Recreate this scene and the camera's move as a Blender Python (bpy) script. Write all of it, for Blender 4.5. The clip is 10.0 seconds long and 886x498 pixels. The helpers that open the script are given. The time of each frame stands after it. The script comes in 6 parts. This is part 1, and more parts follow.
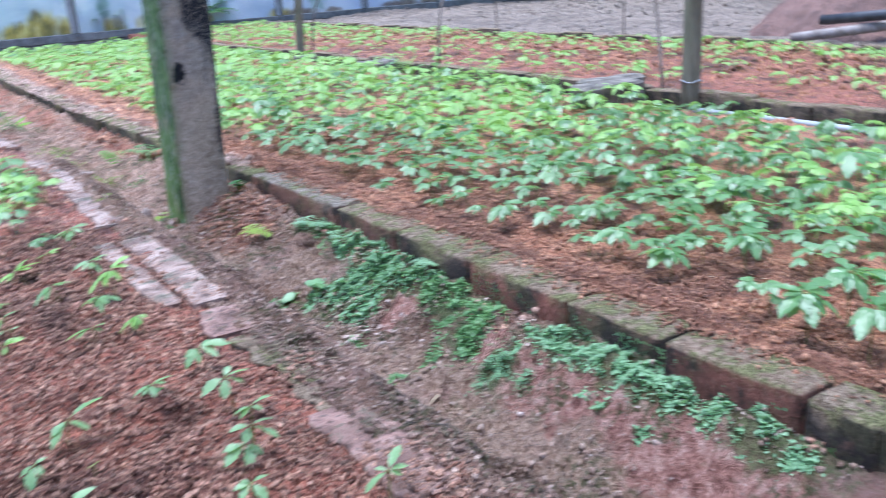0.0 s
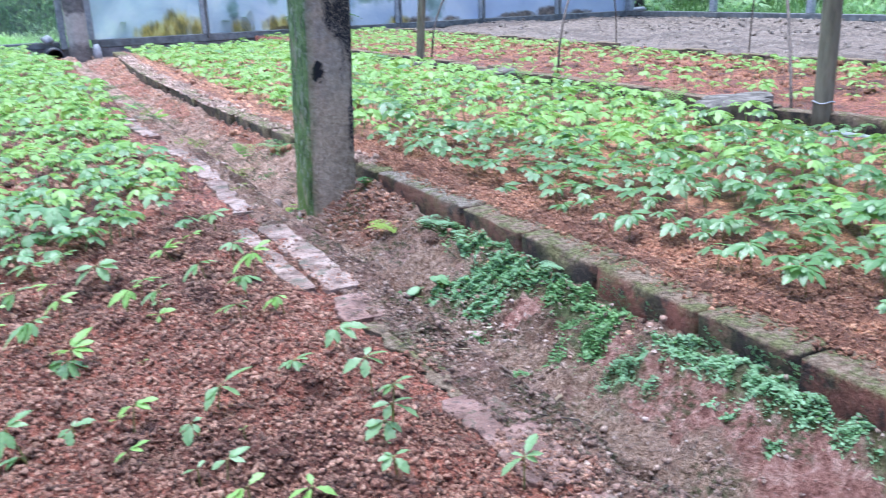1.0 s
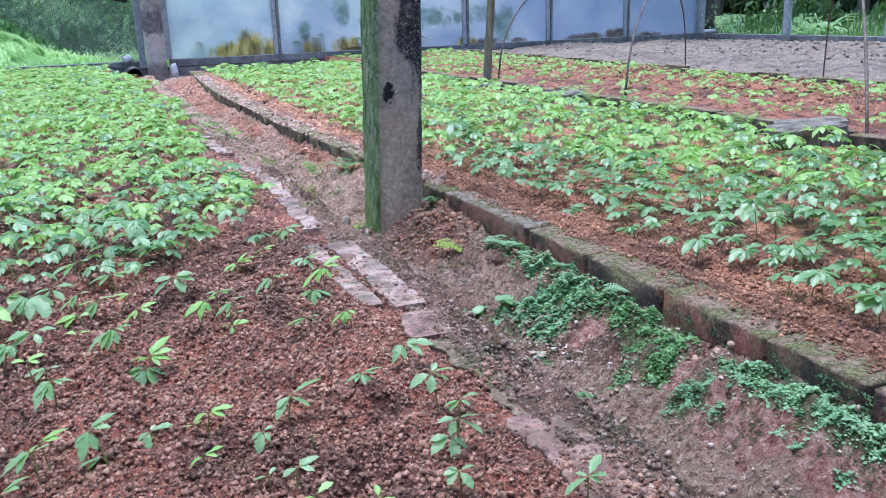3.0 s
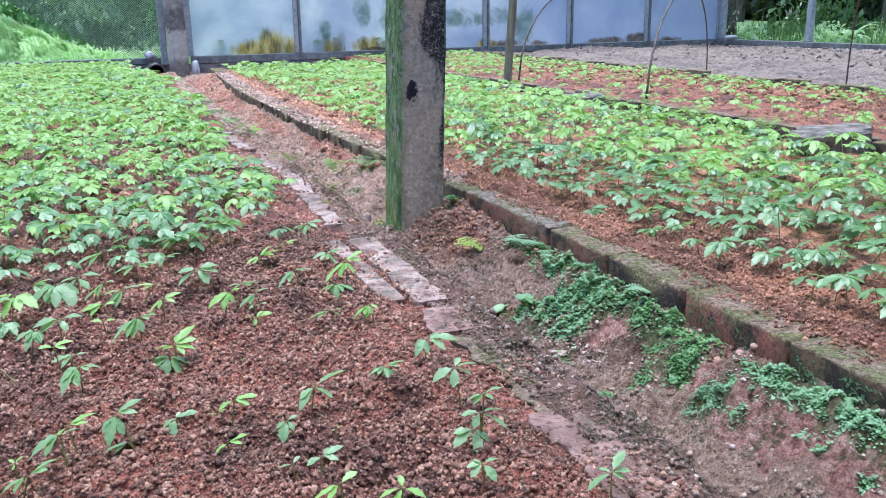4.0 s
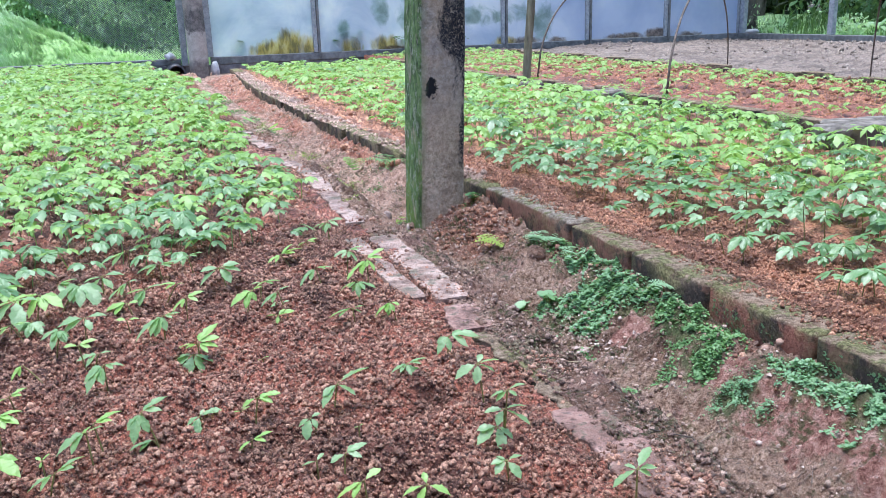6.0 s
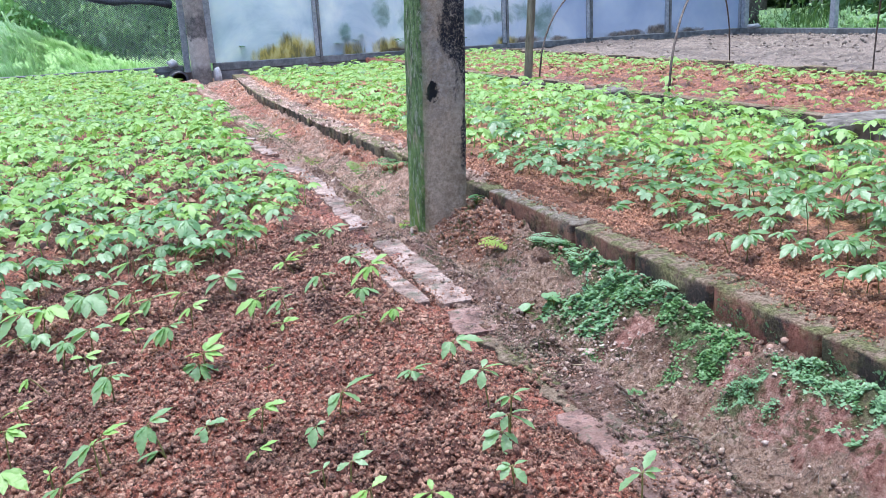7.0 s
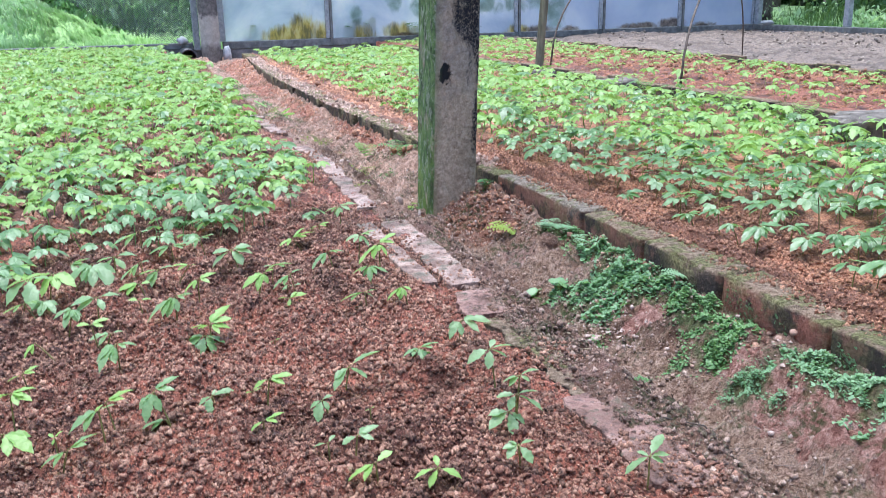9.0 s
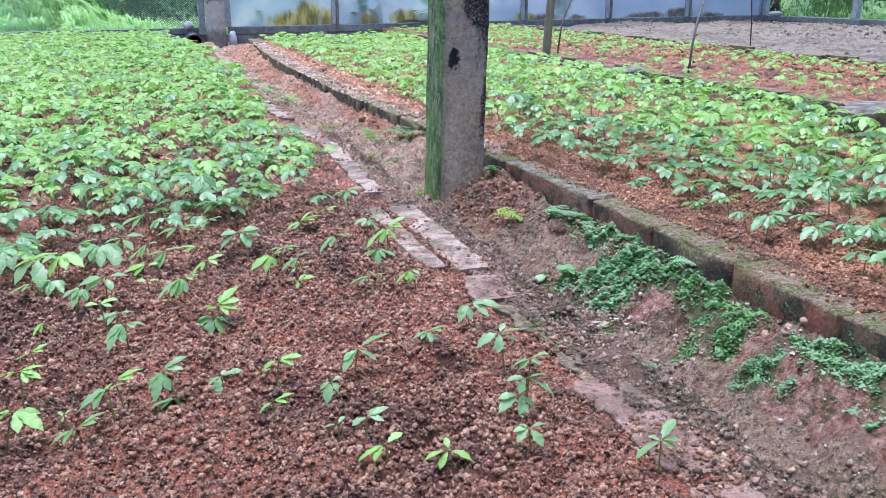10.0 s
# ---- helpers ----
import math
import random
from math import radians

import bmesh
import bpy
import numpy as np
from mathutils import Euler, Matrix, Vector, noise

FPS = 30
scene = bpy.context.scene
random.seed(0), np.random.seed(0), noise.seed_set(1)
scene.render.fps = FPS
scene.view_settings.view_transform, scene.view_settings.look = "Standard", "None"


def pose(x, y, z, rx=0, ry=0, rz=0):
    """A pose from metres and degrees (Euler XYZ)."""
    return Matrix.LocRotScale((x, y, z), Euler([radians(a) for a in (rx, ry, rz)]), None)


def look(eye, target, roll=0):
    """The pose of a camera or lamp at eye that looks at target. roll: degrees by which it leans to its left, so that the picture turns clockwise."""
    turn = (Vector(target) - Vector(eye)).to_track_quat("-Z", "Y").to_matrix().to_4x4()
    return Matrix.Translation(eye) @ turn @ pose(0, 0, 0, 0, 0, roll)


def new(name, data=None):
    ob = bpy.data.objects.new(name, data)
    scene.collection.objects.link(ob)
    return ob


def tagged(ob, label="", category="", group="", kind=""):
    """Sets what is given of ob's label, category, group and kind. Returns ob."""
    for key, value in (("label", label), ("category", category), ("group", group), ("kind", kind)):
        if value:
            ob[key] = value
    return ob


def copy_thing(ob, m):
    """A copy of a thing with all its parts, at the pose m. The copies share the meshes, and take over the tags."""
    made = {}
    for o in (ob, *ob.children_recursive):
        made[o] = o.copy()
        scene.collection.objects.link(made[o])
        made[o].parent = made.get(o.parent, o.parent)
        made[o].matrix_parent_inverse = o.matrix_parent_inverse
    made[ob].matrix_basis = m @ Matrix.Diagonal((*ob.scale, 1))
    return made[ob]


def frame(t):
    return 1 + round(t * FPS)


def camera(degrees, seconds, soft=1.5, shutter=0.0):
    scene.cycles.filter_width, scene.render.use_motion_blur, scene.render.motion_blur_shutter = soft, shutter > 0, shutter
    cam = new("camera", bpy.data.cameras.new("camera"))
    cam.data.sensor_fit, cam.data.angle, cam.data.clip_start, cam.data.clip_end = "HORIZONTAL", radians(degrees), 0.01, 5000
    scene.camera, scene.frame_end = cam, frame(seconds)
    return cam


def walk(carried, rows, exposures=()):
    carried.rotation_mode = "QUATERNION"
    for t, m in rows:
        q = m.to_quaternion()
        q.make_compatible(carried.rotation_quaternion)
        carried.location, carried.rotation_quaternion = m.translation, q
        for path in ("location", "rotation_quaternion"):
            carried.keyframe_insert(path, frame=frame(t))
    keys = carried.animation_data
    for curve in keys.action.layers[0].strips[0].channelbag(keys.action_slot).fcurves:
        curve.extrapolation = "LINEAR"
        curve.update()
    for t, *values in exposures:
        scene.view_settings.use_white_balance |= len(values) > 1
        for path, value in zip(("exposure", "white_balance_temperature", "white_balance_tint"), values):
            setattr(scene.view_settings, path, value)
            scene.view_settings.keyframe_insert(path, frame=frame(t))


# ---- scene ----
cam = camera(55.0, 10.0, soft=0.55, shutter=0.9)
PATH = [
    (0, (-0.819, -1.668, 0.607), (0.221, -0.079, -0.021), -3.6),
    (0.5, (-0.863, -1.667, 0.597), (0.072, -0.008, -0.015), -1.7),
    (1, (-0.885, -1.671, 0.6), (-0.037, 0.041, 0.007), -2.0),
    (1.5, (-0.892, -1.676, 0.607), (-0.105, 0.069, 0.03), -2.9),
    (2, (-0.896, -1.681, 0.606), (-0.139, 0.082, 0.042), -2.8),
    (2.5, (-0.896, -1.684, 0.607), (-0.156, 0.09, 0.057), -2.4),
    (4, (-0.917, -1.686, 0.597), (-0.225, 0.112, 0.059), -1.0),
    (4.5, (-0.918, -1.687, 0.596), (-0.236, 0.117, 0.063), -0.8),
    (5, (-0.92, -1.685, 0.594), (-0.246, 0.121, 0.062), -0.8),
    (5.5, (-0.92, -1.681, 0.591), (-0.258, 0.128, 0.051), -1.1),
    (7, (-0.914, -1.684, 0.601), (-0.278, 0.134, 0.062), -3.0),
    (7.5, (-0.919, -1.683, 0.599), (-0.286, 0.136, 0.058), -2.7),
    (8, (-0.918, -1.684, 0.599), (-0.283, 0.134, 0.06), -2.6),
    (8.5, (-0.924, -1.68, 0.593), (-0.295, 0.138, 0.047), -1.9),
    (9, (-0.924, -1.677, 0.587), (-0.298, 0.136, 0.021), -1.1),
    (9.5, (-0.928, -1.671, 0.579), (-0.304, 0.137, -0.008), -0.4),
    (10, (-0.933, -1.671, 0.578), (-0.316, 0.138, -0.013), -0.5),
]
walk(cam, [(t, look(eye, target, roll)) for t, eye, target, roll in PATH], [(0, 1.06, 5250, 10), (1, 1.15, 5330, 10), (2.0, 1.07, 5320, 10), (2.5, 0.85, 5330, 10), (4, 0.98, 5500, 10), (5.5, 1.02, 5730, 10), (7.5, 1.04, 5740, 10), (9, 1.01, 5800, 10), (10, 0.97, 5560, 9)])

# ---- world and light: bright overcast sky ----
world = bpy.data.worlds.new("overcast_sky")
scene.world = world
world.use_nodes = True
wn, wl = world.node_tree.nodes, world.node_tree.links
sky = wn.new("ShaderNodeTexSky")
sky.sky_type = "NISHITA"
sky.sun_disc = False
sky.sun_elevation, sky.sun_rotation = radians(83), radians(-30)
sky.air_density, sky.dust_density, sky.ozone_density = 1.0, 1.6, 1.5
bg = wn["Background"]
bg.inputs["Strength"].default_value = 0.15
wl.new(sky.outputs[0], bg.inputs["Color"])
sun = new("sun", bpy.data.lights.new("sun", "SUN"))
sun.data.energy, sun.data.angle, sun.data.color = 2.9, radians(45), (1.0, 0.98, 0.95)
sun.matrix_world = look((-0.5, 0.8, 8.4), (0, 0, 0))


# ---- materials ----
class Mat:
    """A node material with short helpers."""

    def __init__(self, name, rough=0.8, spec=0.3):
        self.m = bpy.data.materials.new(name)
        self.m.use_nodes = True
        self.n, self.l = self.m.node_tree.nodes, self.m.node_tree.links
        self.b = self.n["Principled BSDF"]
        self.b.inputs["Roughness"].default_value = rough
        self.b.inputs["Specular IOR Level"].default_value = spec
        self.co = self.n.new("ShaderNodeNewGeometry")

    def noise(self, scale, detail=4, rough=0.6, stretch=None, dist=0.0):
        t = self.n.new("ShaderNodeTexNoise")
        t.inputs["Scale"].default_value, t.inputs["Detail"].default_value = scale, detail
        t.inputs["Roughness"].default_value, t.inputs["Distortion"].default_value = rough, dist
        if stretch:
            mp = self.n.new("ShaderNodeMapping")
            mp.inputs["Scale"].default_value = stretch
            self.l.new(self.co.outputs["Position"], mp.inputs["Vector"])
            self.l.new(mp.outputs[0], t.inputs["Vector"])
        else:
            self.l.new(self.co.outputs["Position"], t.inputs["Vector"])
        return self.math("ADD", self.math("MULTIPLY", self.math("SUBTRACT", t.outputs["Fac"], 0.5), 1.75), 0.5)

    def voronoi(self, scale, feature="F1"):
        t = self.n.new("ShaderNodeTexVoronoi")
        t.feature = feature
        t.inputs["Scale"].default_value = scale
        self.l.new(self.co.outputs["Position"], t.inputs["Vector"])
        return t.outputs["Distance"]

    def ramp(self, fac, *stops):
        r = self.n.new("ShaderNodeValToRGB")
        e = r.color_ramp.elements
        while len(e) < len(stops):
            e.new(0.5)
        for k, (p, c) in zip(e, stops):
            k.position = p
            k.color = (*c, 1) if isinstance(c, tuple) else (c, c, c, 1)
        self.l.new(fac, r.inputs[0])
        return r.outputs[0]

    def mix(self, fac, a, b, mode="MIX"):
        x = self.n.new("ShaderNodeMix")
        x.data_type, x.blend_type = "RGBA", mode
        for v, s in ((fac, x.inputs[0]), (a, x.inputs[6]), (b, x.inputs[7])):
            if isinstance(v, (int, float)):
                s.default_value = v
            elif isinstance(v, tuple):
                s.default_value = (*v, 1)
            else:
                self.l.new(v, s)
        return x.outputs[2]

    def math(self, op, a, b=0.0):
        x = self.n.new("ShaderNodeMath")
        x.operation = op
        for v, s in ((a, x.inputs[0]), (b, x.inputs[1])):
            if isinstance(v, (int, float)):
                s.default_value = v
            else:
                self.l.new(v, s)
        return x.outputs[0]

    def xyz(self, axis):
        s = self.n.new("ShaderNodeSeparateXYZ")
        self.l.new(self.co.outputs["Position"], s.inputs[0])
        return s.outputs[axis]

    def normal(self, axis):
        s = self.n.new("ShaderNodeSeparateXYZ")
        self.l.new(self.co.outputs["Normal"], s.inputs[0])
        return s.outputs[axis]

    def island(self):
        return self.co.outputs["Random Per Island"]

    def each(self):
        return self.n.new("ShaderNodeObjectInfo").outputs["Random"]

    def base(self, c):
        if isinstance(c, tuple):
            self.b.inputs["Base Color"].default_value = (*c, 1)
        else:
            self.l.new(c, self.b.inputs["Base Color"])
        return self

    def rough(self, r):
        self.l.new(r, self.b.inputs["Roughness"])
        return self

    def bump(self, h, strength=0.5, dist=0.01):
        b = self.n.new("ShaderNodeBump")
        b.inputs["Strength"].default_value, b.inputs["Distance"].default_value = strength, dist
        self.l.new(h, b.inputs["Height"])
        self.l.new(b.outputs[0], self.b.inputs["Normal"])
        return self

    def translucent(self, colour, amount):
        """Lets light through a thin sheet."""
        t = self.n.new("ShaderNodeBsdfTranslucent")
        if isinstance(colour, tuple):
            t.inputs[0].default_value = (*colour, 1)
        else:
            self.l.new(colour, t.inputs[0])
        x = self.n.new("ShaderNodeMixShader")
        x.inputs[0].default_value = amount
        self.l.new(self.b.outputs[0], x.inputs[1])
        self.l.new(t.outputs[0], x.inputs[2])
        self.l.new(x.outputs[0], self.n["Material Output"].inputs[0])
        return self


def make_soil(name, dark, mid, light, wet=0.55):
    s = Mat(name, wet, 0.5)
    big = s.noise(3.5, 5)
    fine = s.noise(120.0, 6, 0.75)
    c = s.ramp(fine, (0.33, dark), (0.5, mid), (0.66, light))
    c = s.mix(s.ramp(s.noise(420, 3), (0.58, 0.0), (0.70, 0.6)), c, tuple(min(0.7, v * 1.5) for v in light))
    c = s.mix(s.ramp(big, (0.46, 0.0), (0.64, 0.7)), c, dark)
    c = s.mix(s.ramp(s.noise(14, 4), (0.58, 0.0), (0.70, 0.55)), c, tuple(0.6 * v for v in dark))
    s.base(c)
    h = s.math("ADD", s.noise(140, 6, 0.75), s.math("MULTIPLY", s.noise(500, 3), 0.4))
    return s.bump(h, 1.0, 0.005).m


SOIL = make_soil("red_lateritic_soil", (0.062, 0.024, 0.016), (0.28, 0.086, 0.050), (0.52, 0.19, 0.12))
SOIL_ORANGE = make_soil("orange_red_soil", (0.13, 0.048, 0.026), (0.42, 0.155, 0.080), (0.64, 0.30, 0.17))
SOIL_GREY = make_soil("greyish_brown_soil", (0.11, 0.08, 0.062), (0.22, 0.163, 0.126), (0.34, 0.27, 0.218))
SOIL_PINK = make_soil("dull_pink_brown_soil", (0.13, 0.065, 0.05), (0.22, 0.115, 0.09), (0.31, 0.18, 0.145))


def make_granule(name, dark, mid, light):
    g = Mat(name, 0.5, 0.5)
    c = g.ramp(g.island(), (0.0, dark), (0.22, tuple(0.5 * (a + b) for a, b in zip(dark, mid))), (0.5, mid), (0.86, light), (1.0, tuple(min(1, v * 1.25) for v in light)))
    c = g.mix(g.ramp(g.noise(7, 5, 0.7), (0.48, 0.0), (0.70, 0.6)), c, dark)
    g.base(g.mix(0.35, c, g.ramp(g.noise(400, 3), (0.3, dark), (0.7, light))))
    return g.bump(g.noise(420, 4, 0.7), 1.0, 0.004).m


CRUMB = make_granule("red_soil_crumbs", (0.050, 0.023, 0.0155), (0.43, 0.174, 0.108), (0.85, 0.485, 0.335))
CRUMB_ORANGE = make_granule("orange_soil_crumbs", (0.12, 0.046, 0.026), (0.52, 0.20, 0.105), (0.82, 0.44, 0.265))
CRUMB_RED = make_granule("brick_red_soil_crumbs", (0.085, 0.033, 0.018), (0.35, 0.128, 0.060), (0.62, 0.30, 0.155))
CRUMB_PATH = make_granule("brown_path_crumbs", (0.15, 0.088, 0.063), (0.52, 0.305, 0.22), (0.84, 0.61, 0.49))
CRUMB_GREY = make_granule("grey_soil_clods", (0.07, 0.048, 0.037), (0.22, 0.166, 0.13), (0.45, 0.375, 0.305))


def make_path():
    s = Mat("trodden_wet_clay", 0.6, 0.22)
    a = s.noise(4.5, 7, 0.62, dist=0.8)
    b = s.noise(48, 7, 0.75)
    c = s.ramp(a, (0.27, (0.075, 0.044, 0.031)), (0.40, (0.29, 0.165, 0.115)), (0.54, (0.50, 0.31, 0.225)), (0.72, (0.74, 0.53, 0.42)))
    c = s.mix(0.42, c, s.ramp(b, (0.32, (0.035, 0.022, 0.016)), (0.5, (0.30, 0.165, 0.108)), (0.70, (0.70, 0.47, 0.345))))
    c = s.mix(s.ramp(s.noise(5.5, 5, 0.6, dist=0.5), (0.60, 0.0), (0.74, 0.75)), c, s.ramp(s.noise(40, 5), (0.3, (0.30, 0.15, 0.125)), (0.7, (0.54, 0.32, 0.28))))
    c = s.mix(s.ramp(s.noise(260, 3), (0.62, 0.0), (0.72, 0.7)), c, (0.46, 0.33, 0.27))
    dry = s.math("MULTIPLY", s.ramp(s.math("ADD", s.math("MULTIPLY", s.xyz("Y"), 0.4), s.math("MULTIPLY", s.noise(2.5, 3), 0.5)), (0.30, 0.0), (0.60, 0.9)), s.ramp(s.noise(9, 5, 0.7), (0.35, 0.35), (0.6, 1.0)))
    c = s.mix(dry, c, s.ramp(s.noise(36, 6, 0.75), (0.3, (0.41, 0.22, 0.148)), (0.7, (0.90, 0.63, 0.49))))

    def region(spots, ragged):
        """Ragged round patches: below 1 inside; spots: x, y, radius across and along the path."""
        best = None
        for cx, cy, rx, ry in spots:
            dx, dy = s.math("MULTIPLY", s.math("SUBTRACT", s.xyz("X"), cx), 1 / rx), s.math("MULTIPLY", s.math("SUBTRACT", s.xyz("Y"), cy), 1 / ry)
            d = s.math("ADD", s.math("MULTIPLY", dx, dx), s.math("MULTIPLY", dy, dy))
            best = d if best is None else s.math("MINIMUM", best, d)
        return s.math("ADD", best, s.math("MULTIPLY", s.math("SUBTRACT", s.noise(38, 6, 0.75), 0.5), ragged))

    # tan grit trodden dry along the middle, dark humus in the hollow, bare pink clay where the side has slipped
    tan = region(((-0.19, -0.78, 0.08, 0.12), (-0.16, -0.62, 0.05, 0.06), (-0.20, -0.98, 0.09, 0.10), (-0.14, -0.08, 0.06, 0.08), (-0.20, -0.30, 0.07, 0.10), (-0.22, 0.16, 0.08, 0.10), (-0.20, -0.52, 0.07, 0.10)), 2.4)
    c = s.mix(s.ramp(tan, (0.5, 0.85), (1.7, 0.0)), c, s.ramp(s.noise(90, 7, 0.8), (0.3, (0.15, 0.088, 0.059)), (0.48, (0.47, 0.305, 0.215)), (0.7, (0.76, 0.56, 0.435))))
    red = region(((-0.12, 0.36, 0.10, 0.20), (-0.05, 0.70, 0.06, 0.20), (-0.16, 0.62, 0.06, 0.10)), 1.8)
    c = s.mix(s.ramp(red, (0.4, 0.75), (1.5, 0.0)), c, s.ramp(s.noise(70, 6, 0.75), (0.3, (0.13, 0.046, 0.03)), (0.5, (0.34, 0.135, 0.088)), (0.7, (0.58, 0.29, 0.205))))
    washed = region(((-0.07, 1.9, 0.05, 0.5), (-0.13, 3.0, 0.06, 0.6), (-0.18, 4.6, 0.14, 1.1), (-0.18, 6.4, 0.2, 1.2)), 1.8)
    c = s.mix(s.ramp(washed, (0.5, 0.85), (1.6, 0.0)), c, s.ramp(s.noise(42, 6, 0.75), (0.3, (0.26, 0.085, 0.055)), (0.5, (0.48, 0.19, 0.125)), (0.7, (0.76, 0.38, 0.275))))
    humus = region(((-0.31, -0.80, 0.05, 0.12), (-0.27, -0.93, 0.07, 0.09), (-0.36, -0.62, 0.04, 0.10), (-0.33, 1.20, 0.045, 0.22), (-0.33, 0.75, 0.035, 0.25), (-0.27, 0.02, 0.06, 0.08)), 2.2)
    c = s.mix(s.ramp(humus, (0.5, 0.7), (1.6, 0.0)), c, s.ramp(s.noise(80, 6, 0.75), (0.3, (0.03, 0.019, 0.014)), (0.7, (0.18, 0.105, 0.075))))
    bare = region(((-0.097, -0.432, 0.048, 0.050), (-0.086, -0.670, 0.040, 0.040), (-0.098, -0.800, 0.060, 0.07), (-0.092, -0.870, 0.060, 0.06), (-0.075, -0.985, 0.060, 0.07), (-0.095, -1.060, 0.07, 0.07), (-0.105, -1.16, 0.08, 0.08)), 1.5)
    c = s.mix(s.ramp(bare, (0.7, 1.0), (1.5, 0.0)), c, s.ramp(s.noise(50, 7, 0.75), (0.28, (0.20, 0.080, 0.062)), (0.5, (0.50, 0.25, 0.195)), (0.72, (0.74, 0.48, 0.40))))
    mat = region(((-0.06, -0.28, 0.08, 0.13), (-0.02, -0.16, 0.05, 0.10), (-0.14, -0.25, 0.05, 0.09), (-0.06, -0.54, 0.05, 0.10), (-0.10, -0.62, 0.04, 0.04), (-0.04, -0.80, 0.04, 0.10), (-0.035, -0.93, 0.04, 0.12), (-0.12, -0.723, 0.035, 0.04), (-0.03, 0.05, 0.04, 0.12), (-0.03, -1.15, 0.05, 0.12)), 2.0)
    c = s.mix(s.ramp(mat, (0.3, 0.75), (1.5, 0.0)), c, s.ramp(s.noise(120, 5, 0.7), (0.3, (0.045, 0.075, 0.025)), (0.7, (0.15, 0.235, 0.08))))
    moss = s.math("MULTIPLY", s.ramp(s.noise(7, 5, 0.7), (0.52, 0.0), (0.64, 0.75)), s.ramp(s.noise(110, 4), (0.38, 0.0), (0.6, 1.0)))
    s.base(s.mix(moss, c, (0.06, 0.095, 0.03)))
    s.rough(s.ramp(a, (0.35, 0.75), (0.65, 0.42)))
    h = s.math("ADD", s.noise(60, 8, 0.8), s.math("MULTIPLY", s.noise(320, 4), 0.4))
    return s.bump(h, 1.0, 0.016).m


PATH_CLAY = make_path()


def make_brick(name, moss_at, tint=1.0, soot=0.40, pale=1.0):
    s = Mat(name, 0.8, 0.3)
    r = s.each()
    c = s.ramp(r, (0.0, (0.20 * tint, 0.078, 0.054)), (0.4, (0.29 * tint, 0.115, 0.078)), (0.75, (0.16 * tint, 0.088, 0.066)), (1.0, (0.31 * tint, 0.13, 0.09)))
    c = s.mix(0.45, c, s.ramp(s.noise(60, 7, 0.75), (0.3, (0.07 * tint, 0.035, 0.027)), (0.7, (0.36 * tint, 0.17, 0.12))))
    c = s.mix(s.ramp(s.noise(13, 6, 0.7), (soot, 0.9), (soot + 0.16, 0.0)), c, (0.026, 0.024, 0.023))
    c = s.mix(s.ramp(s.noise(110, 6, 0.75), (0.58, 0.0), (0.75, 0.35)), c, (0.30, 0.19, 0.145))
    up = s.ramp(s.normal("Z"), (0.3, 0.0), (0.8, 1.0))
    m = s.math("MULTIPLY", s.ramp(s.noise(18, 6, 0.75), (moss_at, 0.0), (moss_at + 0.14, 1.0)), s.math("ADD", s.math("MULTIPLY", up, 0.62), 0.22))
    green = s.ramp(s.noise(140, 5, 0.7), (0.3, (0.075, 0.082, 0.024)), (0.5, (0.18, 0.185, 0.062)), (0.7, (0.31, 0.31, 0.13)))
    dust = s.mix(s.math("MULTIPLY", up, 0.85), c, s.ramp(s.noise(70, 7, 0.8), (0.3, (0.13, 0.088 * pale, 0.058 * pale)), (0.5, (0.33, 0.235 * pale, 0.155 * pale * pale)), (0.7, (0.54, 0.41 * pale, 0.295 * pale * pale))))
    s.base(s.mix(m, dust, green))
    return s.bump(s.math("ADD", s.noise(60, 7, 0.75), s.math("MULTIPLY", m, 0.5)), 1.0, 0.010).m


BRICK_FAR = make_brick("algae_grey_brick", 0.40, 0.66, 0.43)
BRICK_RED = make_brick("bare_red_brick", 0.45, 1.08, 0.35)
BRICK_SOOTY = make_brick("blackened_damp_brick", 0.42, 0.8, 0.52)
BRICK_PALE = make_brick("pale_weathered_brick", 0.50, 0.85, 0.33, 1.16)
BRICK_DARK = make_brick("damp_dark_brick", 0.5, 0.6)


def make_flush(name, dark, mid, light, gloss):
    s = Mat(name, 0.35, 0.5)
    c = s.ramp(s.noise(30, 6, 0.7), (0.28, dark), (0.46, mid), (0.75, light))
    c = s.mix(s.ramp(s.noise(11, 5), (0.49, 0.0), (0.66, 0.7)), c, (0.16, 0.088, 0.064))
    c = s.mix(s.ramp(s.noise(60, 6, 0.75), (0.60, 0.0), (0.70, 0.7)), c, (0.07, 0.05, 0.04))
    s.base(s.mix(s.ramp(s.noise(15, 5, 0.7), (0.58, 0.0), (0.68, 0.6)), c, (0.05, 0.065, 0.025)))
    s.rough(s.ramp(s.noise(25, 4), (0.3, gloss), (0.75, gloss + 0.3)))
    return s.bump(s.math("ADD", s.noise(110, 6, 0.75), s.noise(30, 4)), 0.8, 0.006).m


FLUSH = make_flush("pink_brick_top", (0.10, 0.055, 0.042), (0.34, 0.195, 0.155), (0.54, 0.36, 0.295), 0.55)
FLUSH_PALE = make_flush("wet_pale_brick_top", (0.14, 0.085, 0.064), (0.42, 0.285, 0.23), (0.63, 0.48, 0.405), 0.42)


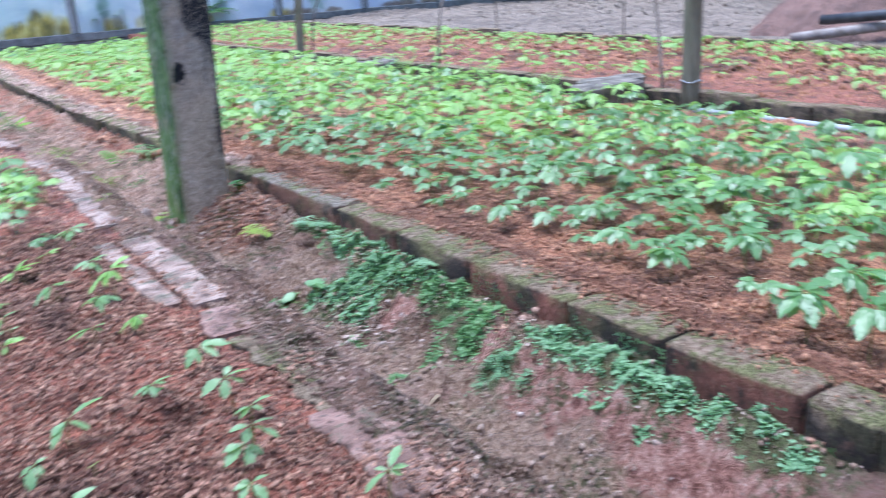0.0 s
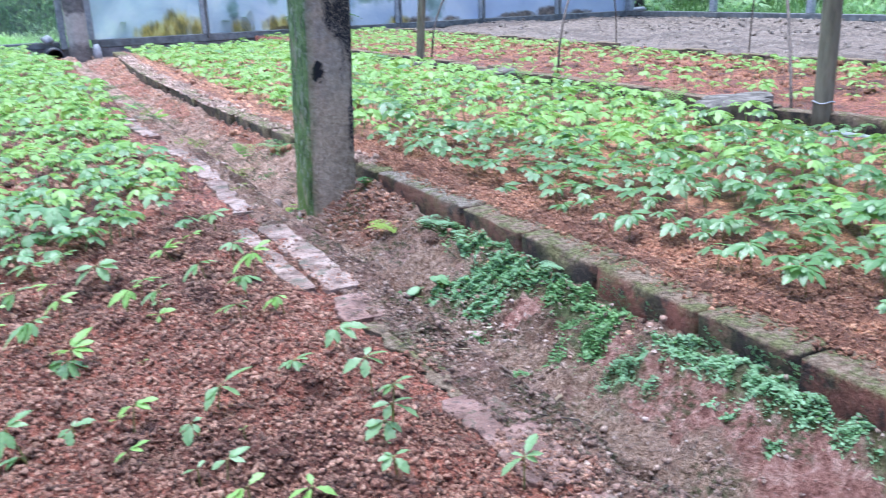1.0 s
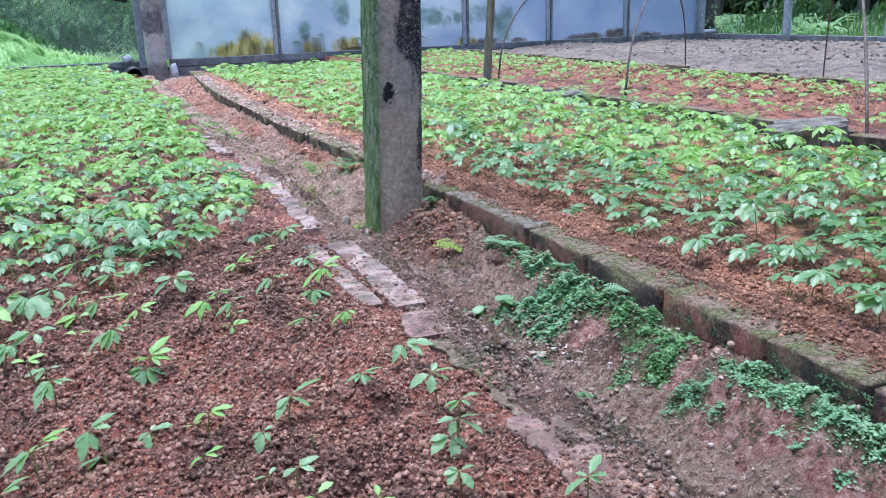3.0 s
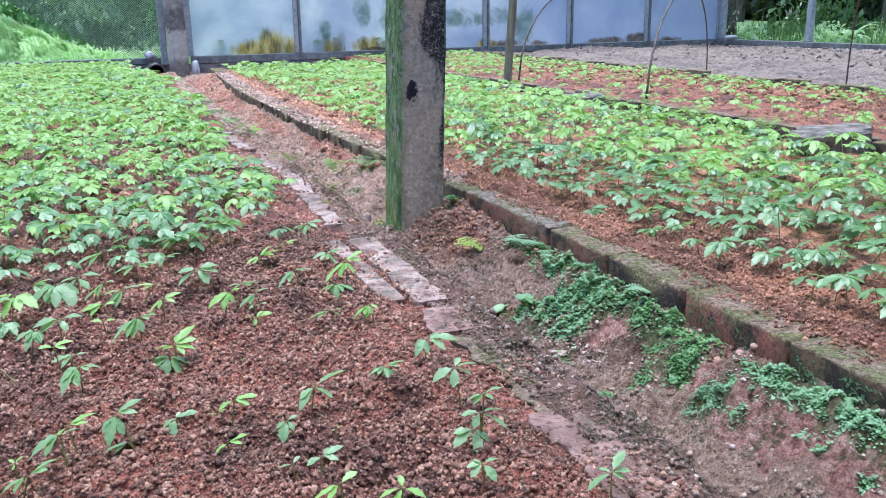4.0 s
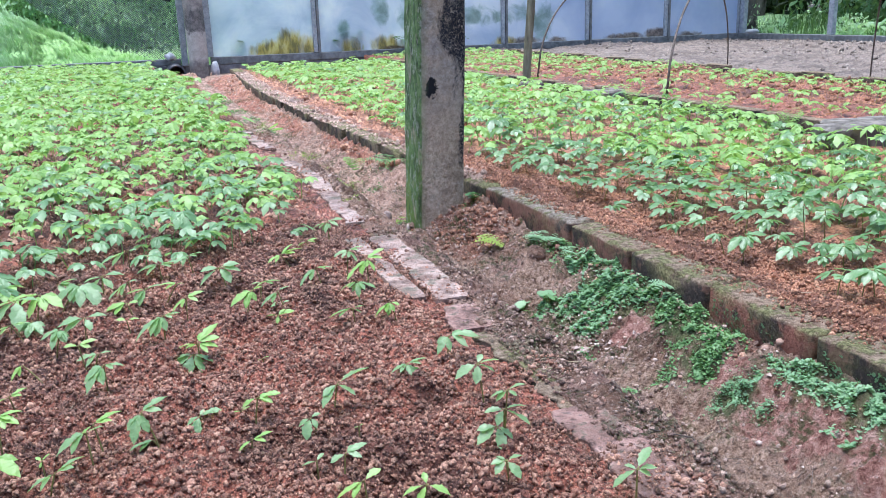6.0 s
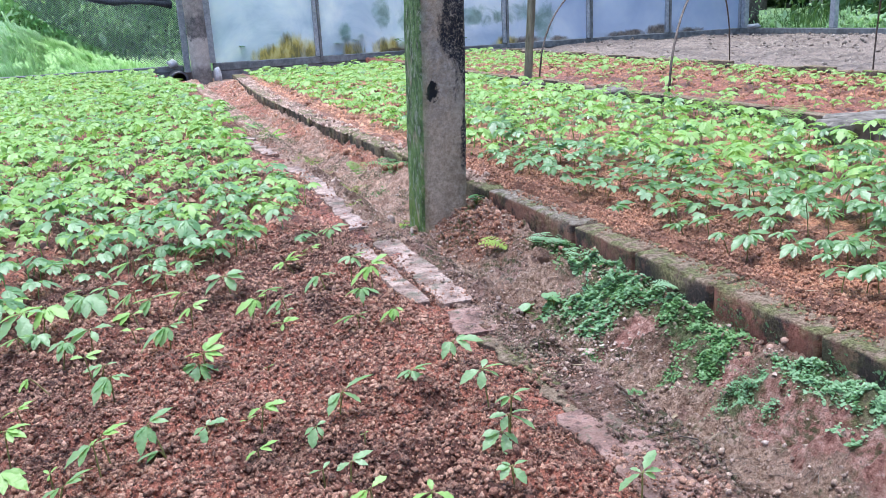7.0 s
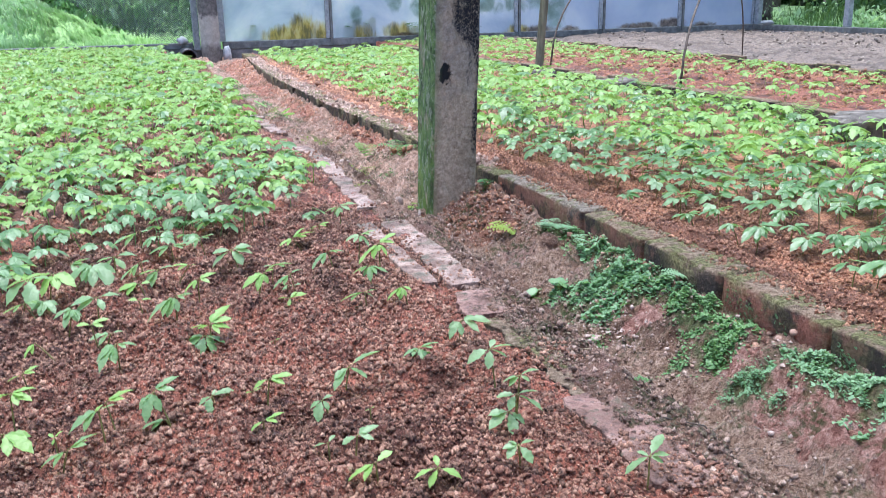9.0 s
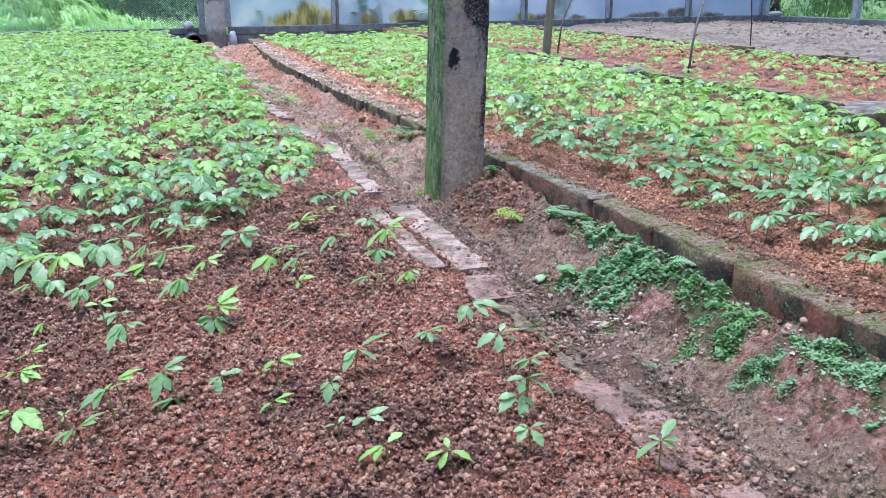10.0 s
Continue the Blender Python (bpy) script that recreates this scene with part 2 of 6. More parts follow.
def make_concrete_post():
    s = Mat("weathered_concrete_with_algae", 0.85, 0.25)
    c = s.ramp(s.noise(11, 7, 0.7, (1, 1, 0.6)), (0.3, (0.38, 0.28, 0.185)), (0.5, (0.59, 0.45, 0.305)), (0.7, (0.73, 0.585, 0.42)))
    c = s.mix(0.45, c, s.ramp(s.noise(85, 7, 0.8), (0.32, (0.14, 0.105, 0.08)), (0.52, (0.50, 0.40, 0.295)), (0.70, (0.74, 0.64, 0.51))))
    # rubbed grey film over the upper half
    grey = s.math("MULTIPLY", s.ramp(s.xyz("Z"), (0.16, 0.0), (0.46, 0.6)), s.ramp(s.noise(9, 5, 0.65), (0.35, 0.3), (0.6, 1.0)))
    c = s.mix(grey, c, s.ramp(s.noise(55, 6, 0.75), (0.3, (0.15, 0.145, 0.14)), (0.7, (0.50, 0.475, 0.45))))
    # black bitumen stain, ragged and crazed, down one edge of the face, and one round blot
    across = s.math("MULTIPLY", s.math("ADD", s.xyz("X"), 0.098), 16.0)
    higher = s.math("MULTIPLY", s.math("SUBTRACT", s.xyz("Z"), 0.42), 2.6)
    ragged = s.math("MULTIPLY", s.math("SUBTRACT", s.noise(17, 6, 0.7, (1, 1, 0.45)), 0.5), 1.9)
    stain = s.math("ADD", s.math("ADD", across, higher), ragged)
    blot = s.ramp(stain, (0.0, 0.0), (0.32, 1.0))
    chips = s.ramp(s.noise(38, 4, 0.6, dist=2.5), (0.47, 1.0), (0.50, 0.35), (0.53, 1.0))
    worn = s.ramp(s.noise(70, 6, 0.8, dist=1.2), (0.33, 0.25), (0.46, 1.0))
    dx, dz = s.math("MULTIPLY", s.math("ADD", s.xyz("X"), 0.150), 46.0), s.math("MULTIPLY", s.math("SUBTRACT", s.xyz("Z"), 0.392), 34.0)
    far = s.math("ADD", s.math("ADD", s.math("MULTIPLY", dx, dx), s.math("MULTIPLY", dz, dz)), s.math("MULTIPLY", s.math("SUBTRACT", s.noise(60, 4), 0.5), 1.9))
    c = s.mix(s.math("MULTIPLY", s.math("MULTIPLY", blot, chips), worn), c, (0.020, 0.022, 0.030))
    c = s.mix(s.ramp(far, (0.55, 1.0), (0.85, 0.0)), c, (0.016, 0.017, 0.021))
    # algae on the side that faces the seed bed, brighter towards the foot, with rubbed pale specks
    side = s.ramp(s.math("MULTIPLY", s.normal("X"), -1.0), (0.25, 0.0), (0.6, 1.0))
    streak = s.ramp(s.noise(26, 6, 0.7, (1, 1, 0.4)), (0.24, 0.3), (0.42, 1.0))
    green = s.ramp(s.noise(34, 6, 0.75, (1, 1, 0.6)), (0.3, (0.055, 0.085, 0.042)), (0.5, (0.115, 0.20, 0.072)), (0.72, (0.22, 0.33, 0.13)))
    fresh = s.math("MULTIPLY", s.ramp(s.xyz("Z"), (0.05, 1.0), (0.32, 0.0)), s.ramp(s.noise(20, 4, 0.6, (1, 1, 0.4)), (0.4, 0.2), (0.6, 1.0)))
    green = s.mix(s.math("MULTIPLY", fresh, 0.8), green, (0.20, 0.31, 0.07))
    c = s.mix(s.math("MULTIPLY", side, streak), c, green)
    pale = s.math("MULTIPLY", side, s.ramp(s.noise(50, 7, 0.8, (1, 1, 0.6), 0.6), (0.57, 0.0), (0.64, 0.7)))
    s.base(s.mix(pale, c, (0.42, 0.45, 0.36)))
    pits = s.ramp(s.noise(150, 4, 0.7), (0.28, 0.0), (0.42, 1.0))
    return s.bump(s.math("ADD", s.math("ADD", s.noise(45, 7, 0.75), s.math("MULTIPLY", s.noise(220, 3), 0.3)), s.math("MULTIPLY", pits, 0.5)), 0.9, 0.008).m


CONCRETE_POST = make_concrete_post()


def make_plain(name, a, b, scale=30, rough=0.8, spec=0.3, bump=0.4, stretch=None, bias=(0.32, 0.68)):
    s = Mat(name, rough, spec)
    s.base(s.mix(0.3, s.ramp(s.noise(scale, 6, 0.65, stretch), (bias[0], a), (bias[1], b)), s.ramp(s.noise(scale * 0.15, 3), (0.35, a), (0.65, b))))
    return s.bump(s.noise(scale * 3, 5, 0.7, stretch), bump, 0.004).m


DARK_CONCRETE = make_plain("damp_dark_concrete", (0.085, 0.078, 0.077), (0.30, 0.28, 0.275), 7)
ALU = make_plain("weathered_aluminium", (0.22, 0.24, 0.26), (0.42, 0.44, 0.46), 25, 0.45, 0.5, 0.15)
RAIL_MAT = make_plain("dusty_grey_rail", (0.10, 0.105, 0.103), (0.23, 0.24, 0.238), 14, 0.6, 0.4, 0.2)
BAMBOO = make_plain("weathered_wooden_pole", (0.10, 0.088, 0.06), (0.27, 0.24, 0.165), 25, 0.7, 0.3, 0.4, (1, 1, 0.15))
TWIG = make_plain("brown_cane", (0.06, 0.045, 0.035), (0.19, 0.15, 0.125), 60, 0.7, 0.3, 0.3)
SLAB = make_plain("old_grey_stone_block", (0.09, 0.078, 0.066), (0.30, 0.265, 0.225), 22, 0.8, 0.3, 0.6)
PVC = make_plain("dirty_white_plastic_pipe", (0.26, 0.27, 0.28), (0.46, 0.48, 0.50), 9, 0.4, 0.5, 0.1)
BLACK = make_plain("black_plastic_pipe", (0.02, 0.02, 0.024), (0.07, 0.07, 0.08), 12, 0.4, 0.5, 0.1)
LOG = make_plain("pale_bare_log", (0.20, 0.165, 0.145), (0.42, 0.36, 0.33), 18, 0.75, 0.3, 0.5)
BARK = make_plain("grey_brown_bark", (0.05, 0.042, 0.036), (0.20, 0.17, 0.15), 16, 0.9, 0.2, 0.9, (1, 1, 0.35))
NET = make_plain("dark_shade_net", (0.09, 0.09, 0.115), (0.19, 0.19, 0.23), 30, 0.6, 0.4, 0.0)
NET_DARK = make_plain("gathered_dark_net", (0.02, 0.024, 0.03), (0.07, 0.08, 0.095), 60, 0.7, 0.3, 0.8)
PALE_ROCK = make_plain("pale_grey_rock", (0.34, 0.34, 0.35), (0.70, 0.70, 0.71), 14, 0.8, 0.3, 0.6)
STONE = make_plain("pale_pebble", (0.28, 0.16, 0.11), (0.50, 0.33, 0.26), 40, 0.7, 0.3, 0.4)


def make_column():
    s = Mat("patchy_damp_concrete", 0.85, 0.25)
    edge = s.math("ADD", s.xyz("Z"), s.math("MULTIPLY", s.math("SUBTRACT", s.noise(6, 5, 0.7), 0.5), 0.22))
    c = s.ramp(edge, (0.06, (0.20, 0.175, 0.155)), (0.16, (0.52, 0.475, 0.42)), (0.42, (0.55, 0.50, 0.45)), (0.47, (0.10, 0.093, 0.095)), (0.66, (0.12, 0.112, 0.112)), (0.74, (0.34, 0.30, 0.27)))
    s.base(s.mix(0.35, c, s.ramp(s.noise(22, 6, 0.75), (0.3, (0.07, 0.065, 0.062)), (0.7, (0.46, 0.41, 0.37)))))
    return s.bump(s.noise(40, 6, 0.7), 0.6, 0.006).m


COLUMN = make_column()
MORTAR = make_plain("crumbled_white_mortar", (0.32, 0.225, 0.185), (0.66, 0.53, 0.465), 60, 0.8, 0.3, 0.6)
FOREST_FLOOR = make_plain("dark_forest_litter", (0.02, 0.022, 0.014), (0.07, 0.06, 0.04), 5, 0.9, 0.2, 0.8)


def make_leaf(name, a, b, c, gloss=0.42, through_amount=0.35, spec=0.5):
    s = Mat(name, gloss, spec)
    col = s.ramp(s.island(), (0.0, a), (0.5, b), (1.0, c))
    col = s.mix(0.3, col, s.ramp(s.noise(4, 3), (0.35, a), (0.65, c)))
    s.base(s.mix(s.ramp(s.noise(160, 3), (0.4, 0.0), (0.7, 0.25)), col, c))
    s.bump(s.noise(200, 2), 0.3, 0.003)
    return s.translucent(s.mix(0.5, col, (0.38, 0.58, 0.11)), through_amount).m


LEAF = make_leaf("seedling_leaf", (0.115, 0.26, 0.095), (0.20, 0.385, 0.155), (0.31, 0.50, 0.24), 0.32, 0.45, 0.9)
LEAF_DEEP = make_leaf("deep_green_seedling_leaf", (0.075, 0.18, 0.055), (0.135, 0.285, 0.09), (0.225, 0.40, 0.15), 0.29, 0.4, 1.0)
LEAF_YOUNG = make_leaf("thin_young_leaf", (0.19, 0.37, 0.13), (0.28, 0.48, 0.20), (0.40, 0.60, 0.31), 0.32, 0.5, 0.9)
LEAF_FRESH = make_leaf("young_and_backlit_leaf", (0.205, 0.395, 0.085), (0.315, 0.535, 0.13), (0.42, 0.645, 0.20), 0.38, 0.4, 0.65)
LEAF_CREEP = make_leaf("bluish_creeping_leaf", (0.12, 0.25, 0.115), (0.22, 0.39, 0.19), (0.35, 0.53, 0.32), 0.5, 0.35, 0.55)
CREEP_FRESH = make_leaf("fresh_creeping_leaf", (0.085, 0.195, 0.070), (0.16, 0.31, 0.115), (0.26, 0.43, 0.18), 0.45, 0.3, 0.5)
FERN = make_leaf("fern_frond", (0.05, 0.16, 0.05), (0.09, 0.23, 0.07), (0.15, 0.31, 0.09), 0.55, 0.3)
FERN_BRIGHT = make_leaf("fresh_green_fern_frond", (0.17, 0.36, 0.075), (0.26, 0.48, 0.11), (0.36, 0.58, 0.16), 0.5, 0.45)
FERN_YELLOW = make_leaf("yellowish_fern_frond", (0.18, 0.26, 0.04), (0.26, 0.36, 0.05), (0.33, 0.42, 0.07), 0.55, 0.3)
# shade put into the dim grass colour, sun glare into the bright one
GRASS_DIM = make_leaf("shade_toned_rank_grass", (0.03, 0.085, 0.04), (0.07, 0.16, 0.065), (0.13, 0.25, 0.10), 0.45, 0.35)
GRASS = make_leaf("sun_toned_meadow_grass", (0.20, 0.42, 0.15), (0.58, 0.79, 0.49), (0.74, 0.89, 0.64), 0.4, 0.55)
# wood leaves darkened for shade, shrub leaves brightened for sun, both in base colour
SHRUB_SHADE_TONED = make_leaf("shade_toned_wood_leaf", (0.006, 0.014, 0.008), (0.012, 0.026, 0.014), (0.03, 0.055, 0.025), 0.6, 0.15, 0.3)
SHRUB_SUN_TONED = make_leaf("sun_toned_shrub_leaf", (0.26, 0.46, 0.21), (0.52, 0.74, 0.42), (0.74, 0.88, 0.64), 0.4, 0.55)
STEM = make_plain("brownish_green_stem", (0.16, 0.12, 0.05), (0.30, 0.30, 0.10), 60, 0.6, 0.3, 0.1)


def make_pane():
    s = Mat("clouded_algae_stained_glass", 0.35, 0.5)
    x, z = s.xyz("X"), s.xyz("Z")
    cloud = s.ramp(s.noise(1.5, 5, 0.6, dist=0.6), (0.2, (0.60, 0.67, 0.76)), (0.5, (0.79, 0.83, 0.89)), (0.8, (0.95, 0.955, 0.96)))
    # the sheets turn bluer towards the corner
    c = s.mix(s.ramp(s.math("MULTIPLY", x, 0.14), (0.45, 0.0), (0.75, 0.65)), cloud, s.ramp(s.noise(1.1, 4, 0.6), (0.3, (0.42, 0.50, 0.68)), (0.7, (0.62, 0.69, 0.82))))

    def patches(spots, scale, ragged, stretch=None):
        best = None
        for cx, cz, rx, rz in spots:
            dx, dz = s.math("MULTIPLY", s.math("SUBTRACT", x, cx), 1 / rx), s.math("MULTIPLY", s.math("SUBTRACT", z, cz), 1 / rz)
            d = s.math("ADD", s.math("MULTIPLY", dx, dx), s.math("MULTIPLY", dz, dz))
            best = d if best is None else s.math("MINIMUM", best, d)
        return s.math("ADD", best, s.math("MULTIPLY", s.math("SUBTRACT", s.noise(scale, 5, 0.65, stretch, 0.5), 0.5), ragged))

    # green algae film with painted silhouettes of plants behind, mostly in the middle sheets
    film = patches(((1.62, 0.40, 0.08, 0.13), (2.10, 0.62, 0.12, 0.20), (2.55, 0.55, 0.25, 0.30), (3.30, 0.50, 0.30, 0.15), (3.90, 0.52, 0.40, 0.13), (4.30, 0.40, 0.20, 0.24)), 6, 2.2)
    c = s.mix(s.ramp(film, (0.0, 0.62), (1.8, 0.0)), c, s.ramp(s.noise(7, 4), (0.35, (0.14, 0.26, 0.18)), (0.65, (0.36, 0.50, 0.44))))
    # yellow stain creeping up from the bottom rail, streaky, and brown dirt piled behind the sheets near the corner
    stain = patches(((0.72, 0.16, 0.26, 0.16), (0.98, 0.22, 0.22, 0.24), (1.18, 0.18, 0.12, 0.16), (1.72, 0.18, 0.16, 0.14), (2.15, 0.17, 0.20, 0.16), (2.75, 0.16, 0.16, 0.10), (3.75, 0.15, 0.20, 0.10)), 9, 1.8, (1, 1, 0.3))
    c = s.mix(s.ramp(stain, (0.2, 0.9), (1.7, 0.0)), c, s.ramp(s.noise(11, 5, 0.7, (1, 1, 0.3)), (0.34, (0.30, 0.27, 0.11)), (0.5, (0.60, 0.49, 0.15)), (0.66, (0.76, 0.68, 0.34))))
    dirt = patches(((4.05, 0.15, 0.28, 0.09), (4.52, 0.14, 0.15, 0.07), (5.55, 0.15, 0.35, 0.08), (6.10, 0.18, 0.25, 0.10), (6.6, 0.14, 0.25, 0.07), (2.3, 0.14, 0.25, 0.05)), 7, 1.6)
    c = s.mix(s.ramp(dirt, (0.3, 0.85), (1.4, 0.0)), c, s.ramp(s.noise(16, 5, 0.7), (0.35, (0.16, 0.125, 0.10)), (0.65, (0.44, 0.36, 0.28))))
    s.base(c)
    return s.translucent(c, 0.72).m


PANE = make_pane()


# ---- mesh helpers ----
def mesh_np(name, verts, faces, material, parent=None, smooth=True, label=""):
    """One mesh object from arrays of vertices and of equal-sized faces."""
    verts, faces = np.asarray(verts, np.float32), np.asarray(faces, np.int32)
    me = bpy.data.meshes.new(name)
    k = faces.shape[1]
    me.vertices.add(len(verts))
    me.vertices.foreach_set("co", verts.ravel())
    me.loops.add(faces.size)
    me.loops.foreach_set("vertex_index", faces.ravel())
    me.polygons.add(len(faces))
    me.polygons.foreach_set("loop_start", np.arange(0, faces.size, k, dtype=np.int32))
    me.polygons.foreach_set("loop_total", np.full(len(faces), k, np.int32))
    me.polygons.foreach_set("use_smooth", np.full(len(faces), smooth))
    me.update(calc_edges=True)
    me.validate()
    me.materials.append(material)
    ob = new(name, me)
    if parent:
        ob.parent = parent
    if label:
        ob["label"] = label
    return ob


def part(name, bm, material, parent=None, label="", smooth=True):
    me = bpy.data.meshes.new(name)
    bm.to_mesh(me)
    bm.free()
    for p in me.polygons:
        p.use_smooth = smooth
    me.materials.append(material)
    ob = new(name, me)
    if parent:
        ob.parent = parent
    if label:
        ob["label"] = label
    return ob


_lat = np.random.RandomState(7).rand(8, 256, 256)


def vnoise(x, y, seed=0):
    xi, yi = np.floor(x).astype(int), np.floor(y).astype(int)
    fx, fy = x - xi, y - yi
    fx, fy = fx * fx * (3 - 2 * fx), fy * fy * (3 - 2 * fy)
    g = _lat[seed % 8]
    a, b = g[xi % 256, yi % 256], g[(xi + 1) % 256, yi % 256]
    c, d = g[xi % 256, (yi + 1) % 256], g[(xi + 1) % 256, (yi + 1) % 256]
    return (a * (1 - fx) + b * fx) * (1 - fy) + (c * (1 - fx) + d * fx) * fy - 0.5


def fbm(x, y, freq, octaves=4, seed=0, gain=0.55):
    out, amp = 0.0, 1.0
    for o in range(octaves):
        out = out + amp * vnoise(x * freq + 31.7 * o, y * freq + 17.3 * o, seed + o)
        freq, amp = freq * 2.03, amp * gain
    return out


def domes(x, y, cell, seed=0):
    """Packed round crumbs: 0 in the gaps, 1 on their tops."""
    u, v = x / cell, y / cell
    ui, vi = np.floor(u).astype(int), np.floor(v).astype(int)
    best = np.full(np.shape(u), 9.0)
    for a in (-1, 0, 1):
        for c in (-1, 0, 1):
            i, j = (ui + a) % 256, (vi + c) % 256
            px, py = ui + a + _lat[seed % 8][i, j], vi + c + _lat[(seed + 3) % 8][i, j]
            size = 0.55 + 0.45 * _lat[(seed + 5) % 8][i, j]
            best = np.minimum(best, ((u - px) ** 2 + (v - py) ** 2) / size ** 2)
    return np.sqrt(np.clip(1 - best, 0, 1))


def smooth(a, b, v):
    t = np.clip((v - a) / (b - a), 0, 1)
    return t * t * (3 - 2 * t)


def sheet(name, xs, ys, height, material, skirt=None):
    """A height field over a grid, with side walls down to skirt."""
    gx, gy = np.meshgrid(xs, ys, indexing="ij")
    gz = height(gx, gy)
    v = np.stack([gx, gy, gz], -1).reshape(-1, 3)
    nx, ny = len(xs), len(ys)
    i = np.arange(nx * ny).reshape(nx, ny)
    q = np.stack([i[:-1, :-1], i[1:, :-1], i[1:, 1:], i[:-1, 1:]], -1).reshape(-1, 4)
    if skirt is not None:
        ring = np.concatenate([i[:, 0], i[-1, 1:], i[::-1, -1][1:], i[0, ::-1][1:-1]])
        low = v[ring].copy()
        low[:, 2] = skirt
        k = np.arange(len(ring))
        nxt = (k + 1) % len(ring)
        side = np.stack([ring[k], k + len(v), nxt + len(v), ring[nxt]], -1)
        v, q = np.concatenate([v, low]), np.concatenate([q, side])
    return mesh_np(name, v, q, material)


def box_bm(x0, x1, y0, y1, z0, z1, bevel=0.0, jitter=0.0, cuts=0, rng=random):
    bm = bmesh.new()
    bmesh.ops.create_cube(bm, size=1)
    for v in bm.verts:
        v.co = Vector((x0 + (v.co.x + 0.5) * (x1 - x0), y0 + (v.co.y + 0.5) * (y1 - y0), z0 + (v.co.z + 0.5) * (z1 - z0)))
    if bevel:
        bmesh.ops.bevel(bm, geom=bm.edges[:], offset=bevel, segments=1, affect="EDGES")
    if cuts:
        bmesh.ops.subdivide_edges(bm, edges=[e for e in bm.edges if e.calc_length() > 0.03], cuts=cuts, use_grid_fill=True)
    if jitter:
        for v in bm.verts:
            v.co += Vector([rng.uniform(-jitter, jitter) for _ in range(3)])
    return bm


def tube_arrays(points, radii, sides=8):
    """Vertices and quads of a tube along points."""
    pts = np.asarray(points, float)
    d = np.gradient(pts, axis=0)
    d /= np.linalg.norm(d, axis=1)[:, None] + 1e-9
    ref = np.array([0.0, 0.0, 1.0]) if abs(d[:, 2]).mean() < 0.8 else np.array([1.0, 0.0, 0.0])
    u = np.cross(d, ref)
    u /= np.linalg.norm(u, axis=1)[:, None] + 1e-9
    w = np.cross(d, u)
    a = np.linspace(0, 2 * np.pi, sides, endpoint=False)
    r = np.broadcast_to(np.asarray(radii, float), (len(pts),))
    v = pts[:, None] + r[:, None, None] * (np.cos(a)[None, :, None] * u[:, None] + np.sin(a)[None, :, None] * w[:, None])
    i = np.arange(len(pts) * sides).reshape(len(pts), sides)
    n = np.roll(i, -1, axis=1)
    q = np.stack([i[:-1], n[:-1], n[1:], i[1:]], -1).reshape(-1, 4)
    return v.reshape(-1, 3), q


def capped_tube(name, points, radii, material, sides=12, parent=None, label="", caps=True):
    v, q = tube_arrays(points, radii, sides)
    bm = bmesh.new()
    vs = [bm.verts.new(c) for c in v]
    for f in q:
        bm.faces.new([vs[k] for k in f])
    if caps:
        bm.faces.new(vs[:sides][::-1])
        bm.faces.new(vs[-sides:])
    bmesh.ops.recalc_face_normals(bm, faces=bm.faces[:])
    return part(name, bm, material, parent, label)


def empty(name, at, label, category, group="", kind=""):
    ob = new(name)
    ob.location = at
    ob.empty_display_size = 0.05
    return tagged(ob, label, category, group, kind)


# ---- levels ----
def path_z(x, y):
    """The eroded footpath between the two seed beds."""
    t = np.clip((x + 0.39) / 0.40, 0, 1)
    near = 1 - smooth(-0.75, 0.15, y)
    left = 0.083 - 0.006 * smooth(0.2, 1.0, y) + 0.014 * smooth(1.6, 2.6, y)
    middle = -0.010 - 0.02 * near + 0.012 * smooth(0.5, 2.5, y)
    right = 0.054 + 0.010 * near + 0.008 * smooth(0.6, 2.0, y)
    z = np.where(t < 0.42, left + (middle - left) * smooth(0.09, 0.40, t), middle + (right - middle) * smooth(0.45, 0.98, t))
    z = z + 0.016 * np.exp(-((x + 0.08) ** 2 / 0.006 + (y - 0.42) ** 2 / 0.02))
    z = z + 0.012 * np.exp(-((x + 0.15) ** 2 / 0.010 + (y - 0.50) ** 2 / 0.025))
    z = z + 0.020 * np.exp(-((x + 0.09) ** 2 / 0.003 + (y + 0.43) ** 2 / 0.005))
    ridge = np.abs(fbm(x, y, 14, 3, 6))
    lumpy = smooth(-0.35, 0.12, fbm(x, y, 10, 2, 3)) * (0.0042 * domes(x, y, 0.010, 3) + 0.0026 * domes(x, y, 0.006, 5))
    pit = 0.10 * smooth(6.6, 8.0, y)
    calm = 1 - 0.25 * smooth(0.9, 2.5, y)
    calm = calm * (1 - 0.7 * smooth(-0.355, -0.385, x))
    return z + 0.018 * fbm(x, y, 8, 4, 1) * (1 - 0.8 * smooth(-0.355, -0.385, x)) + calm * (0.024 * fbm(x, y, 46, 3, 3) - 0.020 * ridge + 1.7 * lumpy) - pit


def crumbly(x, y):
    lump = 0.7 + 0.6 * smooth(-0.1, 0.25, fbm(x, y, 11, 2, 6))
    return (1 - 0.75 * smooth(-0.53, -0.46, x) * (x < -0.3)) * (lump * (0.0095 * domes(x, y, 0.019, 6) + 0.0075 * domes(x, y, 0.0092, 1) + 0.0046 * domes(x, y, 0.0066, 2)) - 0.004) + 0.0020 * domes(x, y, 0.0052, 4) - 0.002


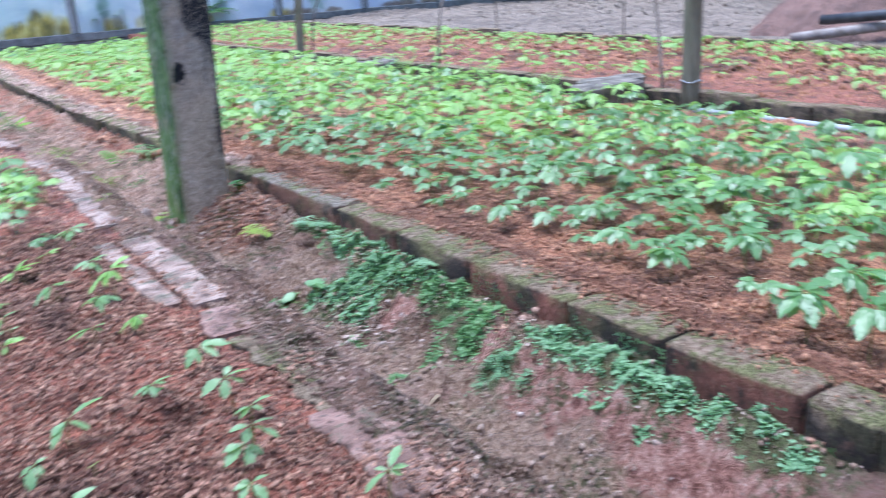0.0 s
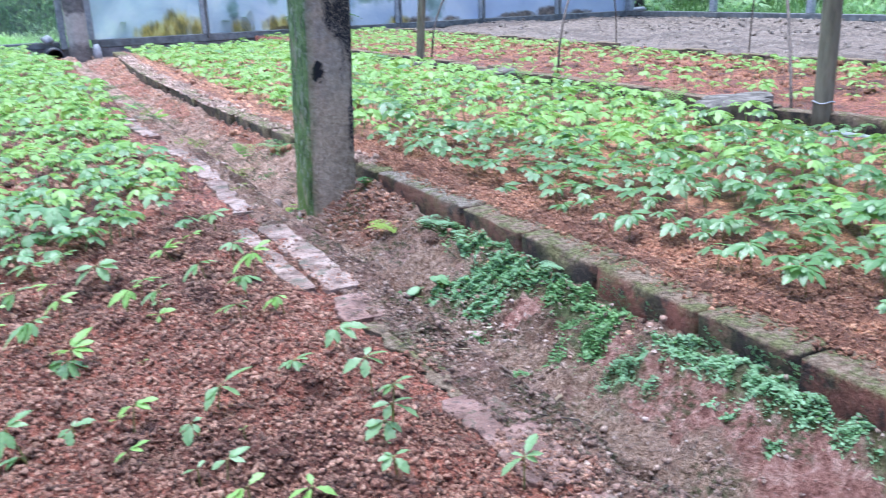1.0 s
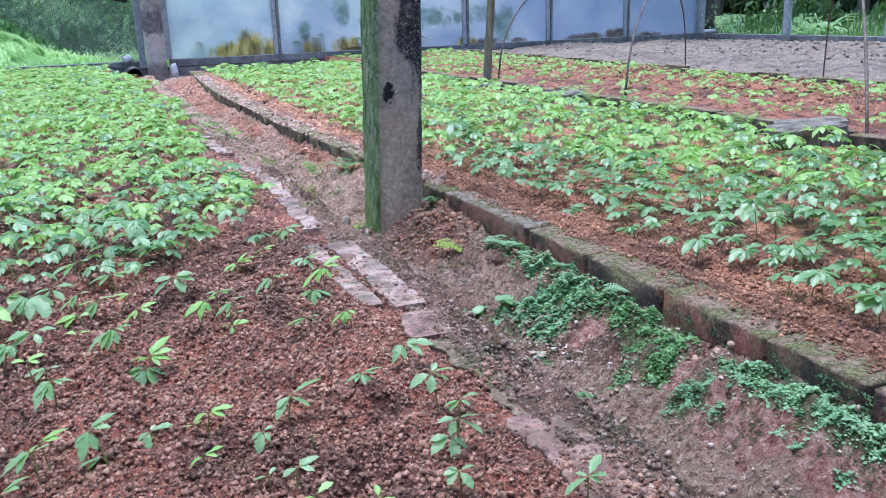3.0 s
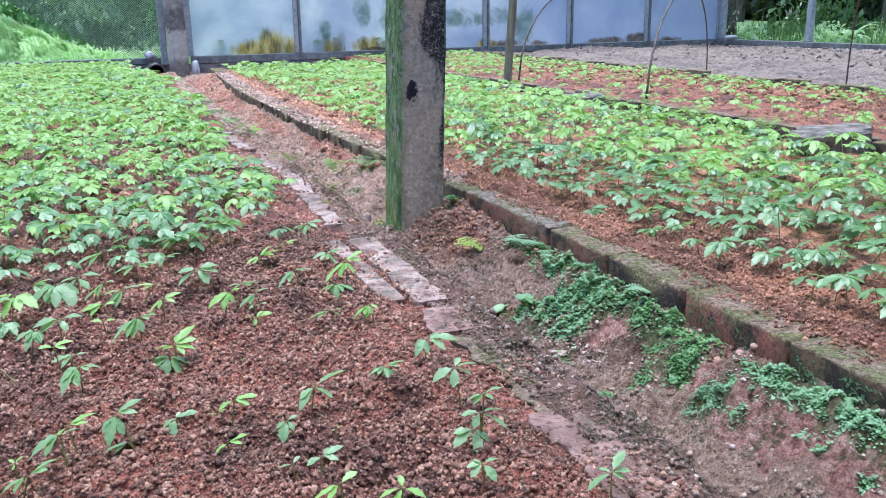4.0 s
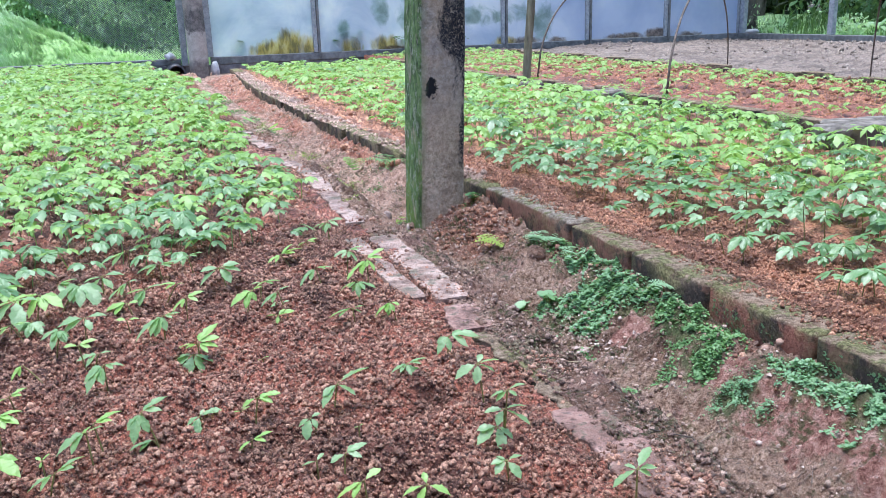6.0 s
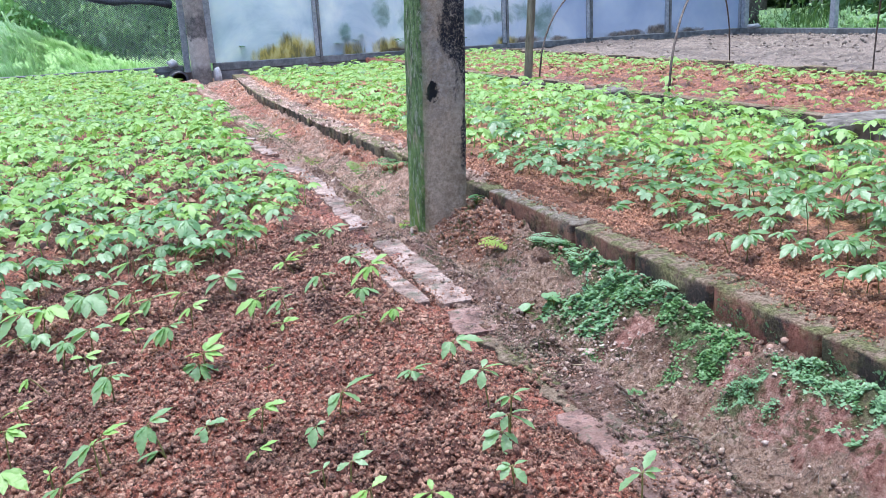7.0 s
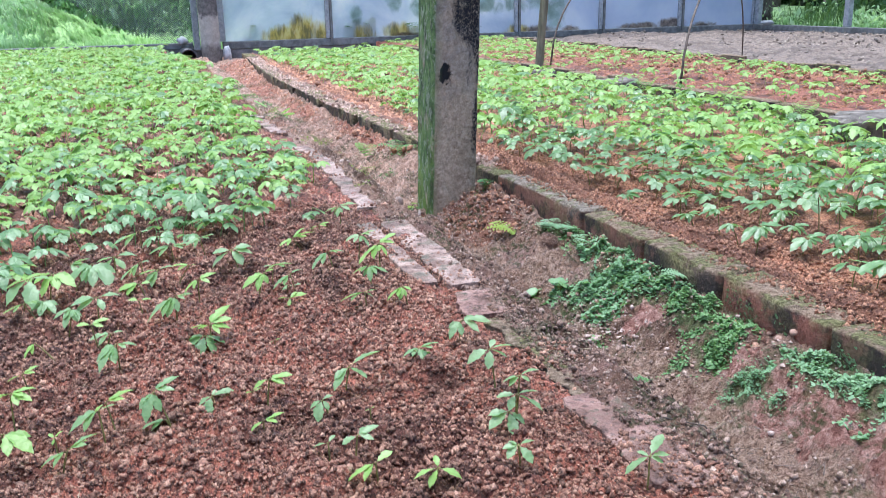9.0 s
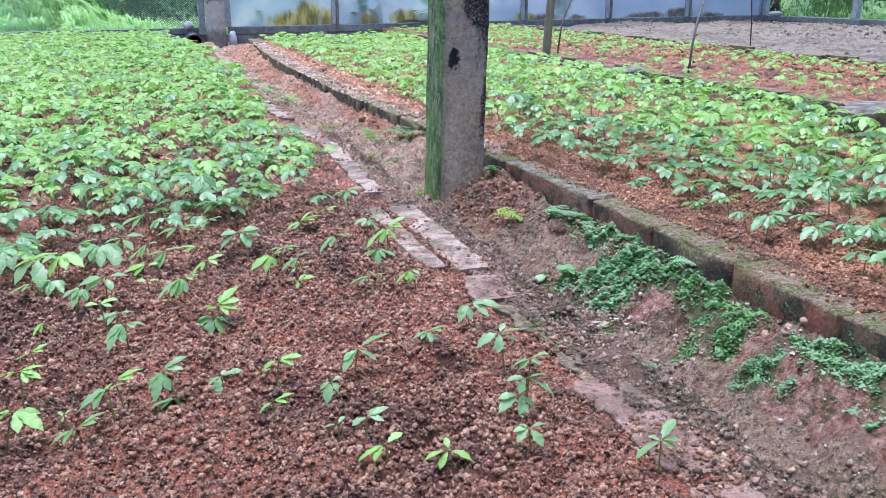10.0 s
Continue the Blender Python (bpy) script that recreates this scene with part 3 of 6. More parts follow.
def left_z(x, y):
    edge = smooth(-0.62, -0.44, x)
    hollow = 0.17 * smooth(6.9, 7.8, y) * smooth(-0.66, -0.52, x)
    return 0.080 - hollow - 0.003 * edge + 0.020 * fbm(x, y, 4.5, 3, 2) * (1 - 0.6 * edge) + 0.014 * fbm(x, y, 14, 2, 7) * (1 - 0.7 * edge) + 0.020 * fbm(x, y, 34, 3, 4) * (1 - 0.5 * edge) + crumbly(x, y)


def right_z(x, y):
    edge = 1 - smooth(0.07, 0.2, x)
    return 0.076 - 0.03 * (1 - smooth(0.05, 0.078, x)) + (0.042 - 0.023 * smooth(0.6, 2.0, y)) * edge + 0.016 * fbm(x, y, 4.0, 3, 5) + 0.016 * fbm(x, y, 26, 3, 6) + 0.55 * crumbly(x, y)


def brick_top(y):
    """Level of the mossy bricks, a little higher towards the near end."""
    return 0.113 - 0.013 * smooth(0.0, 1.4, y)


def bow(y):
    """How far the brick row strays from its line further up the path."""
    return -0.075 * smooth(0.8, 2.6, y) * (1 - smooth(4.0, 6.6, y)) + 0.02 * smooth(5.8, 6.8, y)


def bed_two_z(x, y):
    return 0.085 + 0.03 * fbm(x, y, 3.0, 3, 3) + 0.010 * fbm(x, y, 40, 3, 2)


def bare_z(x, y):
    dip = np.clip((x - 3.6) / 3.7, 0, 1) + smooth(7.2, 8.6, y) * 0.7
    return 0.085 - 0.015 * dip + 0.05 * fbm(x, y, 2.0, 3, 1) + 0.03 * fbm(x, y, 16, 4, 6)


def steps(*spans):
    """Grid lines: (start, end, pitch) spans joined."""
    out = []
    for a, b, p in spans:
        out.append(np.linspace(a, b, max(2, int(round((b - a) / p)) + 1))[:-1])
    return np.concatenate(out + [[spans[-1][1]]])


# ---- ground and beds ----
ground = sheet("ground", np.linspace(-90, 90, 61), np.linspace(-60, 140, 61), lambda x, y: -0.22 + 0 * x + 0.1 * fbm(x, y, 0.1, 2) - 0.1, FOREST_FLOOR)
tagged(ground, "dark damp earth under and around the nursery", "ground", kind="structure")

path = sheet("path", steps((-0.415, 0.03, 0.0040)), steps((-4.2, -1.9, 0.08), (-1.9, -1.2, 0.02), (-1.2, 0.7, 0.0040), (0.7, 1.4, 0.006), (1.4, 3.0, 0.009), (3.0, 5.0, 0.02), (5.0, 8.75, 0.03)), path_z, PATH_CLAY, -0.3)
tagged(path, "eroded trodden wet clay path between seed beds", "path", kind="structure")

bed_left = sheet("soil_bed", steps((-4.2, -2.3, 0.1), (-2.3, -1.16, 0.03), (-1.16, -0.405, 0.0034)), steps((-4.2, -1.10, 0.05), (-1.10, -0.05, 0.0034), (-0.05, 0.25, 0.005), (0.25, 1.0, 0.010), (1.0, 3.0, 0.035), (3.0, 8.5, 0.08)), left_z, SOIL, -0.3)
tagged(bed_left, "raised bed of crumbly red-brown soil with seedlings", "seed bed", kind="structure")
bed_right = sheet("soil_bed", steps((0.05, 0.35, 0.0045), (0.35, 0.7, 0.012), (0.7, 1.56, 0.03)), steps((-4.2, -1.2, 0.05), (-1.2, 0.8, 0.0058), (0.8, 3.5, 0.03), (3.5, 6.95, 0.06)), right_z, SOIL_ORANGE, -0.3)
for v in bed_right.data.vertices:
    v.co.x += float(bow(v.co.y)) * float(1 - smooth(0.05, 0.5, v.co.x))
tagged(bed_right, "raised bed of orange-red soil behind mossy bricks", "seed bed", kind="structure")
bed_two = sheet("soil_bed", steps((1.82, 3.36, 0.03)), steps((-4.2, -1.6, 0.06), (-1.6, 3.0, 0.025), (3.0, 8.62, 0.06)), bed_two_z, SOIL, -0.3)
tagged(bed_two, "raised bed of orange-red soil with sparse seedlings", "seed bed", kind="structure")
gully = sheet("gully", steps((1.54, 1.84, 0.03)), steps((-4.2, 6.49, 0.06)), lambda x, y: 0.0 + 0.02 * fbm(x, y, 8, 3) - 0.05 * smooth(6.3, 6.8, y), PATH_CLAY, -0.3)
tagged(gully, "narrow damp earth furrow between two seed beds", "furrow", kind="structure")
bare = sheet("soil_bed", steps((3.40, 7.36, 0.03)), steps((-4.2, 8.68, 0.05)), bare_z, SOIL_GREY, -0.3)
tagged(bare, "wide bare bed of greyish brown cloddy soil", "seed bed", kind="structure")

channel = sheet("channel", steps((0.03, 1.9, 0.06)), steps((6.93, 8.74, 0.06)), lambda x, y: -0.06 + 0.03 * fbm(x, y, 5, 3), PATH_CLAY, -0.3)
tagged(channel, "damp earth channel between bed and wall", "channel", kind="structure")

# ---- crumbs of soil ----
_phi = (1 + 5 ** 0.5) / 2
ICO_V = np.array([(-1, _phi, 0), (1, _phi, 0), (-1, -_phi, 0), (1, -_phi, 0), (0, -1, _phi), (0, 1, _phi), (0, -1, -_phi), (0, 1, -_phi), (_phi, 0, -1), (_phi, 0, 1), (-_phi, 0, -1), (-_phi, 0, 1)]) / 1.9
ICO_F = np.array([int(c, 16) for c in "0b5" "051" "017" "07a" "0ab" "159" "5b4" "ba2" "a76" "718" "394" "342" "326" "368" "389" "495" "24b" "62a" "867" "981"]).reshape(-1, 3)


def turns(n, rng, flat=False):
    """Random rotation matrices; flat: about z alone."""
    a = rng.rand(n) * 2 * np.pi
    c, s, o, l = np.cos(a), np.sin(a), np.zeros(n), np.ones(n)
    rz = np.stack([c, -s, o, s, c, o, o, o, l], -1).reshape(n, 3, 3)
    if flat:
        return rz
    a = rng.rand(n) * 2 * np.pi
    c, s = np.cos(a), np.sin(a)
    return rz @ np.stack([l, o, o, o, c, -s, o, s, c], -1).reshape(n, 3, 3)


OCT_V = np.array([(1, 0, 0), (-1, 0, 0), (0, 1, 0), (0, -1, 0), (0, 0, 1), (0, 0, -1)], float)
OCT_F = np.array([(0, 2, 4), (2, 1, 4), (1, 3, 4), (3, 0, 4), (2, 0, 5), (1, 2, 5), (3, 1, 5), (0, 3, 5)])
KNOB_V = np.array([(1, 0, -0.4), (0, 1, -0.4), (-1, 0, -0.4), (0, -1, -0.4), (0.2, 0.15, 0.6)], float)
KNOB_F = np.array([(0, 1, 4), (1, 2, 4), (2, 3, 4), (3, 0, 4)])


def lumps(x, y, z, r, base_v, base_f, rng, rough, flat=False):
    n = len(x)
    shape = base_v[None] * (1 + rough * (rng.rand(n, len(base_v), 1) - 0.5)) * (r[:, None, None] * (0.7 + 0.6 * rng.rand(n, 1, 3)))
    v = np.einsum("nij,nkj->nki", turns(n, rng, flat), shape) + np.stack([x, y, z], -1)[:, None]
    f = base_f[None] + len(base_v) * np.arange(n)[:, None, None]
    return v.reshape(-1, 3), f.reshape(-1, 3)


def crumbs(name, x, y, height, r, material, label, seed=1, near=False):
    """Irregular soil crumbs: the larger ones whole lumps, the smaller ones angular and half sunk."""
    rng = np.random.RandomState(seed)
    z = height(x, y) + r * rng.uniform(-0.35, 0.85, len(r))
    big = r > np.quantile(r, 0.95)
    v1, f1 = lumps(x[big], y[big], z[big], r[big], ICO_V, ICO_F, rng, 0.8)
    v2, f2 = lumps(x[~big], y[~big], z[~big], 1.25 * r[~big], *((OCT_V, OCT_F, rng, 1.35) if near else (KNOB_V, KNOB_F, rng, 0.9, True)))
    return tagged(mesh_np(name, np.concatenate([v1, v2]), np.concatenate([f1, f2 + len(v1)]), material), label, "soil", kind="stuff")


def slipped(x, y):
    """1 on the bare clay bank below the bricks."""
    return 1.15 * np.exp(-((x + 0.085) / 0.07) ** 2) * smooth(-0.60, -0.70, y) + np.exp(-((x + 0.093) ** 2 + (y + 0.43) ** 2) / 0.0018)


def spread(n, x0, x1, y0, y1, seed, keep=None):
    rng = np.random.RandomState(seed)
    x, y = x0 + (x1 - x0) * rng.rand(n), y0 + (y1 - y0) * rng.rand(n)
    if keep is not None:
        k = rng.rand(n) < keep(x, y)
        x, y = x[k], y[k]
    r = np.exp(np.clip(rng.normal(0, 0.42, len(x)), -1.0, 0.95))
    return x, y, r


x, y, r = spread(90000, -1.20, -0.42, -1.12, 0.40, 11, lambda x, y: 1 - 0.8 * smooth(-0.52, -0.42, x))
crumbs("soil_crumbs", x, y, left_z, 0.0018 * r, CRUMB, "loose crumbs of red soil on the seed bed", seed=11, near=True)
x, y, r = spread(11000, -1.6, -0.42, 0.4, 2.4, 12, lambda x, y: 1 - 0.7 * smooth(-0.55, -0.42, x))
crumbs("soil_crumbs", x, y, left_z, 0.0045 * r, CRUMB, "loose crumbs of red soil between crowded seedlings", seed=12)
x, y, r = spread(40000, 0.012, 0.50, -1.3, 1.2, 13, lambda x, y: (0.06 + 0.6 * smooth(0.0, 0.3, fbm(x, y, 9, 3, 2))) * smooth(0.012, 0.05, x) + 0.9 * smooth(0.045, 0.085, x + 0.05 * fbm(x, y, 7, 2, 1)))
crumbs("soil_crumbs", x, y, lambda x, y: np.where(x < 0.088, np.maximum(brick_top(y) + 0.001, right_z(x, y)), right_z(x, y)), 0.0019 * r, CRUMB_ORANGE, "loose orange-red soil crumbs behind the bricks", seed=13, near=True)
x, y, r = spread(11000, 0.012, 0.092, -1.4, 1.6, 20, lambda x, y: (0.12 + 0.88 * smooth(0.02, 0.08, x)) * smooth(-0.12, 0.2, fbm(x, y, 11, 3, 2)))
crumbs("soil_crumbs", x, y, lambda x, y: brick_top(y) + 0 * x, 0.0017 * r, CRUMB_ORANGE, "orange-red crumbs spilled over the brick tops", seed=20, near=True)
x, y, r = spread(6000, 0.08, 0.7, 1.4, 6.45, 14)
crumbs("soil_crumbs", x + bow(y) * (1 - smooth(0.08, 0.5, x)), y, right_z, 0.007 * r, CRUMB_ORANGE, "coarse orange-red soil crumbs along the bed edge", seed=14)
x, y, r = spread(24000, 1.84, 3.36, -0.8, 6.5, 15)
crumbs("soil_crumbs", x, y, bed_two_z, 0.0058 * r, CRUMB_RED, "coarse orange-red soil crumbs between sparse seedlings", seed=15)
x, y, r = spread(15000, 3.42, 7.3, -1.0, 8.6, 16)
crumbs("soil_clods", x, y, bare_z, 0.0075 * r, CRUMB_GREY, "greyish brown clods on the bare bed", seed=16)
x, y, r = spread(2600, -0.40, 0.0, 2.6, 7.5, 19)
crumbs("path_grit", x, y, path_z, 0.0034 * r, CRUMB_PATH, "coarse crumbs on the far end of the path", seed=19)
x, y, r = spread(26000, -0.40, 0.0, -1.25, 2.6, 17, lambda x, y: np.clip(1 - 0.9 * slipped(x, y), 0, 1) * (0.3 + 0.7 * smooth(-0.1, 0.15, fbm(x, y, 6, 2, 5)) + np.exp(-((x + 0.08) ** 2 / 0.01 + (y - 0.42) ** 2 / 0.03))))
crumbs("path_grit", x, y, path_z, 0.0020 * r, CRUMB_PATH, "scattered crumbs and grit on the clay path", seed=17, near=True)

x, y, r = spread(22000, -0.50, -0.36, -1.3, 3.2, 18, lambda x, y: np.where(y < -0.6, 0.9, np.where(y > 0.3, 0.26, 0.30)) * smooth(-0.06, 0.18, fbm(x, y, 12, 3, 4)) + 0.7 * np.exp(-((x + 0.441) / 0.012) ** 2) * (np.abs(y + 0.05) < 0.25))
crumbs("soil_crumbs", x, y, lambda x, y: np.where(y > 0.3, 0.0900, 0.0868) + 0 * x, 0.0018 * r, CRUMB, "red soil crumbs strewn over the flush bricks", seed=18, near=True)

x, y, r = spread(4200, -0.16, -0.004, 1.2, 6.6, 22, lambda x, y: np.exp(-((x + 0.035) / 0.035) ** 2) * (0.3 + 0.7 * smooth(-0.1, 0.2, fbm(x, y, 3, 2, 8))) + smooth(4.0, 5.5, y) * 0.4)
crumbs("path_clods", x + bow(y), y, path_z, 0.0048 * r, CRUMB_ORANGE, "orange-red clods washed down from the bricked bed", seed=22)
x, y, r = spread(9000, -0.004, 0.105, 0.62, 6.4, 21, lambda x, y: 0.25 + 0.75 * smooth(-0.1, 0.2, fbm(x, y, 5, 3, 2)))
crumbs("soil_crumbs", x + bow(y), y, lambda x, y: brick_top(y) + 0.001 + 0 * x, 0.0036 * r, CRUMB_PATH, "dusty soil lying over the far brick tops", seed=21)

# ---- brick edgings ----
def brick_mesh(name, length, width, height, material, seed, worn=0.002):
    """A brick with worn, rounded edges and an uneven surface; its top at z = 0."""
    bm = box_bm(-width / 2, width / 2, -length / 2, length / 2, -height, 0)
    r = 0.0025 if material in (FLUSH, FLUSH_PALE) else 0.006
    cuts = [((1, 0, 0), x) for x in (-width / 2 + r, -width / 6, width / 6, width / 2 - r)]
    cuts += [((0, 1, 0), y) for y in (-length / 2 + r, *[length * (k / 8 - 0.5) for k in range(1, 8)], length / 2 - r)]
    cuts += [((0, 0, 1), z) for z in (-r, -height * 0.35, -height * 0.7)]
    for axis, at in cuts:
        bmesh.ops.bisect_plane(bm, geom=bm.verts[:] + bm.edges[:] + bm.faces[:], plane_co=Vector(axis) * at, plane_no=Vector(axis))
    off = Vector((seed * 1.37, seed * 0.61, seed * 2.11))
    for v in bm.verts:
        c = v.co.copy()
        sides = (abs(c.x) > width / 2 - 1e-4) + (abs(c.y) > length / 2 - 1e-4) + (c.z > -1e-4)
        if sides > 1:
            v.co.x -= math.copysign(0.35 * r * (abs(c.x) > width / 2 - 1e-4), c.x)
            v.co.y -= math.copysign(0.35 * r * (abs(c.y) > length / 2 - 1e-4), c.y)
            v.co.z -= 0.35 * r * (c.z > -1e-4)
        n = noise.noise_vector(c * 14 + off) * worn + noise.noise_vector(c * 45 + off) * min(worn, 0.004) * 0.6
        chip = max(0.0, noise.noise(c * 20 + off) - 0.15) * (sides > 1)
        v.co += Vector((n.x, n.y, n.z * 0.5)) - Vector((math.copysign(1, c.x), math.copysign(1, c.y) * 0.4, 0.8)) * chip * 0.016
    me = bpy.data.meshes.new(name)
    bm.to_mesh(me)
    bm.free()
    for p in me.polygons:
        p.use_smooth = True
    me.materials.append(material)
    return me


def place_bricks(parent, meshes, spots):
    for k, (x, y, z, rz, tilt) in enumerate(spots):
        ob = new("brick", meshes[k % len(meshes)])
        ob.parent = parent
        ob.matrix_basis = pose(x, y, z, tilt, 0, rz)


def edging(name, label, x, y0, y1, z, width, height, material, seed, wander=0.004, pitch=0.25, gaps=(), worn=0.0035, stray=None):
    rng = random.Random(seed)
    holder = empty(name, (0, 0, 0), label, "edging", kind="structure")
    meshes = [brick_mesh("brick", pitch - 0.005, width, height, material, seed * 10 + k, worn) for k in range(6)]
    spots, y = [], y0
    while y < y1:
        mid = y + pitch / 2
        if not any(a < mid < b for a, b in gaps):
            spots.append((x + (float(stray(mid)) if stray else 0) + width / 2 + rng.gauss(0, wander) + 0.012 * math.sin(1.7 * mid + seed) * min(1, max(0, mid) / 2), mid, (float(z(mid)) if callable(z) else z) + rng.gauss(0, wander * 0.5), rng.gauss(0, 0.7), rng.gauss(0, 0.6)))
        y += pitch
    place_bricks(holder, meshes, spots)
    return holder


front = edging("brick_edging", "row of mossy old bricks holding a raised seed bed", 0.0, -4.25, 6.9, brick_top, 0.092, 0.15, BRICK_FAR, 3, stray=bow, gaps=((0.0, 0.5), (-0.25, 0.0), (-0.5, -0.25), (-0.75, -0.5), (-1.0, -0.75), (-1.25, -1.0)), worn=0.004)
for length, mid, mat, seed in ((0.49, 0.25, BRICK_PALE, 91), (0.24, -0.126, BRICK_RED, 92), (0.24, -0.374, BRICK_SOOTY, 93), (0.25, -0.632, BRICK_RED, 94), (0.182, -0.855, BRICK_SOOTY, 95), (0.204, -1.055, BRICK_RED, 96), (0.09, -1.208, BRICK_SOOTY, 97)):
    place_bricks(front, [brick_mesh("brick", length, 0.092, 0.15, mat, seed, 0.0045)], [(0.039, mid, float(brick_top(mid)), 0.4 * math.sin(seed), 0.5 * math.cos(seed))])
edging("brick_edging", "dark damp brick row along the second seed bed", 1.77, -4.25, 7.5, 0.10, 0.07, 0.13, BRICK_DARK, 4, 0.01)
edging("brick_edging", "low dark brick row at the edge of bare soil", 3.34, -4.25, 7.8, 0.115, 0.06, 0.16, BRICK_DARK, 5, 0.015, gaps=((0.9, 1.2), (3.2, 3.4)))
edging("brick_edging", "brick row at the back of the seedling bed", 1.50, -4.25, 7.5, 0.07, 0.06, 0.13, BRICK_DARK, 6, 0.008)


def sunk_slab(line, width, z, material, seed, label, ragged=0.3):
    """A worn brick course sunk in the ground along line, its outline broken and its top uneven."""
    pts = np.array(line, float)
    reach = np.concatenate([[0], np.cumsum(np.hypot(*np.diff(pts, axis=0).T))])
    d = np.arange(0, reach[-1], 0.006)
    cx, cy = np.interp(d, reach, pts[:, 0]), np.interp(d, reach, pts[:, 1])
    tx, ty = np.gradient(cx), np.gradient(cy)
    n = np.hypot(tx, ty)
    nx, ny = ty / n, -tx / n
    k = len(d)
    end = np.minimum(1, np.minimum(np.arange(k), k - 1 - np.arange(k)) / 2.0) * 0.12 + 0.88
    a = width / 2 * end * (1 + ragged * 2 * fbm(d, 0 * d + seed, 22, 4, seed))
    b = width / 2 * end * (1 + ragged * 2 * fbm(d, 0 * d + seed + 9.5, 22, 4, seed + 2))
    u = np.array([0, 0.025, 0.2, 0.35, 0.5, 0.65, 0.8, 0.975, 1])
    off = -a[:, None] + (a + b)[:, None] * u[None]
    x, y = cx[:, None] + nx[:, None] * off, cy[:, None] + ny[:, None] * off
    rim = np.minimum(u, 1 - u)
    top = z + 0.004 * fbm(x, y, 6, 2, seed) + 0.0007 * fbm(x, y, 70, 3, seed + 1) - 0.0015 * (rim < 0.01)[None] + 0 * x
    v = np.stack([x, y, top], -1)
    v = np.concatenate([v, np.stack([x, y, 0 * x + z - 0.09], -1)[:, [8, 0]]], 1)
    i = np.arange(k * 11).reshape(k, 11)
    j = np.roll(i, -1, axis=1)
    q = np.stack([i[:-1], i[1:], j[1:], j[:-1]], -1)[:, :].reshape(-1, 4)
    caps = np.stack([np.stack([i[e, :-3], i[e, 1:-2], 0 * i[e, :-3] + i[e, 9], 0 * i[e, :-3] + i[e, 10]], -1) for e in (0, -1)]).reshape(-1, 4)
    ob = mesh_np("brick_strip", v.reshape(-1, 3), np.concatenate([q, caps]), material, smooth=False)
    return tagged(ob, label, "edging", kind="structure")


sunk_slab([(-0.402, -0.300), (-0.403, 0.19)], 0.062, 0.0880, FLUSH_PALE, 3, "worn pink bricks set flush along the footpath", 0.13)
sunk_slab([(-0.468, -0.275), (-0.470, 0.20)], 0.040, 0.0875, FLUSH_PALE, 4, "thin edge of a buried second brick row", 0.14)
sunk_slab([(-0.419, 0.34), (-0.413, 0.62), (-0.400, 0.86), (-0.394, 1.10), (-0.400, 1.22), (-0.418, 1.36)], 0.048, 0.0885, FLUSH_PALE, 5, "narrow wet ribbon of worn brick beside the path", 0.3)
sunk_slab([(-0.428, 1.68), (-0.452, 1.95), (-0.460, 2.32)], 0.056, 0.0915, FLUSH_PALE, 6, "half-buried pale brick course further up the path", 0.35)
sunk_slab([(-0.415, -0.335), (-0.420, -0.455)], 0.062, 0.0840, FLUSH, 7, "broken end of a sunken pink brick", 0.3)
sunk_slab([(-0.412, -0.47), (-0.400, -0.77)], 0.062, 0.0820, BRICK_DARK, 1, "sunken mossy bricks along the footpath", 0.4)
sunk_slab([(-0.418, -0.775), (-0.414, -1.02)], 0.072, 0.0855, FLUSH, 2, "bare pink brick set flush along the footpath", 0.22)
sunk_slab([(-0.422, -1.035), (-0.425, -1.70)], 0.074, 0.0855, FLUSH, 0, "bare pink brick set flush along the footpath", 0.22)

# ---- posts ----
def main_post():
    bm = bmesh.new()
    zs = np.linspace(-0.3, 2.3, 66)
    rings = []
    rng = random.Random(5)
    w, d, c = 0.066, 0.068, 0.008
    outline = [(-w + c, -d), (0, -d), (w - c, -d), (w, -d + c), (w, 0), (w, d - c), (w - c, d), (0, d), (-w + c, d), (-w, d - c), (-w, 0), (-w, -d + c)]
    for z in zs:
        rings.append([bm.verts.new((px + rng.gauss(0, 0.0008), py + rng.gauss(0, 0.0008), z)) for px, py in outline])
    for a, b in zip(rings, rings[1:]):
        for k in range(12):
            bm.faces.new((a[k], a[(k + 1) % 12], b[(k + 1) % 12], b[k]))
    bm.faces.new(rings[-1])
    ob = part("concrete_post", bm, CONCRETE_POST)
    ob.matrix_world = pose(-0.134, 0.578, 0.03, 0, 2.0, 0)
    return tagged(ob, "square concrete post with green algae and black stains", "post")


main_post()


def pole(x, y, z, r, lean, height=2.2):
    rng = random.Random(int(x * 100))
    pts = [(x + lean * k * height / 10, y + rng.gauss(0, 0.004), z + k * height / 10) for k in range(11)]
    ob = capped_tube("wooden_pole", pts, np.linspace(r, r * 0.85, 11), BAMBOO, 10)
    return tagged(ob, "slim weathered wooden pole standing beside the bricks", "pole", "poles of the frame")


pole(1.765, 0.50, -0.1, 0.035, 0.0)
pole(1.72, 3.87, -0.1, 0.030, 0.07)

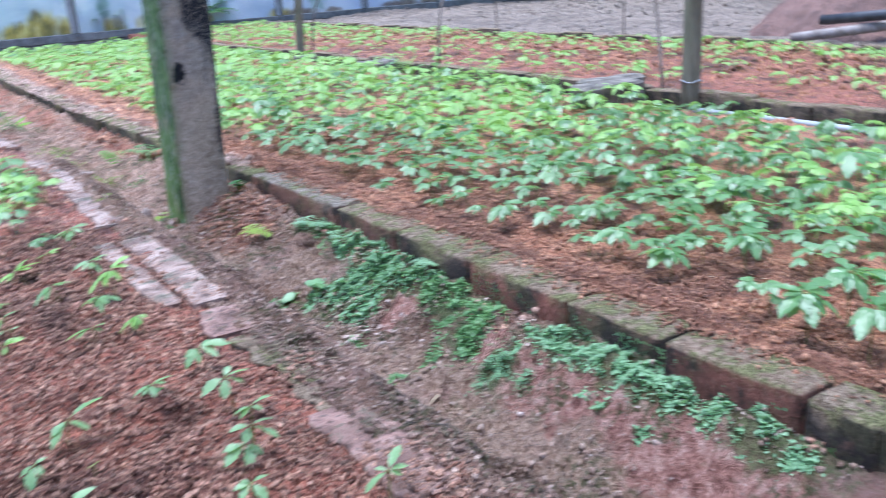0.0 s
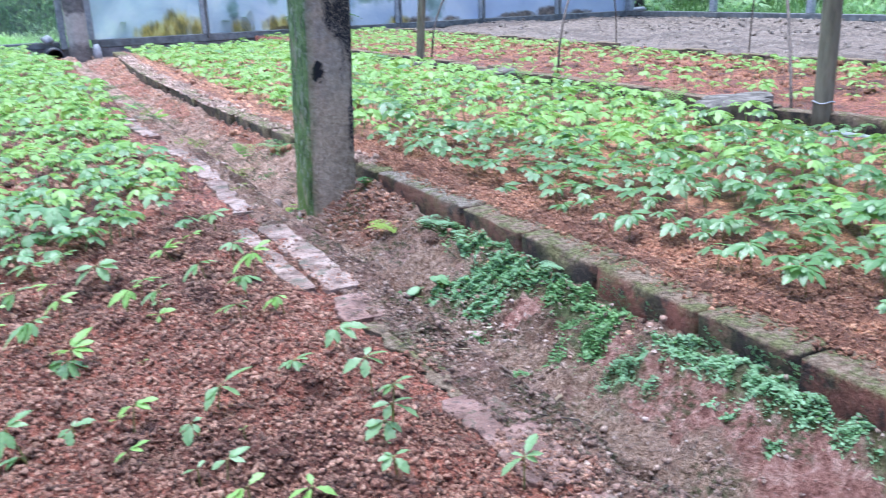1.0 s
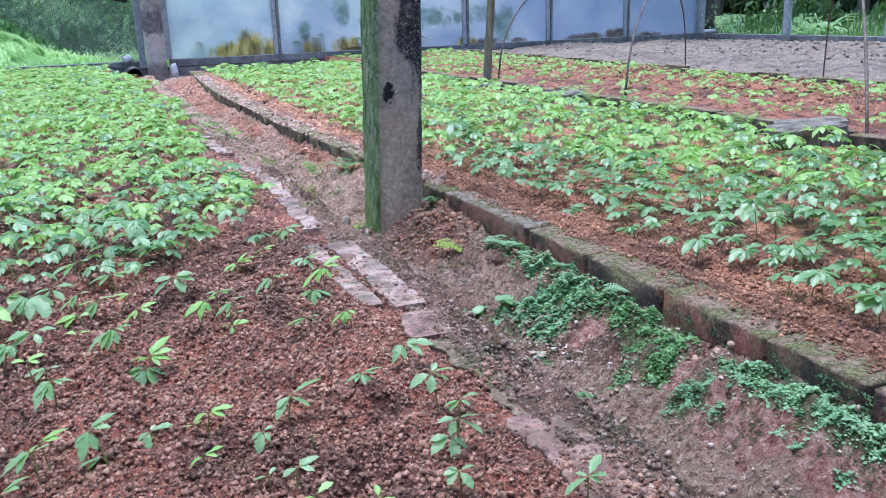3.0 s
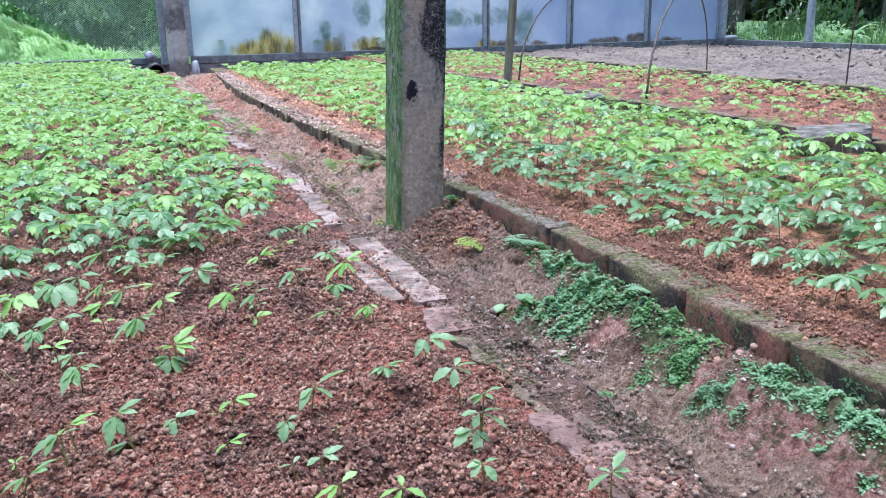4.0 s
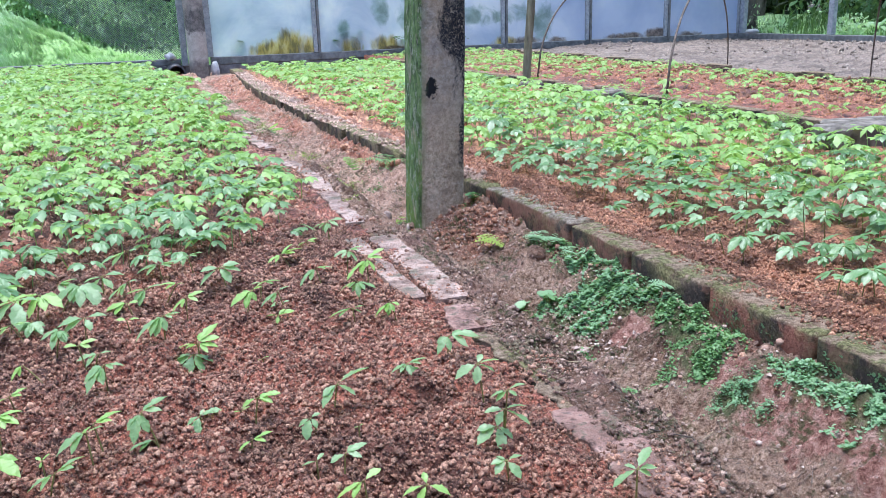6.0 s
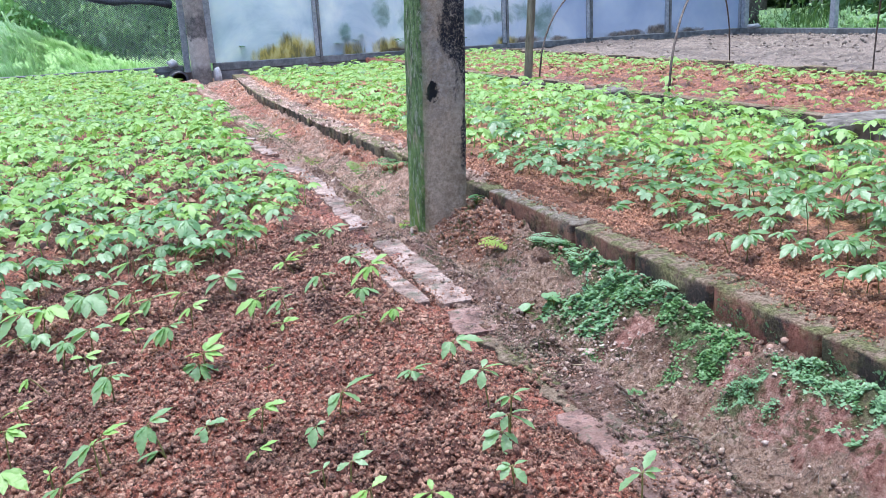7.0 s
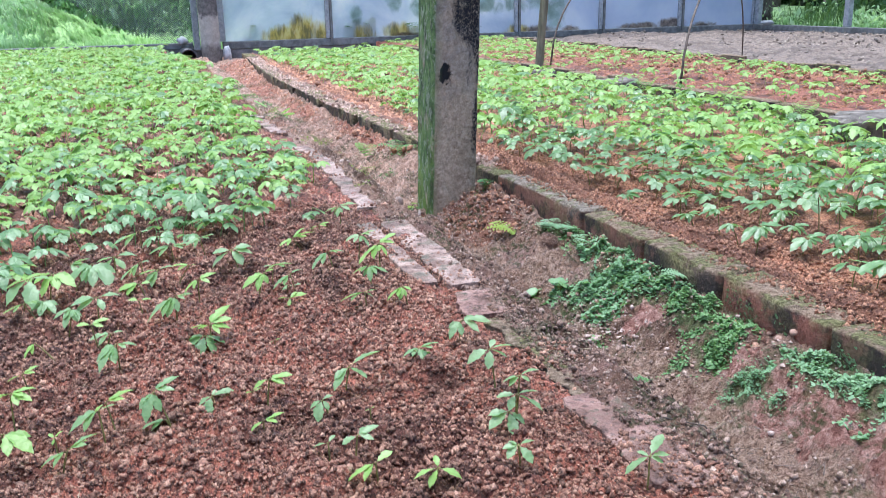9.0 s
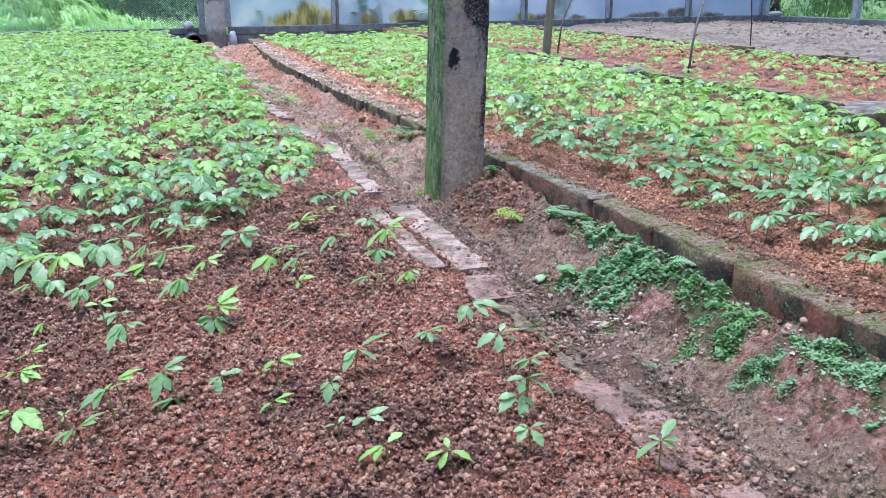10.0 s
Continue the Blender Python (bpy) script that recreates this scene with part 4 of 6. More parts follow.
# ---- north wall: clouded panes in a metal frame ----
WY, TOP = 8.754, 2.3
north = empty("wall_north", (0, 0, 0), "metal-framed greenhouse wall of clouded algae-stained panes", "wall", kind="structure")
part("rail", box_bm(0.02, 7.5, WY - 0.03, WY + 0.05, 0.06, 0.145, 0.006), RAIL_MAT, north, "dusty grey bottom rail", False)
part("rail", box_bm(0.02, 7.5, WY - 0.03, WY + 0.03, TOP, TOP + 0.07, 0.006), ALU, north, "", False)
part("plinth", box_bm(-0.1, 7.5, WY - 0.02, WY + 0.12, -0.4, 0.058, 0.006), DARK_CONCRETE, north, "damp dark concrete plinth", False)
for k in range(7):
    mx = 0.05 + 1.233 * k
    part("mullion", box_bm(mx - (0.045 if k else 0.10), mx + 0.005, WY - 0.035, WY + 0.035, 0.147, TOP - 0.002, 0.005), ALU, north, "", False)
    if 0 < k < 6:
        part("mullion", box_bm(mx + 0.008, mx + 0.036, WY - 0.05, WY + 0.02, 0.10, TOP - 0.002, 0.004), RAIL_MAT, north, "", False)
    if k < 6:
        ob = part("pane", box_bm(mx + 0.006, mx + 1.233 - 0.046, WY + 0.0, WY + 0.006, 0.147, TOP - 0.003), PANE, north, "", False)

# left bay of the same wall, closed with netting only
part("rail", box_bm(-4.2, -0.31, WY - 0.03, WY + 0.05, 0.075, 0.145, 0.006), RAIL_MAT, north, "dusty grey bottom rail", False)
part("mullion", box_bm(-0.305, -0.235, WY - 0.06, WY + 0.0, 0.06, TOP, 0.005), ALU, north, "", False)
part("plinth", box_bm(-4.2, -0.2, WY - 0.02, WY + 0.12, -0.4, 0.073, 0.006), DARK_CONCRETE, north, "damp dark concrete plinth", False)

# ---- east wall: low kerb, rail and posts, open above ----
EX = 7.45
east = empty("wall_east", (0, 0, 0), "open metal-framed side of the greenhouse on a low kerb", "wall", kind="structure")
part("kerb", box_bm(EX - 0.06, EX + 0.1, -4.2, WY + 0.1, -0.4, 0.07, 0.01), DARK_CONCRETE, east, "damp dark concrete kerb", False)
part("rail", box_bm(EX - 0.045, EX + 0.045, -4.2, WY - 0.04, 0.073, 0.145, 0.006), RAIL_MAT, east, "dusty grey bottom rail", False)
for py in (8.66, 6.99, 5.45, 3.88, 2.3, 0.72, -0.86, -2.45, -4.0):
    part("post", box_bm(EX - 0.04, EX + 0.035, py - 0.04, py + 0.04, 0.147, TOP, 0.006), ALU, east, "", False)
part("rail", box_bm(EX - 0.04, EX + 0.035, -4.2, WY - 0.04, TOP + 0.002, TOP + 0.07, 0.006), ALU, east, "", False)

# round concrete post at the end of the path
pts = [(-0.13 - 0.03 * k / 10, 8.48, -0.3 + k * 0.26) for k in range(11)]
tagged(capped_tube("concrete_post", pts, 0.108, COLUMN, 20), "round dark damp concrete post at the path's end", "post")

# ---- plain closing walls behind the camera ----
south = empty("wall_south", (0, 0, 0), "metal-framed greenhouse wall of clouded panes", "wall", kind="structure")
part("plinth", box_bm(-4.2, 7.5, -4.36, -4.24, -0.4, 0.10, 0.006), DARK_CONCRETE, south, "", False)
west = empty("wall_west", (0, 0, 0), "metal-framed greenhouse side wall of clouded panes", "wall", kind="structure")
part("plinth", box_bm(-4.36, -4.24, -4.2, WY, -0.4, 0.10, 0.006), DARK_CONCRETE, west, "", False)
for k in range(9):
    mx = -4.2 + 1.3 * k
    part("mullion", box_bm(mx, mx + 0.05, -4.33, -4.27, 0.102, TOP, 0.005), ALU, south, "", False)
    part("pane", box_bm(mx + 0.053, mx + 1.297, -4.303, -4.297, 0.102, TOP - 0.003), PANE, south, "", False)
for k in range(6):
    my = -4.2 + 1.3 * k
    part("mullion", box_bm(-4.33, -4.27, my, my + 0.05, 0.102, TOP, 0.005), ALU, west, "", False)
    part("pane", box_bm(-4.303, -4.297, my + 0.053, my + 1.297, 0.102, TOP - 0.003), PANE, west, "", False)

# ---- things on and across the furrow ----
def stone_block(x, y, z, rz, tilt, length, width, thick, seed, label):
    rng = random.Random(seed)
    bm = box_bm(-length / 2, length / 2, -width / 2, width / 2, -thick, 0, 0.012, 0.0)
    bmesh.ops.subdivide_edges(bm, edges=[e for e in bm.edges if e.calc_length() > 0.1], cuts=3, use_grid_fill=True)
    for v in bm.verts:
        v.co += Vector((rng.uniform(-0.004, 0.004), rng.uniform(-0.004, 0.004), rng.uniform(-0.003, 0.003)))
    ob = part("stone_block", bm, SLAB, None, "", False)
    ob.matrix_world = pose(x, y, z, 0, tilt, rz)
    return tagged(ob, label, "stone block")


stone_block(1.500, 0.675, 0.158, -10, -1, 0.275, 0.115, 0.115, 1, "old grey stone block bridging the furrow")
stone_block(1.630, 0.785, 0.156, -10, -1, 0.275, 0.09, 0.115, 2, "old grey stone block lying against another")
stone_block(1.600, 2.590, 0.130, -8, -2, 0.22, 0.17, 0.07, 3, "flat grey stone slab laid over the furrow")
stone_block(1.640, 3.650, 0.105, -15, 0, 0.20, 0.12, 0.05, 4, "small flat stone slab beside a pole")

pts = [(1.545 + 0.006 * math.sin(k), 0.30 - 0.22 * k, 0.083) for k in range(10)]
tagged(capped_tube("water_pipe", pts, 0.011, PVC, 10), "thin white plastic pipe lying along the bed", "pipe")
tie = [(1.765 + 0.038 * math.cos(a), 0.50 + 0.038 * math.sin(a), 0.145 + 0.004 * math.sin(3 * a)) for a in np.linspace(0, 6.6, 22)]
tagged(capped_tube("wire_tie", tie, 0.003, PVC, 5), "pale wire tied round the wooden pole", "wire")


def hoop(near, far, top, seed, whole=True, early=False):
    rng = random.Random(seed)
    pts = []
    for k in range(25):
        t = k / 24
        s = t * t * (3 - 2 * t) * 0.5 + t * 0.5
        z = top * math.sin(math.pi * t) ** (0.8 if early else 0.6)
        s = 1 - (1 - t) ** 1.7 if early else s
        pts.append((near[0] + (far[0] - near[0]) * s, near[1] + (far[1] - near[1]) * s + 0.02 * math.sin(5 * t + seed), 0.06 + z))
    pts = pts if whole else pts[:15]
    ob = capped_tube("cane_hoop", pts, np.linspace(0.007, 0.005, len(pts)), TWIG, 7)
    return tagged(ob, "thin brown cane bent into a hoop over the bed", "hoop", "hoops over the second bed")


hoop((1.90, 4.02), (3.45, 4.75), 0.72, 1, False)
hoop((1.89, 2.38), (3.50, 3.92), 0.66, 2)
hoop((1.86, 0.72), (3.50, 2.52), 0.80, 3, True, True)

# ---- heap of red soil with poles on it ----
def heap_z(x, y):
    d = np.hypot((x - 5.1) / 1.55, (y - 1.1) / 1.25)
    return 0.03 + 1.25 * np.clip(1 - d, 0, 1) + 0.06 * fbm(x, y, 4, 3, 2) * (d < 1.05) + 0.025 * fbm(x, y, 22, 3, 4)


heap = sheet("soil_mound", steps((3.45, 6.6, 0.03)), steps((-0.1, 2.6, 0.03)), heap_z, SOIL_PINK, -0.1)
tagged(heap, "heap of fine red-brown soil on the bare bed", "soil heap")
tagged(capped_tube("bare_pole", [(3.42, 1.22, 0.125), (3.58, 0.99, 0.155), (3.75, 0.75, 0.19), (4.1, 0.28, 0.26)], 0.027, LOG, 10), "pale bare pole leaning on the soil heap", "pole")
tagged(capped_tube("black_pipe", [(3.62, 1.17, 0.205), (3.63, 0.95, 0.225), (3.64, 0.78, 0.24), (3.68, 0.1, 0.30)], 0.028, BLACK, 10), "black plastic pipe leaning on the soil heap", "pipe")

# ---- drain at the path's end ----
def pipe_mouth(x, y, z, r, length):
    bm = bmesh.new()
    rings = []
    for py, rr in ((0, r), (length, r), (length, r * 0.82), (0.0, r * 0.82)):
        rings.append([bm.verts.new((x + rr * math.cos(a), y + py, z + rr * math.sin(a))) for a in np.linspace(0, 2 * math.pi, 20, endpoint=False)])
    for a, b in zip(rings, rings[1:] + rings[:1]):
        for k in range(20):
            bm.faces.new((a[k], a[(k + 1) % 20], b[(k + 1) % 20], b[k]))
    return tagged(part("drain_pipe", bm, BLACK), "dark open drain pipe at the path's end", "pipe")


pipe_mouth(-0.401, 8.16, 0.012, 0.093, 0.6)


def rock(x, y, z, sx, sy, sz, mat, seed, name="rock", label="small grey rock", cat="rock", group=""):
    bm = bmesh.new()
    bmesh.ops.create_icosphere(bm, subdivisions=2, radius=1)
    for v in bm.verts:
        n = noise.noise(v.co * 1.3 + Vector((seed * 3.1, 0, 0)))
        v.co *= 1 + 0.35 * n
        v.co = Vector((v.co.x * sx, v.co.y * sy, v.co.z * sz))
    ob = part(name, bm, mat)
    ob.matrix_world = pose(x, y, z, 0, 0, seed * 47)
    return tagged(ob, label, cat, group)


rock(-0.43, 8.66, 0.175, 0.07, 0.05, 0.048, PALE_ROCK, 1, label="pale grey rock beside the round post")
rock(0.03, 8.42, 0.02, 0.055, 0.045, 0.10, PALE_ROCK, 2, label="pale grey rock beside the round post")
rock(7.40, 8.40, 0.175, 0.10, 0.06, 0.035, PVC, 3, label="pale rock lying on the corner rail")


def pz(x, y):
    return float(path_z(np.array([x]), np.array([y]))[0])


for k, (rx, ry, s) in enumerate(((-0.018, -0.700, 0.011), (-0.036, -0.690, 0.010), (-0.06, -0.68, 0.006), (0.005, -0.60, 0.006), (-0.03, -0.56, 0.007), (-0.14, -0.62, 0.006))):
    rock(rx, ry, pz(rx, ry) + s * 0.2, s * 0.62, s * 0.55, s * 0.5, STONE, k + 5, "pebble", "small orange-pink pebble at the foot of the bricks", "pebble", "pebbles by the bricks")
for k, (rx, ry, s) in enumerate(((-0.185, -0.395, 0.016), (-0.165, -0.405, 0.014), (-0.150, -0.42, 0.010), (-0.157, -0.474, 0.008), (-0.20, -0.385, 0.008), (-0.14, -0.45, 0.007))):
    rock(rx, ry, pz(rx, ry) + s * 0.1, s * 1.0, s * 0.7, s * 0.22, MORTAR, k + 20, "mortar_chip", "flat chip of crumbled white mortar", "mortar", "mortar chips on the path")
rock(-0.09, 0.006, pz(-0.09, 0.006) + 0.008, 0.024, 0.019, 0.018, PATH_CLAY, 33, label="dark earthy stone half sunk in the path")
rock(-0.29, 1.19, pz(-0.29, 1.19) + 0.006, 0.022, 0.016, 0.008, MORTAR, 30, "mortar_chip", "flat pale chip lying on the path", "mortar", "mortar chips on the path")


rock(-0.277, 0.571, pz(-0.277, 0.571) + 0.009, 0.014, 0.006, 0.018, MORTAR, 31, "mortar_chip", "pale chip leaning at the post's foot", "mortar", "mortar chips on the path")
rock(-0.228, 0.535, pz(-0.228, 0.535) + 0.008, 0.012, 0.005, 0.015, MORTAR, 32, "mortar_chip", "pale chip leaning at the post's foot", "mortar", "mortar chips on the path")
x, y, r = spread(900, -0.26, -0.08, -0.54, -0.32, 41, lambda x, y: np.exp(-((x + 0.17) ** 2 / 0.0016 + (y + 0.42) ** 2 / 0.003)))
crumbs("mortar_crumbs", x, y, path_z, 0.0017 * r, MORTAR, "crumbled white mortar strewn on the path", seed=41)
x, y, r = spread(700, -0.38, 0.0, -1.2, 1.6, 42)
crumbs("path_grit", x, y, path_z, 0.0016 * r, MORTAR, "tiny pale stones in the clay path", seed=42)

# ---- weeds on the path ----
def round_leaf(n=6):
    a = np.linspace(0, 2 * np.pi, n, endpoint=False)
    v = np.concatenate([[(0, 0, 0)], np.stack([np.cos(a), np.sin(a), 0.18 + 0 * a], -1)])
    f = np.array([(0, 1 + k, 1 + (k + 1) % n) for k in range(n)])
    return v, f


def creeping_patch(spots, count, size, seed, label, mat=None):
    """A mat of small rounded leaves over the path; spots: x, y, radius."""
    rng = np.random.RandomState(seed)
    count, size = int(1.9 * count), 0.82 * size
    w = np.array([s[2] ** 2 for s in spots])
    pick = rng.choice(len(spots), count, p=w / w.sum())
    sp = np.array(spots)[pick]
    rad = sp[:, 2] * np.sqrt(rng.rand(count)) * np.exp(rng.normal(0.0, 0.28, count))
    a = rng.rand(count) * 2 * np.pi
    x, y = sp[:, 0] + rad * np.cos(a), sp[:, 1] + rad * np.sin(a)
    x = np.minimum(x, -0.006)
    keep = fbm(x, y, 34, 2, 3) > -0.27
    x, y = x[keep], y[keep]
    n = len(x)
    z = path_z(x, y) + 0.0015 + 0.008 * rng.rand(n) ** 1.5 * np.clip(1.2 - 0.9 * rad[keep] / sp[keep, 2], 0.15, 1)
    s = size * np.exp(rng.normal(0, 0.28, n))
    v0, f0 = round_leaf()
    v = v0[None] * s[:, None, None] * np.stack([np.ones(n), 0.75 + 0.25 * rng.rand(n), np.ones(n)], -1)[:, None]
    v = np.einsum("nij,nkj->nki", turns(n, rng, True), v)
    tilt = rng.normal(0, 0.38, (n, 2))
    v[:, :, 2] += v[:, :, 0] * tilt[:, :1] + v[:, :, 1] * tilt[:, 1:]
    v += np.stack([x, y, z], -1)[:, None]
    f = f0[None] + 7 * np.arange(n)[:, None, None]
    return tagged(mesh_np("creeping_weed", v.reshape(-1, 3), f.reshape(-1, 3), mat or LEAF_CREEP), label, "weeds", kind="stuff")


creeping_patch([(-0.04, -0.13, 0.03), (-0.07, -0.11, 0.02), (-0.02, -0.20, 0.03), (-0.09, -0.26, 0.045), (-0.05, -0.29, 0.05), (-0.03, -0.36, 0.03), (-0.14, -0.33, 0.035), (-0.155, -0.19, 0.022), (-0.13, -0.25, 0.03), (-0.02, -0.42, 0.02), (-0.18, -0.20, 0.014)], 5800, 0.0036, 1, "bluish green creeping weed at the foot of the bricks")
creeping_patch([(-0.06, -0.467, 0.024), (-0.03, -0.50, 0.022), (-0.068, -0.545, 0.035), (-0.04, -0.598, 0.032), (-0.10, -0.632, 0.028), (-0.09, -0.50, 0.018)], 3900, 0.0024, 2, "small-leaved creeping weed over the pink clay", CREEP_FRESH)
creeping_patch([(-0.056, -0.725, 0.022), (-0.043, -0.78, 0.028), (-0.04, -0.835, 0.028), (-0.03, -0.884, 0.028), (-0.041, -0.915, 0.026), (-0.086, -0.885, 0.012), (-0.092, -0.92, 0.010), (-0.034, -0.95, 0.026), (-0.030, -1.0, 0.026), (-0.028, -1.06, 0.024), (-0.027, -1.12, 0.026), (-0.05, -1.19, 0.018), (-0.095, -1.0, 0.010)], 4000, 0.0024, 3, "small-leaved creeping weed along the brick foot")
creeping_patch([(-0.125, -0.723, 0.028), (-0.103, -0.721, 0.024), (-0.11, -0.78, 0.014)], 900, 0.0016, 4, "thin film of tiny creeping weed on clay")
creeping_patch([(-0.02, 0.10, 0.03), (-0.03, 0.0, 0.03), (-0.05, -0.06, 0.03)], 700, 0.0024, 5, "creeping weed under the ferns", CREEP_FRESH)
creeping_patch([(-0.22, -0.593, 0.016), (-0.15, -0.594, 0.02), (-0.20, -0.415, 0.018), (-0.23, -0.15, 0.014)], 420, 0.0022, 6, "tiny green weeds sprouting on the path", CREEP_FRESH)
creeping_patch([(-0.06, 1.25, 0.06), (-0.16, 1.12, 0.04), (-0.35, 2.2, 0.06), (-0.35, 2.6, 0.08), (-0.38, 3.1, 0.08), (-0.34, 3.7, 0.08)], 900, 0.0036, 7, "low weeds scattered along the path", FERN)
creeping_patch([(-0.22, 1.25, 0.05), (-0.30, 1.55, 0.07), (-0.24, 1.95, 0.06), (-0.33, 2.35, 0.06), (-0.28, 3.2, 0.08), (-0.36, 0.62, 0.025)], 1300, 0.0026, 9, "yellowish film of tiny weeds on the path", FERN_YELLOW)
creeping_patch([(-0.22, 0.60, 0.02), (-0.05, 0.50, 0.022), (-0.24, 0.52, 0.012)], 125, 0.0036, 8, "small weeds at the foot of the concrete post", FERN)


def face_weed(y0, y1, z0, z1, count, seed):
    """Tiny creeping leaves that cling to the front of the bricks."""
    rng = np.random.RandomState(seed)
    y, z = rng.uniform(y0, y1, count), rng.uniform(z0, z1, count)
    k = fbm(y, z, 26, 2, seed) > 0.02
    y, z = y[k], z[k]
    n = len(y)
    v0, f0 = round_leaf()
    v = np.stack([-v0[:, 2] - 0.6, v0[:, 0], v0[:, 1]], -1)[None] * (0.0017 * np.exp(rng.normal(0, 0.3, n)))[:, None, None]
    v = v + v[:, :, 2:] * np.array([0.5, 0, 0]) * rng.normal(-0.6, 0.5, (n, 1, 1))
    v += np.stack([-0.004 - 0.003 * rng.rand(n), y, z], -1)[:, None]
    f = f0[None] + 7 * np.arange(n)[:, None, None]
    return tagged(mesh_np("creeping_weed", v.reshape(-1, 3), f.reshape(-1, 3), LEAF_CREEP), "tiny creeping weed clinging to a brick's face", "weeds", kind="stuff")


face_weed(-0.98, -0.78, 0.04, 0.10, 900, 3)
face_weed(-0.68, -0.52, 0.04, 0.10, 350, 4)
face_weed(-1.25, -1.05, 0.04, 0.09, 600, 5)


def fern(x, y, z, fronds, length, mat, seed, label, aim=None, rise=0.0):
    rng = random.Random(seed)
    holder = empty("fern", (x, y, z), label, "fern")
    for k in range(fronds):
        a = math.radians(aim + rng.uniform(-35, 35) if aim is not None else 360 * k / fronds + rng.uniform(-25, 25))
        ln = length * rng.uniform(0.75, 1.1)
        vs, fs = [], []
        n = 12 if length > 0.15 else 9
        for i in range(n):
            t = (i + 1) / n
            px, pzz = (0.9 - 0.45 * rise) * t * ln, ln * ((0.95 + 0.35 * rise) * t - (0.75 - 0.2 * rise) * t * t)
            w = 0.27 * ln * math.sin(math.pi * (0.12 + 0.86 * t)) ** 0.8
            d = 0.026 * ln
            for side in (-1, 1):
                b = len(vs)
                vs += [(px - d, 0, pzz), (px + d, 0, pzz), (px + d * 1.3 + 0.15 * w, side * w * 0.75, pzz - 0.05 * w), (px + 0.3 * w, side * w, pzz - 0.18 * w), (px - d * 0.7 + 0.1 * w, side * w * 0.65, pzz - 0.05 * w)]
                fs += [(b, b + 1, b + 2), (b, b + 2, b + 4), (b + 4, b + 2, b + 3)]
        v = np.array(vs)
        c, s = math.cos(a), math.sin(a)
        v = np.stack([v[:, 0] * c - v[:, 1] * s, v[:, 0] * s + v[:, 1] * c, v[:, 2]], -1)
        mesh_np("frond", v, np.array(fs), mat, holder)
    return holder


fern(-0.10, 0.155, pz(-0.10, 0.155), 5, 0.085, FERN_YELLOW, 1, "small yellowish fern rooted in the path", 150)
fern(-0.012, 0.13, pz(-0.012, 0.13), 6, 0.075, LEAF_CREEP, 2, "small bluish green fern against the bricks", 200)
fern(-0.012, 0.03, pz(-0.012, 0.03), 5, 0.065, LEAF_CREEP, 3, "small bluish green fern against the bricks", 230)
fern(-0.03, 0.07, pz(-0.03, 0.07), 6, 0.06, LEAF_CREEP, 11, "small bluish green fern against the bricks")
fern(-0.03, -0.07, pz(-0.03, -0.07), 5, 0.055, LEAF_CREEP, 12, "small bluish green fern against the bricks")
fern(-0.004, -0.40, 0.075, 4, 0.06, LEAF_CREEP, 4, "small pale fern growing from a brick joint", 170)
fern(-0.14, 1.42, pz(-0.14, 1.42), 7, 0.095, FERN_BRIGHT, 5, "fresh green fern at the foot of the bricks", 100, 0.5)
fern(-0.055, 1.30, pz(-0.055, 1.30), 6, 0.11, FERN, 6, "green fern at the foot of the bricks")
fern(1.63, 2.34, 0.08, 9, 0.120, FERN_BRIGHT, 7, "green fern growing in the furrow", None, 0.8)
fern(1.60, 1.58, 0.08, 9, 0.138, FERN_BRIGHT, 8, "green fern growing in the furrow", None, 0.8)
fern(1.62, 1.13, 0.08, 8, 0.120, FERN_BRIGHT, 9, "green fern growing in the furrow", None, 0.8)


def broad_weed(x, y, z, leaves, size, seed, label, mat=None):
    rng = random.Random(seed)
    holder = empty("weed", (x, y, z), label, "weed")
    v0, f0 = round_leaf(8)
    for k in range(leaves):
        a = rng.uniform(0, 6.28)
        h, reach = size * rng.uniform(0.5, 1.8), size * rng.uniform(0.5, 1.4)
        tip = (reach * math.cos(a), reach * math.sin(a), h)
        sv, sq = tube_arrays([(0, 0, -0.005), (tip[0] * 0.4, tip[1] * 0.4, h * 0.7), tip], 0.0012, 4)
        mesh_np("stem", sv, sq, STEM, holder)
        v = v0 * (size * rng.uniform(0.8, 1.2), size * rng.uniform(0.6, 0.9), size * 0.6)
        v[:, 2] += v[:, 0] * rng.uniform(-0.4, 0.4) + v[:, 1] * rng.uniform(-0.5, 0.1)
        c, s = math.cos(a), math.sin(a)
        v = np.stack([v[:, 0] * c - v[:, 1] * s, v[:, 0] * s + v[:, 1] * c, v[:, 2]], -1) + tip
        mesh_np("leaf", v, f0, mat or LEAF_FRESH, holder)
    return holder


broad_weed(-0.195, -0.151, pz(-0.195, -0.151), 5, 0.013, 1, "low weed with rounded green leaves on the path", LEAF)
broad_weed(-0.155, -0.186, pz(-0.155, -0.186), 7, 0.012, 2, "low weed with rounded green leaves on the path", LEAF)
broad_weed(-0.275, 2.50, pz(-0.275, 2.50), 3, 0.030, 3, "broad-leaved yellow-green weed in the path")
broad_weed(-0.262, 3.16, pz(-0.262, 3.16), 1, 0.034, 4, "broad-leaved yellow-green weed in the path")
broad_weed(-0.395, 2.30, pz(-0.395, 2.30), 1, 0.032, 5, "broad-leaved yellow-green weed in the path")
broad_weed(-0.045, 0.495, pz(-0.045, 0.495), 6, 0.016, 6, "small dark green weed at the post's foot", FERN)
broad_weed(-0.235, 0.60, pz(-0.235, 0.60), 4, 0.016, 7, "small yellow-green weed at the post's foot", FERN_YELLOW)

